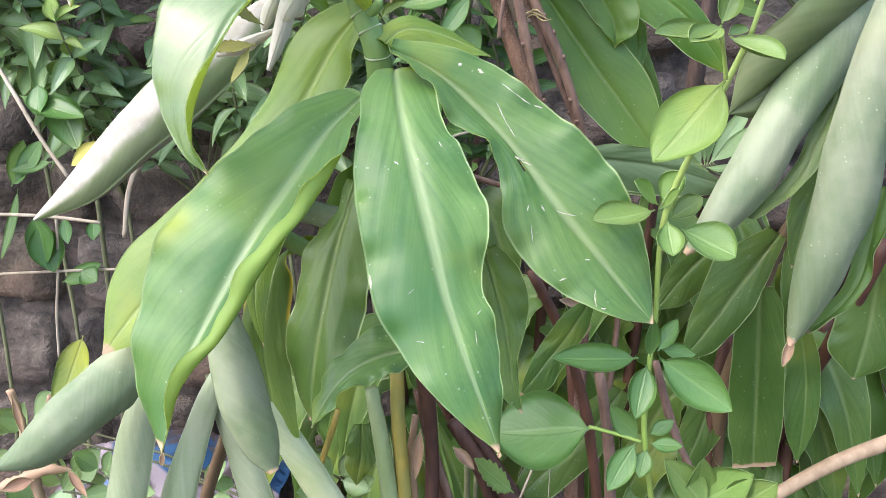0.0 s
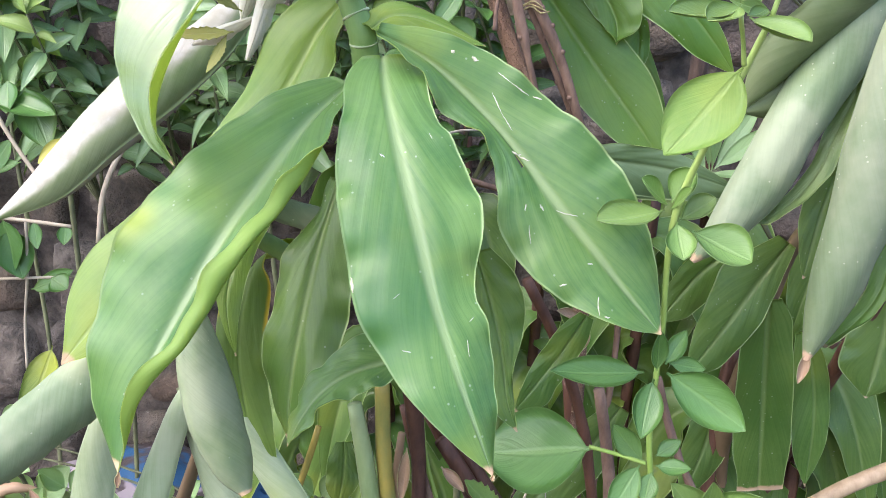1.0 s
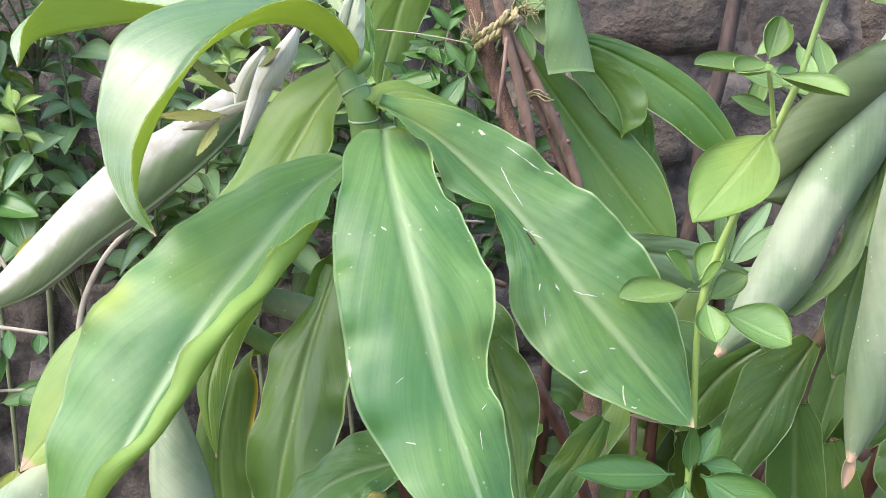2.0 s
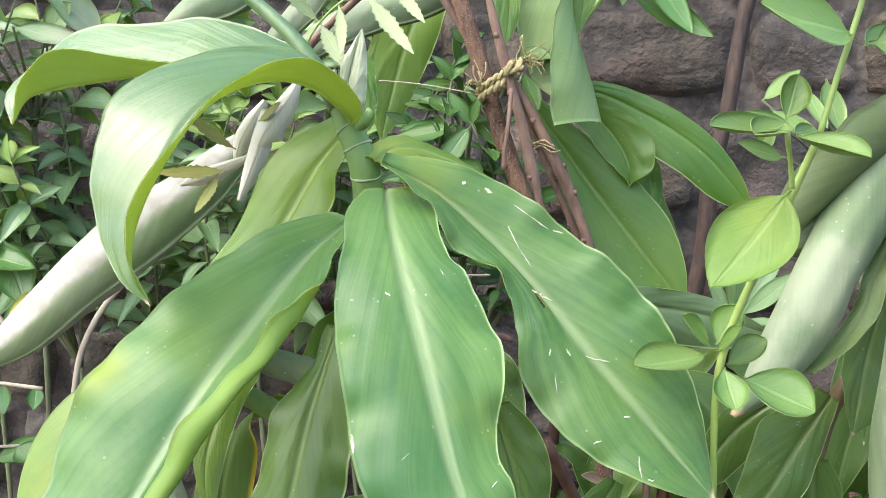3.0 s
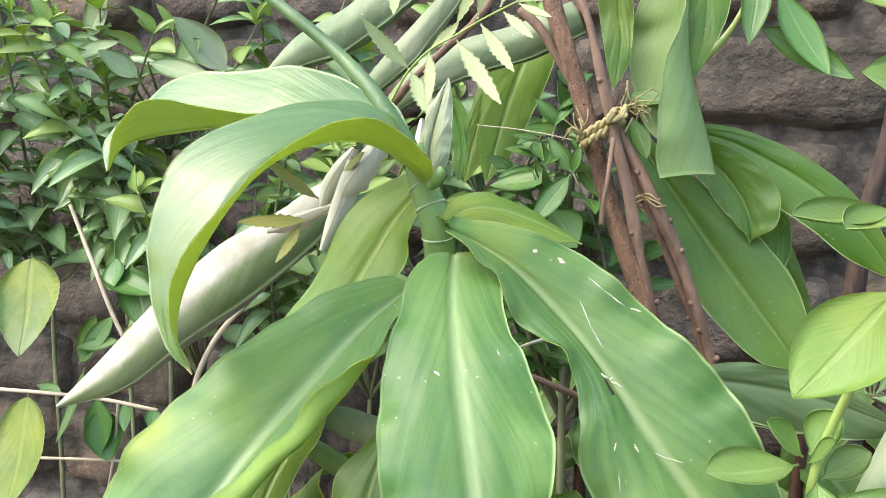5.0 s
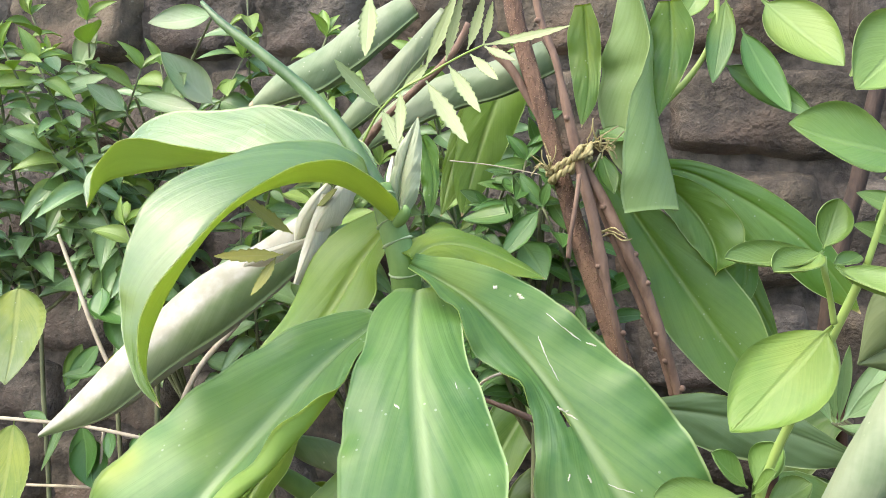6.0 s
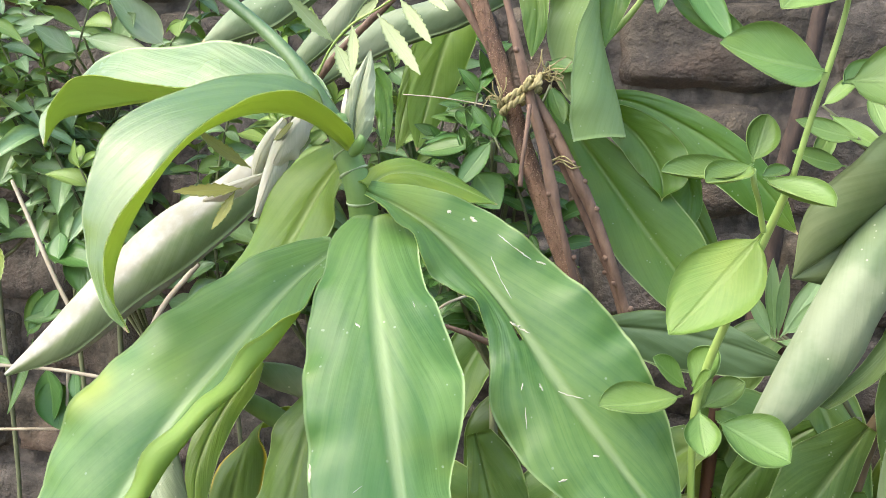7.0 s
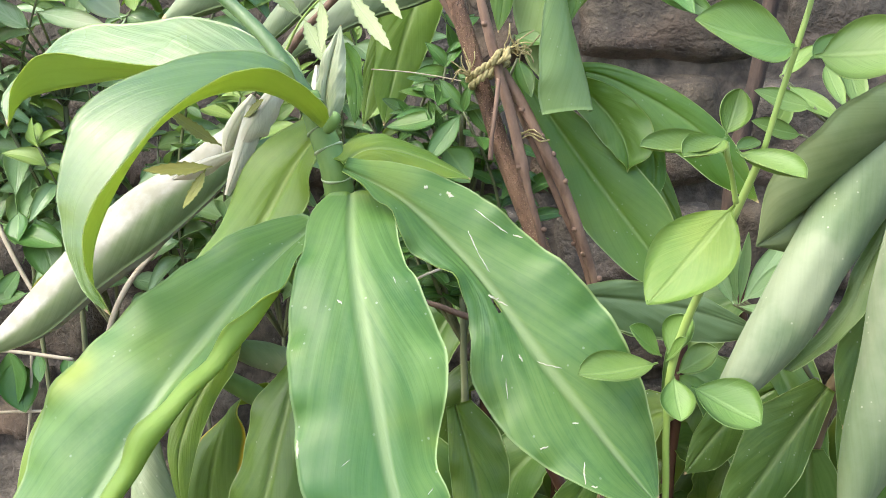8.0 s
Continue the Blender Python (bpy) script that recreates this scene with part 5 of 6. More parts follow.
blade("leaf", [(-0.0246, 0.75, 1.0508, 0.005, -19.5, 0.0038, 24.5), (-0.0198, 0.7503, 1.0398, 0.0099, -18.1, 0.0076, 22.5), (-0.0162, 0.7485, 1.0286, 0.0093, -13.4, 0.0052, 14.3), (-0.014, 0.7451, 1.0173, 0.0084, -5.3, 0.0038, 2.7), (-0.0143, 0.7425, 1.0058, 0.0053, 2.3, 0.0034, -4.1), (-0.0156, 0.74, 0.9941, 0, 5.1, 0, -5.3)], [LEAF_BACK, LEAF_UNDER], back_clump, "broad green leaf", wave=0.0012, waves=2.2, seed=71, pleat=0.00006)
for k, rows in enumerate(([(-0.105, 0.84, 1.005, 0.0060), (-0.1310, 0.82, 0.980, 0.0150), (-0.1530, 0.8, 0.955, 0.0205), (-0.1878, 0.78, 0.9249, 0.025), (-0.2306, 0.76, 0.886, 0.0229), (-0.2704, 0.745, 0.8474, 0.0166), (-0.3131, 0.73, 0.8201, 0.0013)], [(0.0544, 0.84, 1.1197, 0.0144), (0.0134, 0.835, 1.1006, 0.0153), (-0.0242, 0.83, 1.0897, 0.0154), (-0.061, 0.82, 1.0695, 0.0128), (-0.0931, 0.81, 1.0409, 0.0043)], [(-0.0662, 0.88, 1.1717, 0.0117), (-0.095, 0.875, 1.1502, 0.0166), (-0.1343, 0.87, 1.1192, 0.0176), (-0.1739, 0.865, 1.1001, 0.0148), (-0.2034, 0.86, 1.083, 0.003)], [(-0.0278, 0.84, 1.1561, 0.0064), (-0.0547, 0.835, 1.1201, 0.0101), (-0.0818, 0.83, 1.0883, 0.011), (-0.1025, 0.82, 1.0649, 0.0073), (-0.123, 0.81, 1.0417, 0.0018)])):
    rolled("rolled_leaf", rows, [ROLL_DRY if k == 0 else ROLL, LEAF_OLD], back_clump, "long pale leaf rolled lengthwise", seed=70 + k, open_way=(0.25, -0.75, -0.6), turn=390, flat=0.95, flare=0.14)
blade("leaf", [(-0.0268, 0.7, 0.9954, 0.0057, -3.7, 0.0035, 3.7), (-0.0265, 0.7, 1.0062, 0.0114, -5.2, 0.007, 5.2), (-0.0258, 0.7, 1.0169, 0.0128, -9.7, 0.0071, 9.7), (-0.0238, 0.7, 1.0275, 0.0116, -15.1, 0.0066, 15.1), (-0.0212, 0.7, 1.038, 0.0093, -18.8, 0.0062, 18.8), (-0.0182, 0.7, 1.0484, 0.0055, -20.5, 0.0031, 20.5), (-0.015, 0.7, 1.0587, 0, -21, 0, 21)], [ROLL_LIT, LEAF_FLAP], back_clump, "pale upright young leaf", wave=0.001, seed=81, bow=0.5)


def wild_clump(x, y, top, seed, count, lean):
    """A leaning cane with broad leaves that droop on both sides."""
    rng = random.Random(seed)
    thing = empty("ginger_plant", (x, y, GROUND), "shaded ginger cane with drooping green leaves by the wall", "plant", "ginger canes by the wall")
    head = Vector((x + lean, y - 0.05, top))
    foot = Vector((x, y, GROUND))
    tube("cane", [(*foot.lerp(head, q), 0.008 - 0.003 * q) for q in (-0.04, 0.33, 0.66, 1.0)], CANE, thing, rings=(0.3, 0.5, 0.7, 0.85), n=40)
    for k in range(count):
        q = 0.45 + 0.55 * k / count
        p = foot.lerp(head, q)
        side = 1 if k % 2 else -1
        a = rng.uniform(-0.9, 0.9) + (0 if side > 0 else 3.1416)
        ln, w = rng.uniform(0.17, 0.26), rng.uniform(0.026, 0.037)
        rows = []
        for i in range(7):
            u = i / 6
            out = ln * (0.75 * u - 0.12 * u * u) * (0.55 + 0.1 * q)
            down = ln * (0.14 * u - 0.85 * u ** 1.8)
            hw = w * math.sin(math.pi * min(1, u * 0.93 + 0.07) ** 0.8) ** 0.8 if u < 1 else 0.0
            yy = min(p.y + math.sin(a) * out * 0.6, WALL_Y - 0.06)
            rows.append((p.x + math.cos(a) * out, yy, p.z + down, hw, 12 + rng.uniform(-8, 8), hw, 12 + rng.uniform(-8, 8)))
        blade("leaf", rows, OLD, thing, "", wave=0.0015, waves=2.5, seed=seed * 10 + k, na=24, nc=13)
    return thing


for k, (x, y, top, count, lean) in enumerate((
        (0.22, 0.98, 0.80, 8, 0.03), (0.34, 1.02, 0.86, 9, -0.03), (0.46, 1.0, 0.92, 9, 0.02), (0.58, 0.98, 0.90, 9, 0.04), (0.12, 1.0, 0.74, 8, 0.02),
        (0.0, 0.95, 0.72, 8, -0.03), (-0.10, 1.0, 0.66, 7, -0.03), (0.40, 0.94, 0.68, 8, 0.0), (0.27, 0.93, 0.62, 7, 0.03), (0.70, 1.05, 0.95, 9, 0.02), (0.06, 1.08, 0.86, 7, 0.0))):
    wild_clump(x, y, top, 200 + k, count, lean)

# ---- stake bundle ----
stakes = empty("stake_bundle", (0.15, 0.80, GROUND), "brown branches tied together as a plant stake", "stake")
tube("stake", down_to_ground([(0.0259, 0.8, 1.1905, 0.0065), (0.0335, 0.8, 1.1402, 0.0066), (0.0457, 0.8, 1.1022, 0.0066), (0.0587, 0.8, 1.0642, 0.0065), (0.0697, 0.8, 1.0263, 0.0065), (0.0849, 0.8, 0.9799, 0.0071), (0.1043, 0.8, 0.9294, 0.0074), (0.1215, 0.8, 0.8832, 0.0074), (0.1495, 0.8, 0.8036, 0.0071)], (0.02, 0)), STAKE, stakes, "thick brown stake with speckled bark", rough=0.22, n=90, sides=18, seed=3)
tube("branch", [(0.045, 0.782, 1.184, 0.003), (0.0536, 0.782, 1.1354, 0.0026), (0.0642, 0.78, 1.1104, 0.0027), (0.072, 0.778, 1.0817, 0.0027), (0.0793, 0.776, 1.0532, 0.004), (0.0869, 0.775, 1.0248, 0.004), (0.094, 0.775, 1.0006, 0.004), (0.1003, 0.776, 0.9723, 0.004), (0.1075, 0.776, 0.944, 0.0027), (0.1172, 0.778, 0.9073, 0.0027), (0.1257, 0.782, 0.874, 0.0026), (0.1386, 0.79, 0.8311, 0.0026)], BRANCH, stakes, "", rough=0.15, n=50, seed=4, rings=(0.3, 0.62, 0.85))
tube("branch", down_to_ground([(0.0853, 0.78, 1.0373, 0.0026), (0.1017, 0.78, 1.0088, 0.004), (0.1161, 0.78, 0.9805, 0.004), (0.1305, 0.785, 0.9519, 0.004), (0.1474, 0.79, 0.9066, 0.004), (0.1583, 0.795, 0.8729, 0.0031), (0.1651, 0.8, 0.8469, 0.0028), (0.182, 0.8, 0.8056, 0.0028)]), BRANCH, stakes, "", rough=0.15, n=70, seed=5, rings=(0.1, 0.25, 0.4, 0.5))
tube("branch", down_to_ground([(0.0868, 0.79, 1.0339, 0.003), (0.11, 0.79, 0.9803, 0.0026), (0.1268, 0.795, 0.9429, 0.0026), (0.1438, 0.8, 0.9051, 0.0026), (0.1523, 0.8, 0.8801, 0.0026), (0.1618, 0.81, 0.8359, 0.0026)]), BRANCH, stakes, "", rough=0.15, n=70, seed=6, rings=(0.15, 0.33, 0.5))
BRANCH_1 = [(0.045, 0.782, 1.184, 0.003), (0.0536, 0.782, 1.1354, 0.0034), (0.0642, 0.78, 1.1104, 0.0037), (0.072, 0.778, 1.0817, 0.0037), (0.0793, 0.776, 1.0532, 0.004), (0.0869, 0.775, 1.0248, 0.004), (0.094, 0.775, 1.0006, 0.004), (0.1003, 0.776, 0.9723, 0.004), (0.1075, 0.776, 0.944, 0.0037), (0.1172, 0.778, 0.9073, 0.0037), (0.1257, 0.782, 0.874, 0.0034), (0.1386, 0.79, 0.8311, 0.0034)]
BRANCH_2 = [(0.0853, 0.78, 1.0373, 0.0034), (0.1017, 0.78, 1.0088, 0.004), (0.1161, 0.78, 0.9805, 0.004), (0.1305, 0.785, 0.9519, 0.004), (0.1474, 0.79, 0.9066, 0.004), (0.1583, 0.795, 0.8729, 0.0041), (0.1651, 0.8, 0.8469, 0.0038), (0.182, 0.8, 0.8056, 0.0038)]
BRANCH_3 = [(0.0868, 0.79, 1.0339, 0.003), (0.11, 0.79, 0.9803, 0.0034), (0.1268, 0.795, 0.9429, 0.0034), (0.1438, 0.8, 0.9051, 0.0034), (0.1523, 0.8, 0.8801, 0.0034), (0.1618, 0.81, 0.8359, 0.0034)]
for rows, count, seed in ((BRANCH_1, 5, 1), (BRANCH_2, 9, 2), (BRANCH_3, 6, 3)):
    rng = random.Random(seed)
    pts = spline(rows, 60)
    for k in range(count):
        i = int(6 + 44 * (k + rng.uniform(0.2, 0.8)) / count)
        p, r = Vector(pts[i][:3]), pts[i][3]
        way = Vector((rng.choice((-1, 1)) * rng.uniform(0.5, 1), rng.uniform(-0.9, -0.1), rng.uniform(0, 0.5))).normalized()
        tube("knot", [(*(p + way * (r * 0.6)), r * 0.62), (*(p + way * (r * 1.25)), r * 0.5), (*(p + way * (r * 1.5)), r * 0.32)], BRANCH, stakes, sides=8, n=6, rough=0.2)
tube("twig", [(-0.014, 0.8, 1.0364, 0.0005), (0.0148, 0.8, 1.0338, 0.0005), (0.0431, 0.8, 1.0292, 0.0005), (0.0691, 0.8, 1.0235, 0.0004)], STRAW, stakes, "thin straw-coloured stem", sides=5)
tube("twig", [(0.0214, 0.76, 0.8656, 0.0016), (0.0358, 0.76, 0.8613, 0.002), (0.0574, 0.77, 0.851, 0.0025), (0.0876, 0.78, 0.8393, 0.0025)], BRANCH, stakes, "", sides=7, rough=0.2)
tube("twig", [(0.0148, 0.75, 0.8722, 0.0008), (0.0305, 0.74, 0.8851, 0.001), (0.0471, 0.75, 0.8904, 0.001), (0.0705, 0.78, 0.8889, 0.0008)], STRAW, stakes, "", sides=6, rough=0.2)
tube("twig", [(0.0854, 0.765, 1.0263, 0.0016), (0.0829, 0.76, 1.0004, 0.0016), (0.0803, 0.76, 0.9806, 0.0016), (0.0797, 0.76, 0.9678, 0.002)], BRANCH, stakes, "", sides=8)
tube("twig", [(0.0157, 0.8, 1.12, 0.0038), (0.0308, 0.8, 1.1048, 0.0034), (0.0416, 0.8, 1.0877, 0.003), (0.0524, 0.8, 1.0686, 0.0021)], BRANCH, stakes, "", sides=8)


def build_rope():
    rope = empty("rope", (0.075, 0.785, 1.03), "frayed straw-coloured rope knotted round the tied branches", "rope")
    c, rx, ry = Vector((0.0765, 0.790, 1.033)), 0.0125, 0.0165
    axis = Vector((0.35, 0.0, -1)).normalized()
    side = Vector((1, 0, 0.35)).normalized()
    back = axis.cross(side)
    for turn in range(2):
        for strand in range(2):
            rows = []
            for i in range(33):
                a = 6.283 * i / 32
                p = c + side * (rx * math.cos(a)) + back * (ry * math.sin(a)) + axis * (0.0055 * (turn - 0.5) + 0.004 * math.cos(a)) + Vector((0, 0, 0.008 * math.cos(a)))
                tw = a * 9 + strand * 3.1416
                out = side * math.cos(a) + back * math.sin(a)
                p += out * (0.0015 * math.cos(tw)) + axis * (0.0015 * math.sin(tw))
                rows.append((*p, 0.0016))
            tube("strand", rows, ROPE, rope, sides=8, n=120, rough=0.2, seed=turn)
    knot = c + side * 0.010 + Vector((0.001, -0.017, 0.006))
    for k in range(5):
        rows = [(*(knot + side * (0.006 * math.cos(a + 2 * k)) + Vector((0, 0.006 * math.sin(a * 1.3 + k) - 0.003, 0.004 * math.sin(1.7 * a + 0.6 * k)))), 0.0016) for a in [0.6 * i for i in range(9)]]
        tube("knot", rows, ROPE, rope, sides=8, n=40, rough=0.2, seed=k)
    rng = random.Random(3)
    for k in range(32):
        left = k % 3 == 0
        p = (c - side * 0.013 + Vector((0, -0.012, 0))) if left else knot + side * 0.008
        way = Vector((rng.uniform(-1, 0.3) if left else rng.uniform(-0.2, 1), rng.uniform(-0.6, 0.1), rng.uniform(-0.3, 1))).normalized()
        ln = rng.uniform(0.008, 0.02)
        rows = [(*(p + way * (ln * q) + Vector((0.004 * math.sin(3 * q + k), 0, -0.010 * q * q * rng.uniform(-0.5, 1)))), 0.0005) for q in (0, 0.35, 0.7, 1)]
        tube("fibre", rows, ROPE, rope, sides=5, n=8)
    for k in range(3):
        p = c + Vector((0.026 + 0.003 * k, -0.014, -0.046 - 0.002 * k))
        rows = [(*(p + Vector((0.014 * q, -0.004 * q, 0.003 * math.sin(4 * q + k)))), 0.0006) for q in (-0.6, 0, 0.5, 1)]
        tube("fibre", rows, ROPE, rope, sides=5, n=8)
    return rope


build_rope()

# ---- small-leaved shrub in front ----
vine = empty("shrub", (0.2, 0.59, GROUND), "slender shrub shoot with small green leaves in whorls", "shrub")
tube("stem", down_to_ground([(0.2143, 0.536, 0.9821, 0.0018), (0.206, 0.543, 0.9566, 0.0019), (0.1947, 0.551, 0.9227, 0.0019), (0.1853, 0.559, 0.8935, 0.0021), (0.1805, 0.568, 0.866, 0.0021), (0.1805, 0.575, 0.8337, 0.0019), (0.1816, 0.578, 0.7971, 0.0019), (0.1804, 0.58, 0.7634, 0.0019), (0.1809, 0.585, 0.7092, 0.0021), (0.1889, 0.59, 0.6609, 0.0021), (0.1985, 0.6, 0.6062, 0.0021)]), VINE_STEM, vine, n=90, sides=10)
tube("stem", [(0.2139, 0.536, 0.9816, 0.0014), (0.2195, 0.533, 1.0063, 0.0014), (0.2245, 0.53, 1.0268, 0.0014), (0.2296, 0.528, 1.0491, 0.0012), (0.2322, 0.525, 1.0707, 0.0012), (0.2341, 0.52, 1.0912, 0.0012)], VINE_STEM, vine, sides=10)
tube("stem", [(0.203, 0.538, 0.9571, 0.0014), (0.1993, 0.532, 0.9701, 0.0012), (0.1954, 0.526, 0.9827, 0.0012), (0.1957, 0.527, 0.985, 0.0010)], VINE_STEM, vine, sides=8)
tube("petiole", [(0.1795, 0.585, 0.6994, 0.0014), (0.1619, 0.588, 0.7037, 0.0014), (0.1428, 0.59, 0.7081, 0.0014)], VINE_STEM, vine, sides=8)
placed_leaves([(0.203, 0.54, 0.956, 0.164, 0.522, 0.911, 0.019)], VINE_YELLOW, vine, label="yellow-green leaf", wide=0.46, fold=0.1, droop=0.05)
placed_leaves([(0.174, 0.566, 0.873, 0.134, 0.548, 0.87, 0.0112), (0.176, 0.568, 0.876, 0.159, 0.56, 0.894, 0.007), (0.179, 0.57, 0.877, 0.189, 0.568, 0.898, 0.0092), (0.184, 0.568, 0.867, 0.204, 0.568, 0.88, 0.0078), (0.182, 0.566, 0.866, 0.183, 0.55, 0.848, 0.0086), (0.178, 0.566, 0.874, 0.185, 0.55, 0.89, 0.0045), (0.191, 0.566, 0.861, 0.223, 0.552, 0.848, 0.015)], VINE_TIP, vine, wide=0.56, fold=0.45, droop=0.15, face=(-0.1, -0.62, 0.78))
placed_leaves([(0.195, 0.527, 0.986, 0.156, 0.505, 0.983, 0.0082), (0.195, 0.527, 0.988, 0.202, 0.53, 1.008, 0.0072), (0.195, 0.527, 0.987, 0.174, 0.5, 0.979, 0.008), (0.2, 0.527, 0.981, 0.223, 0.505, 0.97, 0.0098), (0.2, 0.53, 0.982, 0.213, 0.54, 0.985, 0.004)], VINE_TIP, vine, wide=0.52, fold=0.6, droop=0.25, face=(0.1, -0.7, 0.7))
placed_leaves([(0.172, 0.577, 0.767, 0.113, 0.56, 0.772, 0.0108), (0.178, 0.576, 0.763, 0.167, 0.556, 0.733, 0.0098), (0.186, 0.577, 0.767, 0.234, 0.56, 0.74, 0.015), (0.18, 0.578, 0.768, 0.18, 0.572, 0.797, 0.006), (0.185, 0.578, 0.772, 0.199, 0.585, 0.792, 0.006), (0.188, 0.58, 0.772, 0.212, 0.585, 0.767, 0.006)], VINE, vine, wide=0.46, fold=0.4)
placed_leaves([(0.146, 0.59, 0.707, 0.073, 0.61, 0.688, 0.0304), (0.175, 0.582, 0.7, 0.153, 0.565, 0.673, 0.0095), (0.178, 0.587, 0.7, 0.156, 0.59, 0.723, 0.008), (0.186, 0.585, 0.698, 0.206, 0.575, 0.701, 0.0059), (0.183, 0.582, 0.695, 0.176, 0.57, 0.68, 0.0071), (0.186, 0.587, 0.704, 0.202, 0.59, 0.714, 0.0056)], VINE, vine, wide=0.47, fold=0.2)
placed_leaves([(0.225, 0.53, 1.026, 0.178, 0.512, 1.035, 0.0175), (0.232, 0.53, 1.022, 0.272, 0.51, 1.023, 0.0165), (0.231, 0.532, 1.021, 0.249, 0.54, 1.032, 0.006), (0.231, 0.522, 1.08, 0.199, 0.508, 1.05, 0.0165), (0.228, 0.522, 1.081, 0.202, 0.53, 1.058, 0.0075), (0.171, 0.55, 1.093, 0.201, 0.53, 1.062, 0.012)], VINE_TIP, vine, wide=0.44, fold=0.3, droop=0.12, face=(0, -0.88, 0.48))

# ---- post and hanging twig ----
post = tube("post", down_to_ground([(0.4034, 1.18, 1.2466, 0.0089), (0.3976, 1.18, 1.2105, 0.0089), (0.3832, 1.18, 1.1497, 0.0094), (0.3685, 1.18, 1.0508, 0.0099), (0.3477, 1.18, 0.95, 0.0101), (0.3434, 1.18, 0.8862, 0.0101), (0.3223, 1.18, 0.7692, 0.0103)]), PLANK, None, rough=0.2, n=60, seed=8)
tagged(post, "dark weathered wooden post standing against the wall", "post")
hang = empty("hanging_branch", (0.3, 0.86, 1.2), "thin green branch with hanging pointed leaves", "branch")
tube("twig", [(0.1801, 0.86, 1.1801, 0.0021), (0.1803, 0.86, 1.1419, 0.0022), (0.1715, 0.86, 1.1206, 0.0022), (0.1599, 0.86, 1.1034, 0.0026), (0.1459, 0.86, 1.0882, 0.0026), (0.1339, 0.86, 1.075, 0.0026)], VINE_STEM, hang, sides=8)
placed_leaves([(0.188, 0.86, 1.169, 0.182, 0.845, 1.1, 0.0106), (0.2, 0.86, 1.144, 0.233, 0.845, 1.077, 0.0126), (0.187, 0.865, 1.118, 0.256, 0.85, 1.08, 0.011), (0.194, 0.87, 1.161, 0.174, 0.86, 1.153, 0.0043), (0.174, 0.87, 1.183, 0.156, 0.865, 1.154, 0.0105)], VINE, hang, droop=0.2, face=(0, -1, 0.15))

neem = empty("leafy_twig", (-0.05, 0.71, 1.0), "twig with pale serrated leaflets", "twig")
tube("twig", [(0.0098, 0.735, 1.1252, 0.0022), (0.0028, 0.735, 1.1104, 0.0026), (-0.0074, 0.735, 1.0974, 0.0026), (-0.0233, 0.74, 1.085, 0.0027), (-0.0416, 0.745, 1.0702, 0.0027), (-0.0565, 0.75, 1.0569, 0.0031), (-0.0677, 0.755, 1.0454, 0.0036)], BRANCH, neem, sides=8, rough=0.2)
tube("rachis", [(-0.0633, 0.735, 1.0439, 0.0012), (-0.0472, 0.725, 1.0662, 0.0009), (-0.0322, 0.72, 1.0787, 0.0009), (-0.0147, 0.716, 1.087, 0.0008), (0.0008, 0.71, 1.0943, 0.0007), (0.0158, 0.705, 1.1005, 0.0007), (0.0269, 0.7, 1.1044, 0.0005)], VINE_STEM, neem, sides=6)
placed_leaves([(-0.047, 0.725, 1.067, -0.076, 0.707, 1.096, 0.0052), (-0.046, 0.725, 1.066, -0.029, 0.713, 1.034, 0.0063), (-0.033, 0.72, 1.078, -0.028, 0.708, 1.043, 0.0048), (-0.032, 0.72, 1.079, -0.012, 0.714, 1.094, 0.004), (-0.014, 0.715, 1.084, 0.017, 0.697, 1.041, 0.0057), (-0.015, 0.715, 1.092, 0.008, 0.697, 1.137, 0.0047), (0, 0.71, 1.096, 0.011, 0.698, 1.137, 0.0035), (0.002, 0.71, 1.093, 0.025, 0.698, 1.061, 0.0046), (0.015, 0.705, 1.102, 0.028, 0.693, 1.133, 0.0035), (0.017, 0.705, 1.099, 0.037, 0.693, 1.081, 0.0035), (0.026, 0.7, 1.104, 0.033, 0.688, 1.128, 0.0031), (0.027, 0.7, 1.103, 0.048, 0.688, 1.092, 0.0031), (0.027, 0.7, 1.104, 0.081, 0.682, 1.111, 0.0031), (-0.055, 0.72, 1.143, -0.055, 0.708, 1.099, 0.0066)], NEEM, neem, teeth=9, name="leaflet", fold=0.1, face=(0, -1, 0.2))
placed_leaves([(-0.099, 0.7, 0.981, -0.129, 0.68, 1.005, 0.006), (-0.106, 0.7, 0.967, -0.146, 0.68, 0.967, 0.0057), (-0.111, 0.7, 0.965, -0.123, 0.69, 0.939, 0.005), (-0.086, 0.71, 1, -0.069, 0.7, 1.011, 0.0053)], NEEM_DRY, neem, teeth=8, name="leaflet", label="dry olive-yellow serrated leaflet", fold=0.1)

# ---- twigs and yellowed leaves by the wall ----
climber = empty("climber", (-0.45, 0.97, GROUND), "climber with straw-coloured twigs and yellowing serrated leaves", "plant")
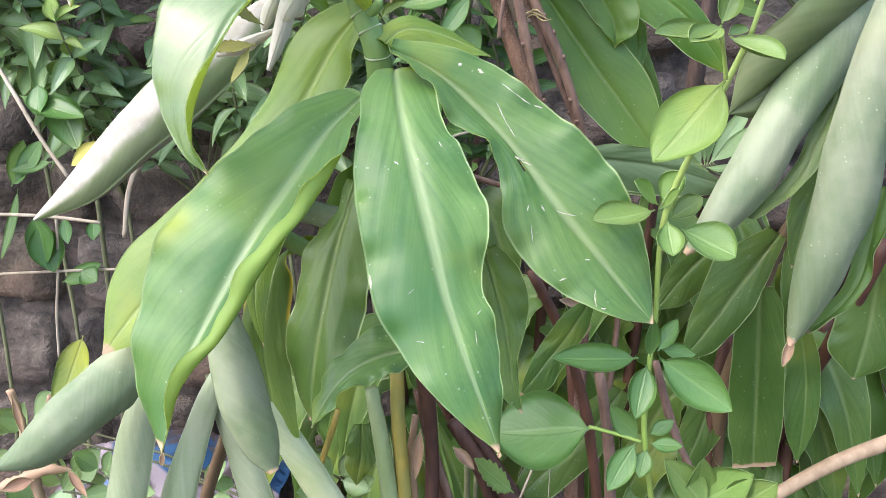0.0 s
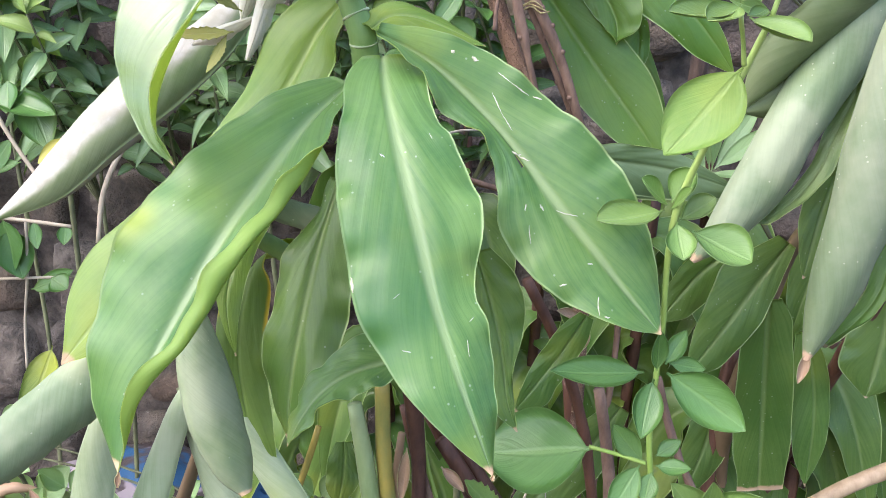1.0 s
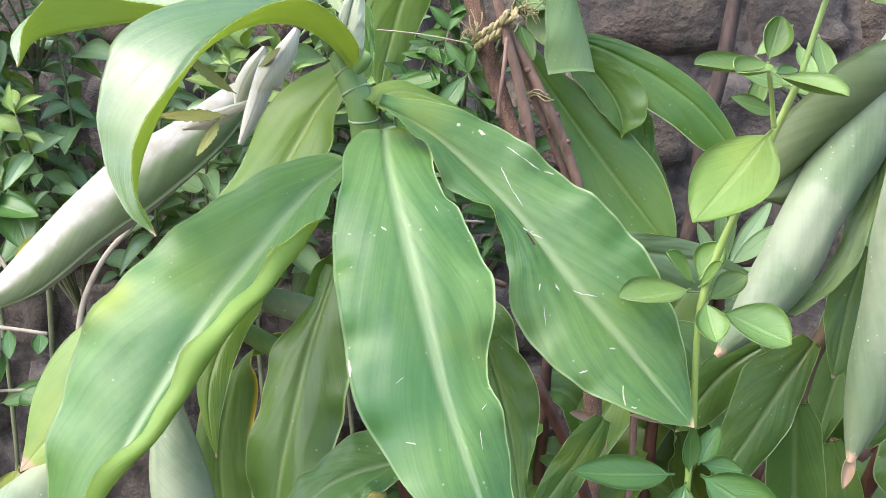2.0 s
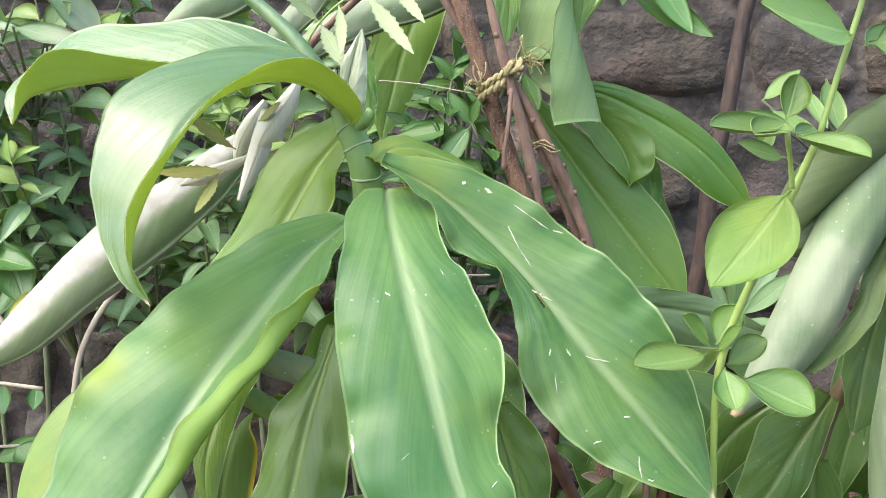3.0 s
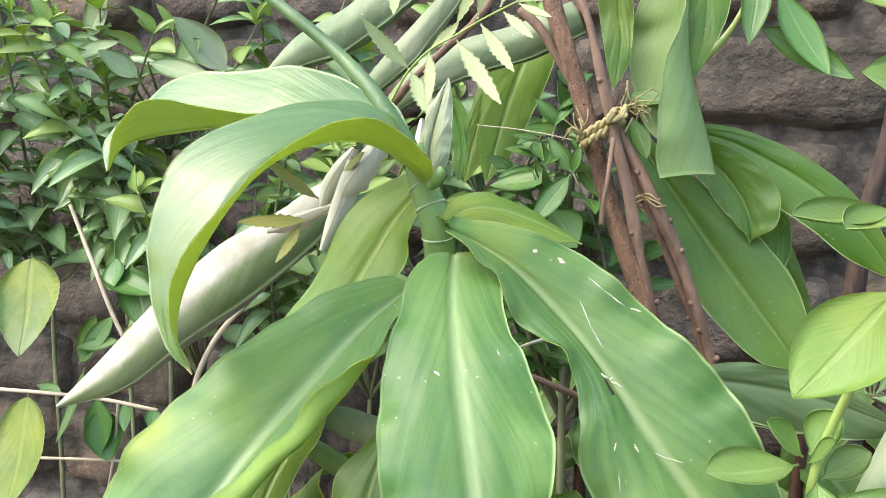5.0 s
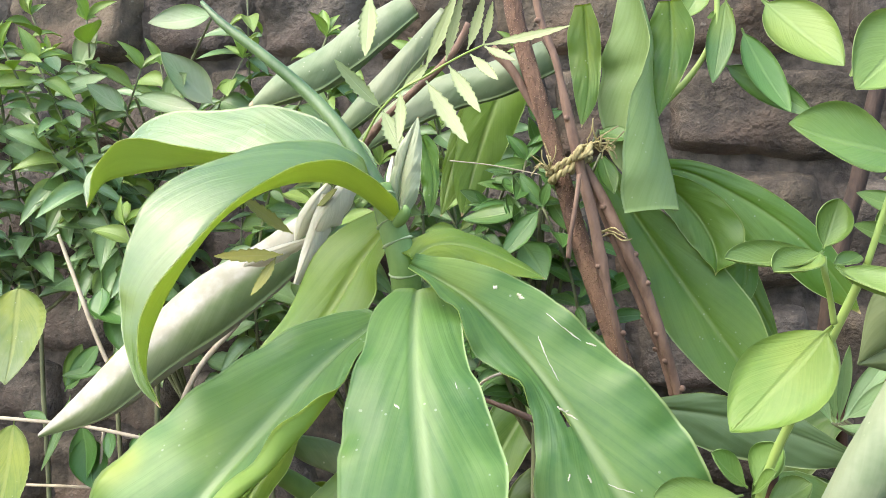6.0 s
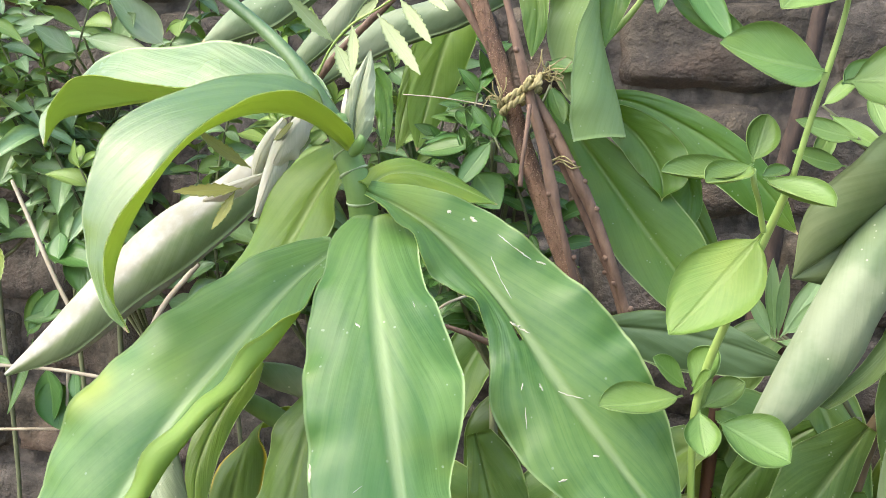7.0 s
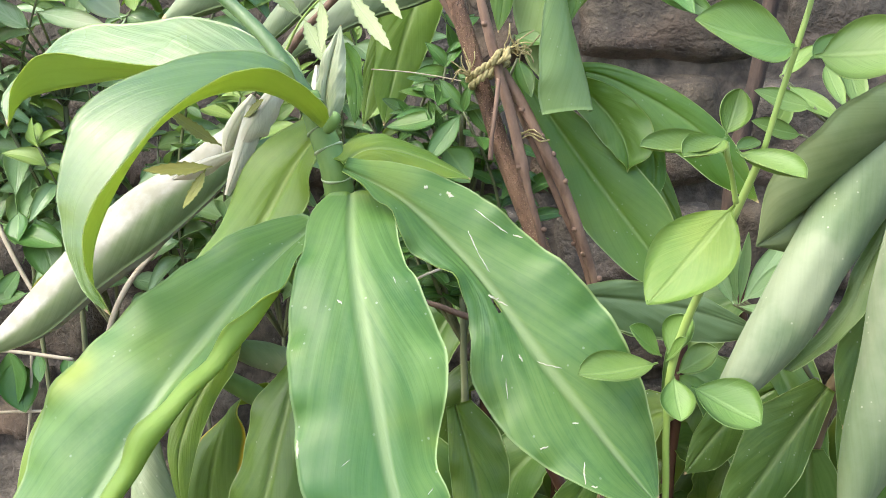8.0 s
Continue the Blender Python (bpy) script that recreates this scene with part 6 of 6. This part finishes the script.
for rows in ([(-0.4915, 1, 0.9604, 0.0021), (-0.4522, 0.98, 0.9027, 0.0024), (-0.4204, 0.97, 0.8463, 0.0024), (-0.3923, 0.96, 0.8085, 0.0024)], [(-0.5412, 0.92, 0.7747, 0.002), (-0.4706, 0.92, 0.7751, 0.002), (-0.4086, 0.93, 0.7705, 0.002), (-0.353, 0.94, 0.7608, 0.002)], [(-0.5225, 0.98, 0.6851, 0.0017), (-0.4082, 0.98, 0.6915, 0.0017), (-0.3563, 0.98, 0.6937, 0.0017)], [(-0.4221, 0.98, 0.7548, 0.0017), (-0.4265, 0.98, 0.7058, 0.0017), (-0.4384, 0.98, 0.6307, 0.0017), (-0.4423, 0.98, 0.5803, 0.0017)], [(-0.2786, 1, 0.8733, 0.0032), (-0.323, 1, 0.8216, 0.0032), (-0.3398, 1, 0.7883, 0.0033), (-0.3535, 1, 0.7269, 0.0027)]):
    tube("twig", rows, STRAW, climber, sides=8)
ll = [(-0.486, 0.93, 0.914, -0.475, 0.9, 0.815, 0.0359), (-0.519, 0.92, 0.881, -0.529, 0.9, 0.828, 0.0164), (-0.484, 0.92, 0.776, -0.485, 0.89, 0.66, 0.0361), (-0.408, 0.96, 0.825, -0.451, 0.95, 0.815, 0.0091), (-0.42, 0.97, 0.849, -0.448, 0.95, 0.807, 0.0114), (-0.462, 0.98, 0.789, -0.48, 0.96, 0.709, 0.0076), (-0.443, 0.98, 0.748, -0.43, 0.97, 0.692, 0.0199), (-0.468, 0.95, 0.768, -0.496, 0.95, 0.775, 0.0069), (-0.408, 0.97, 0.759, -0.402, 0.96, 0.73, 0.008), (-0.374, 0.97, 0.756, -0.372, 0.96, 0.735, 0.008), (-0.396, 0.97, 0.695, -0.375, 0.96, 0.685, 0.0127), (-0.439, 0.97, 0.897, -0.358, 0.94, 0.875, 0.0145), (-0.401, 0.97, 0.904, -0.372, 0.95, 0.84, 0.0202), (-0.417, 0.97, 0.909, -0.411, 0.95, 0.877, 0.0135)]
placed_leaves(ll[:3], YELLOWED, climber, teeth=18, fold=0.12, wide=0.38, face=(0, -1, 0.2), label="yellowing serrated leaf")
placed_leaves(ll[3:], VINE, climber)
placed_leaves([(-0.325, 0.98, 0.671, -0.365, 0.97, 0.638, 0.0106), (-0.426, 0.98, 0.677, -0.371, 0.97, 0.701, 0.0119), (-0.448, 0.98, 0.759, -0.434, 0.97, 0.701, 0.0196), (-0.469, 0.98, 0.792, -0.44, 0.97, 0.846, 0.0153), (-0.373, 0.97, 0.84, -0.378, 0.96, 0.816, 0.0088)], VINE, climber)
weed = empty("weed", (0.2, 0.57, GROUND), "low weed with bright lobed leaves", "weed")
ww = [(0.092, 0.62, 0.634, 0.061, 0.6, 0.673, 0.0094), (0.222, 0.58, 0.652, 0.25, 0.56, 0.692, 0.0166), (0.225, 0.57, 0.656, 0.194, 0.57, 0.696, 0.0134), (0.241, 0.57, 0.652, 0.262, 0.55, 0.692, 0.0155), (0.22, 0.58, 0.647, 0.221, 0.57, 0.696, 0.0127)]
placed_leaves(ww[:1], VINE_TIP, weed, teeth=7)
placed_leaves(ww[1:], VINE_TIP, weed, wide=0.4, fold=0.25)


def stalked(name, rows, mat, foot, label, category, **k):
    """Leaves that stand on thin stalks out of one foot on the ground."""
    thing = empty(name, (foot[0], foot[1], GROUND), label, category)
    fork = max(GROUND + 0.03, min(r[2] for r in rows) - 0.07)
    tube("stem", [(foot[0], foot[1], GROUND - 0.01, 0.004), (foot[0] + 0.004, foot[1], (GROUND + fork) / 2, 0.0034), (foot[0], foot[1], fork, 0.003)], SHRUB_STEM, thing, sides=7, n=10)
    for x, y, z, *_ in rows:
        tube("stalk", [(foot[0], foot[1], fork - 0.005, 0.002), ((foot[0] * 0.5 + x * 0.5), foot[1] * 0.5 + y * 0.5, fork * 0.35 + z * 0.65, 0.0016), (x, y, z, 0.0012)], SHRUB_STEM, thing, sides=6, n=10)
    placed_leaves(rows, mat, thing, **k)
    return thing


stalked("rosette_plant", [(0.283, 0.87, 0.841, 0.274, 0.86, 0.908, 0.0062), (0.285, 0.87, 0.841, 0.288, 0.85, 0.905, 0.0053), (0.287, 0.87, 0.842, 0.32, 0.87, 0.903, 0.008), (0.289, 0.87, 0.844, 0.327, 0.85, 0.882, 0.0087), (0.285, 0.87, 0.839, 0.31, 0.84, 0.843, 0.0057), (0.28, 0.87, 0.841, 0.262, 0.88, 0.88, 0.0059)], SHRUB, (0.36, 0.90), "strap-leaved green plant in the shade of the wall", "plant", wide=0.5)
stalked("shrub", [(0.339, 0.98, 1.036, 0.367, 0.96, 1.064, 0.0104), (0.344, 0.97, 1.027, 0.381, 0.94, 0.994, 0.0133), (0.362, 0.95, 1.006, 0.307, 0.94, 1.019, 0.0112), (0.395, 0.97, 1.055, 0.402, 0.95, 1.003, 0.0133), (0.376, 0.97, 1.047, 0.38, 0.93, 1.006, 0.0081), (0.359, 0.97, 0.981, 0.308, 0.95, 0.994, 0.0114), (0.353, 0.99, 1.018, 0.331, 0.96, 0.981, 0.0095)], VINE_TIP, (0.45, 1.0), "green shrub leaves before the stone wall", "shrub")
stalked("shrub", [(0.044, 0.8, 1.001, -0.003, 0.8, 0.991, 0.0103), (0.056, 0.79, 1.001, 0.029, 0.78, 0.967, 0.0084), (0.042, 0.8, 0.977, 0.064, 0.79, 0.951, 0.0144), (0.025, 0.83, 1.028, 0.044, 0.8, 1.009, 0.0096), (0.041, 0.83, 1.019, 0.004, 0.82, 1.021, 0.0071), (0.045, 0.83, 1.037, 0.017, 0.82, 1.034, 0.0071), (0.052, 0.83, 1.046, 0.042, 0.82, 1.071, 0.0053), (0.058, 0.81, 1.014, 0.079, 0.8, 0.984, 0.0068), (0.095, 0.83, 1.063, 0.119, 0.82, 1.055, 0.0104), (0.098, 0.82, 1.044, 0.109, 0.81, 1.014, 0.0077), (0.033, 0.84, 0.961, 0.066, 0.83, 0.973, 0.0099), (0.013, 0.85, 1.002, -0.013, 0.84, 1.015, 0.0083)], VINE, (0.05, 0.86), "small-leaved green shrub beside the tied stake", "shrub")
weeds = [(-0.465, 1, 0.398, -0.495, 0.98, 0.435, 0.0188), (-0.458, 1, 0.398, -0.406, 0.98, 0.452, 0.0202), (-0.466, 1, 0.39, -0.471, 0.97, 0.359, 0.0218), (-0.514, 1, 0.372, -0.535, 0.98, 0.409, 0.019), (-0.417, 1.02, 0.37, -0.361, 1, 0.4, 0.0192), (-0.432, 1.02, 0.378, -0.441, 1, 0.415, 0.0162), (-0.12, 1, 0.38, -0.093, 0.98, 0.426, 0.0186), (-0.141, 1, 0.388, -0.153, 0.98, 0.376, 0.0173), (-0.534, 1.02, 0.46, -0.555, 1, 0.494, 0.0189), (-0.509, 1.02, 0.477, -0.47, 1, 0.527, 0.0158), (0.497, 1, 0.541, 0.524, 0.98, 0.529, 0.0162), (0.511, 1, 0.533, 0.486, 0.98, 0.513, 0.0149), (0.542, 1, 0.504, 0.546, 0.98, 0.544, 0.0163), (0.387, 0.9, 0.455, 0.35, 0.89, 0.482, 0.0164), (0.45, 0.95, 0.439, 0.456, 0.94, 0.476, 0.0173)]
stalked("weed", weeds[:7], SHRUB, (-0.5, 1.02), "low green weed on the soil", "weed")
stalked("weed", weeds[7:10], SHRUB, (-0.15, 1.02), "low green weed on the soil", "weed")
stalked("weed", weeds[10:], SHRUB, (0.45, 1.0), "low green weed on the soil", "weed")
placed_leaves([(0.29, 0.622, 0.766, 0.286, 0.62, 0.742, 0.0037), (-0.12, 0.476, 0.749, -0.121, 0.474, 0.741, 0.0016), (0.076, 0.473, 0.754, 0.076, 0.472, 0.751, 0.0013), (0.159, 0.72, 0.741, 0.136, 0.7, 0.725, 0.0076), (0.151, 0.72, 0.749, 0.131, 0.71, 0.76, 0.0047), (0.015, 0.7, 0.644, 0.011, 0.69, 0.6, 0.0050), (0.042, 0.72, 0.616, 0.062, 0.71, 0.600, 0.0050), (0.181, 0.6, 0.789, 0.151, 0.6, 0.794, 0.0027), (-0.37, 0.75, 0.645, -0.36, 0.74, 0.607, 0.0032), (-0.344, 0.72, 0.575, -0.369, 0.71, 0.57, 0.0062), (-0.322, 0.74, 0.575, -0.301, 0.73, 0.551, 0.0043)], DRY, low_clump, fold=0.9, droop=0.3, name="dry_leaf", label="shrivelled tan dry leaf")

stalked("shrub", [(-0.308, 1.0, 1.102, -0.355, 0.97, 1.151, 0.0215), (-0.463, 0.99, 1.137, -0.431, 0.98, 1.184, 0.0165), (-0.31, 1.0, 1.196, -0.373, 0.98, 1.182, 0.018), (-0.491, 0.98, 1.112, -0.414, 0.97, 1.127, 0.0135), (-0.398, 0.98, 1.093, -0.43, 0.96, 1.12, 0.0135), (-0.388, 0.98, 1.11, -0.309, 0.97, 1.093, 0.012), (-0.366, 1.0, 1.103, -0.33, 0.98, 1.134, 0.016)], MOSAIC, (-0.42, 1.08), "shrub with pale mottled veined leaves", "shrub", wide=0.42, fold=0.3, face=(0.1, -0.8, 0.6))
rolled("dry_leaf", [(-0.0622, 0.725, 1.0263, 0.0033), (-0.0696, 0.72, 1.0113, 0.0082), (-0.0777, 0.715, 0.9977, 0.0097), (-0.0841, 0.71, 0.9872, 0.0064), (-0.0874, 0.71, 0.981, 0.0016)], [CRISP, CRISP], back_clump, "bleached crumpled dry leaf", seed=95, open_way=(-0.3, 0.8, -0.5), turn=230, flare=0.6, flat=0.8, na=26, nc=26)
rolled("dry_leaf", [(-0.0871, 0.735, 1.0151, 0.0025), (-0.0959, 0.73, 0.9998, 0.0067), (-0.1025, 0.725, 0.9859, 0.0062), (-0.1049, 0.72, 0.9752, 0.0012)], [CRISP, CRISP], back_clump, "bleached crumpled dry leaf", seed=96, open_way=(-0.3, 0.8, -0.5), turn=230, flare=0.6, flat=0.8, na=26, nc=26)
rolled("dry_leaf", [(-0.0365, 0.72, 1.0342, 0.0016), (-0.0368, 0.715, 1.0187, 0.0037), (-0.0338, 0.71, 1.0041, 0.0036), (-0.0307, 0.71, 0.9977, 0.0008)], [CRISP, CRISP], back_clump, "bleached crumpled dry leaf", seed=97, open_way=(-0.3, 0.8, -0.5), turn=230, flare=0.6, flat=0.8, na=26, nc=26)
rolled("dry_leaf", [(-0.0944, 0.72, 0.9769, 0.0016), (-0.1133, 0.72, 0.9688, 0.0049), (-0.1302, 0.715, 0.9621, 0.0045), (-0.1408, 0.715, 0.9576, 0.0008)], [CRISP, CRISP], back_clump, "bleached crumpled dry leaf", seed=98, open_way=(-0.3, 0.8, -0.5), turn=230, flare=0.6, flat=0.8, na=26, nc=26)
rolled("dry_leaf", [(-0.0831, 0.72, 1.0073, 0.004), (-0.0861, 0.715, 0.988, 0.0075), (-0.0925, 0.71, 0.966, 0.006), (-0.099, 0.705, 0.947, 0.0015)], [CRISP, CRISP], back_clump, "bleached crumpled dry leaf", seed=99, open_way=(-0.3, 0.8, -0.5), turn=230, flare=0.6, flat=0.8, na=26, nc=26)
placed_leaves([(-0.281, 0.82, 0.871, -0.308, 0.8, 0.852, 0.0125)], YELLOW_LEAF, climber, label="bright yellow leaf", fold=0.3)
placed_leaves([(-0.404, 0.97, 0.614, -0.436, 0.94, 0.519, 0.0195)], YELLOWED, climber, teeth=14, fold=0.2, wide=0.38, face=(0, -1, 0.2), label="yellowing serrated leaf")
tube("dry_stem", [(-0.4493, 0.88, 0.5863, 0.0037), (-0.4437, 0.88, 0.5518, 0.0043), (-0.4359, 0.87, 0.5224, 0.0037), (-0.4362, 0.87, 0.494, 0.0031)], DRY, low_clump, "shrivelled tan dry stem", sides=9, rough=0.5)
tube("dry_stem", [(-0.4302, 0.88, 0.5168, 0.0043), (-0.437, 0.88, 0.488, 0.0056), (-0.4345, 0.88, 0.4365, 0.0056)], DRY, low_clump, "shrivelled tan dry stem", sides=9, rough=0.5)
tube("dry_stem", [(-0.4878, 0.87, 0.4626, 0.0055), (-0.4459, 0.87, 0.4809, 0.0067), (-0.4117, 0.87, 0.4945, 0.0055), (-0.3886, 0.88, 0.4845, 0.0025)], DRY, low_clump, "shrivelled tan dry stem", sides=9, rough=0.5)
tube("dry_stem", [(-0.4432, 0.95, 0.5446, 0.0034), (-0.4519, 0.95, 0.5221, 0.0027), (-0.4525, 0.95, 0.488, 0.0027)], DRY, low_clump, "shrivelled tan dry stem", sides=9, rough=0.5)

stalked("weed", [(-0.362, 0.88, 0.489, -0.38, 0.86, 0.52, 0.011), (-0.359, 0.88, 0.486, -0.312, 0.86, 0.513, 0.012), (-0.357, 0.88, 0.479, -0.337, 0.86, 0.526, 0.01), (-0.349, 0.88, 0.461, -0.378, 0.86, 0.465, 0.012), (-0.339, 0.88, 0.464, -0.293, 0.86, 0.47, 0.012), (-0.387, 0.88, 0.474, -0.377, 0.86, 0.518, 0.009), (-0.408, 0.88, 0.459, -0.377, 0.86, 0.503, 0.01)], SHRUB, (-0.33, 0.93), "low green weed on the soil", "weed", fold=0.3)
stalked("weed", [(-0.484, 0.95, 0.499, -0.502, 0.93, 0.522, 0.01), (-0.478, 0.95, 0.495, -0.434, 0.93, 0.525, 0.01), (-0.48, 0.95, 0.503, -0.466, 0.93, 0.547, 0.009), (-0.503, 0.95, 0.468, -0.522, 0.93, 0.467, 0.009), (-0.467, 0.95, 0.476, -0.428, 0.93, 0.477, 0.009)], SHRUB, (-0.45, 0.98), "low green weed on the soil", "weed", fold=0.3)
stalked("weed", [(-0.243, 0.86, 0.489, -0.248, 0.84, 0.531, 0.01), (-0.237, 0.86, 0.486, -0.202, 0.84, 0.523, 0.011), (-0.202, 0.86, 0.483, -0.223, 0.84, 0.501, 0.009), (-0.196, 0.86, 0.487, -0.172, 0.84, 0.529, 0.01), (-0.2, 0.86, 0.476, -0.163, 0.84, 0.49, 0.01), (-0.229, 0.86, 0.468, -0.198, 0.84, 0.477, 0.008)], SHRUB, (-0.19, 0.9), "low green weed on the soil", "weed", fold=0.3)
stalked("weed", [(-0.081, 0.8, 0.536, -0.098, 0.78, 0.569, 0.01), (-0.075, 0.8, 0.535, -0.053, 0.78, 0.572, 0.01), (-0.073, 0.8, 0.53, -0.04, 0.78, 0.534, 0.011), (-0.093, 0.8, 0.517, -0.115, 0.78, 0.529, 0.009), (-0.065, 0.8, 0.514, -0.036, 0.78, 0.543, 0.01)], SHRUB, (-0.06, 0.86), "low green weed on the soil", "weed", fold=0.3)

def build_bag(name, at, size, label, blue):
    m = Nodes(name + "_plastic")
    col = m.mix(m.ramp(m.noise(9.0, 2.0), 0.5, 0.54), (0.30, 0.26, 0.27), (0.03, 0.10, 0.20) if blue else (0.34, 0.33, 0.34))
    col = m.mix(m.ramp(m.noise(15.0, 3.0), 0.47, 0.54), col, (0.07, 0.055, 0.05))
    m.link(col, m.bsdf.inputs["Base Color"])
    m.bsdf.inputs["Roughness"].default_value = 0.4
    m.bump(m.noise(40.0, 4.0), 0.5, 0.004)
    n, grid = 22, []
    for i in range(n):
        line = []
        for j in range(n):
            x, y = (j / (n - 1) - 0.5) * size, (i / (n - 1) - 0.5) * size * 0.8
            h = 0.05 * size / 0.2 * max(0.0, 1 - (2 * x / size) ** 2) * max(0.0, 1 - (2.5 * y / size) ** 2) + 0.016 * noise.noise(Vector((x * 18, y * 18, size))) + 0.01 * noise.noise(Vector((x * 50, y * 50, 2)))
            line.append(Vector(at) + Vector((x, y, max(h, -0.004))))
        grid.append(line)
    nrm = [[Vector(v) if v[2] > 0 else -Vector(v) for v in row] for row in surface_normals(grid)]
    uv = [[(0.0, 0.0)] * n] * n
    return tagged(sheet(name, grid, nrm, uv, [m.mat, m.mat], None, "", 0.001), label, "bag")


build_bag("plastic_bag", (-0.40, 1.16, GROUND + 0.03), 0.34, "crumpled blue and white plastic bag on the soil", True)
build_bag("paper_scrap", (-0.09, 1.15, GROUND + 0.03), 0.22, "crumpled white plastic scrap on the soil", False)

# ---- canes on the soil ----
for rows in ([(0.3181, 0.74, 0.5421, 0.0058), (0.3553, 0.75, 0.5633, 0.0063), (0.398, 0.76, 0.583, 0.0067), (0.4515, 0.77, 0.6007, 0.0072), (0.5155, 0.78, 0.6198, 0.0072)], [(0.5032, 1.05, 0.3516, 0.009), (0.555, 1.06, 0.3805, 0.009), (0.6068, 1.07, 0.4092, 0.009), (0.7008, 1.08, 0.447, 0.0089)]):
    rows = [(rows[0][0] - 0.12, rows[0][1] - 0.1, GROUND + 0.012, rows[0][3])] + rows
    tagged(tube("bamboo_cane", rows, BAMBOO, None, rings=(0.2, 0.6), n=50), "dry tan bamboo cane lying over the soil", "cane", "fallen canes")
for rows in ([(0.1651, 0.7, 0.6988, 0.0042), (0.1747, 0.7, 0.6462, 0.0048), (0.1811, 0.7, 0.5688, 0.005)], [(0.2246, 0.76, 0.6827, 0.0031), (0.2447, 0.76, 0.6146, 0.0031), (0.2696, 0.76, 0.5614, 0.0032), (0.2813, 0.77, 0.5118, 0.0033)]):
    tagged(tube("dry_stalk", down_to_ground(rows), BRANCH, None, rough=0.2, n=30), "dry grey-brown upright stalk", "stalk", "dry stalks")


# ---- leafy shrubs behind ----
def leaf_set(count, length, half, mat, seed):
    out = []
    for k in range(count):
        rng = random.Random(seed + k)
        g, nn, uv = small_leaf_grid(length * rng.uniform(0.75, 1.2), half * rng.uniform(0.8, 1.2), rng.uniform(0.1, 0.8), rng.uniform(0.1, 0.7), na=9, nc=5, seed=seed + k)
        ob = sheet("leaf", g, nn, uv, [mat, mat], None, "", 0.0004)
        out.append(ob.data)
        bpy.data.objects.remove(ob)
    return out


def shrub(name, label, at, stems, leaves, step, seed, whorl=2, tips=None, fork=None):
    """Thin stems with whorls of leaves. stems: foot, top and the height share at which leaves begin."""
    rng = random.Random(seed)
    thing = empty(name, at, label, "shrub")
    if fork:
        x, y, z = fork
        tube("stem", [(x, y, GROUND - 0.02, 0.0034), (x + 0.014, y, (z + GROUND) / 2, 0.0029), (x, y, z, 0.0026), (x, y, z + 0.02, 0.0024)], SHRUB_STEM, thing, sides=8, n=16, rough=0.15)
    for foot, top, bare in stems:
        a, b = Vector(fork or foot), Vector(top)
        if fork:
            bare = 0.25
        bend = Vector((rng.uniform(-0.05, 0.05), rng.uniform(-0.03, 0.03), 0))
        rows = [(*(a.lerp(b, q) + bend * math.sin(3.14 * q)), 0.0026 * (1 - 0.6 * q)) for q in (0, 0.25, 0.5, 0.75, 1)]
        tube("stem", rows, SHRUB_STEM, thing, sides=6, n=16)
        n = max(2, int((b - a).length * (1 - bare) / step))
        az0 = rng.uniform(0, 6.28)
        for i in range(n + 1):
            q = bare + (1 - bare) * i / n
            p = a.lerp(b, q) + bend * math.sin(3.14 * q)
            cnt = whorl + (2 if i == n else 0)
            for k in range(cnt):
                azi = az0 + i * 1.571 + k * 6.283 / cnt + rng.uniform(-0.3, 0.3)
                el = radians(rng.uniform(-25, 40) if i < n else rng.uniform(25, 70))
                way = Vector((math.cos(azi) * math.cos(el), math.sin(azi) * math.cos(el), math.sin(el)))
                if p.y + way.y * 0.06 > WALL_Y - 0.03:
                    continue
                up = Vector((rng.uniform(-0.6, 0.6), -0.75, rng.uniform(0.6, 1.2)))
                zv = (up - way * up.dot(way)).normalized()
                rot = Matrix((way.cross(zv), way, zv)).transposed().to_4x4()
                s = rng.uniform(0.45, 1.1) * (0.65 if i == n else 1.0)
                ob = new("leaf", rng.choice(tips if i >= n - 1 and tips else leaves))
                ob.parent = thing
                ob.matrix_basis = Matrix.Translation(p - thing.location) @ rot @ Matrix.Diagonal((s, s, s, 1))
    return thing


rng = random.Random(11)
SHRUB_LEAVES = leaf_set(7, 0.052, 0.0145, SHRUB, 100) + leaf_set(4, 0.040, 0.0105, SHRUB, 120)
TIP_LEAVES = leaf_set(4, 0.044, 0.0120, SHRUB_TIP, 150)
SMALL_LEAVES = leaf_set(6, 0.038, 0.0085, VINE, 200)
for g in range(8):
    x0 = -0.82 + 0.105 * g
    stems = []
    for k in range(6):
        fx, fy = x0 + rng.uniform(-0.02, 0.02), rng.uniform(1.04, 1.15)
        stems.append(((fx, fy, GROUND - 0.01), (fx + rng.uniform(-0.12, 0.12), fy + rng.uniform(-0.17, 0.02), rng.uniform(0.97, 1.27 if g < 7 else 1.18)), 0.7))
    shrub("shrub", "leafy green shrub growing against the stone wall", (x0, 1.1, GROUND), stems, SHRUB_LEAVES, 0.0235, 300 + g, whorl=3, tips=TIP_LEAVES, fork=(x0, 1.13, 0.85 if g < 4 else 0.74))
stems = []
for k, (x, y, z) in enumerate([(0.0418, 0.82, 1.0385), (0.0572, 0.8, 1.0031), (0.038, 0.8, 0.9903), (0.0647, 0.81, 1.0162), (0.0515, 0.83, 1.0677), (0.0093, 0.83, 1.0014), (0.0771, 0.82, 0.997)]):
    stems.append(((0.06 + 0.01 * (k % 4), 0.88, GROUND - 0.01), (x, y, z), 0.86))
shrub("shrub", "small-leaved green shrub behind the tied stake", (0.06, 0.88, GROUND), stems, SMALL_LEAVES, 0.020, 400, whorl=3, fork=(0.05, 0.88, 0.80))

build_stones()
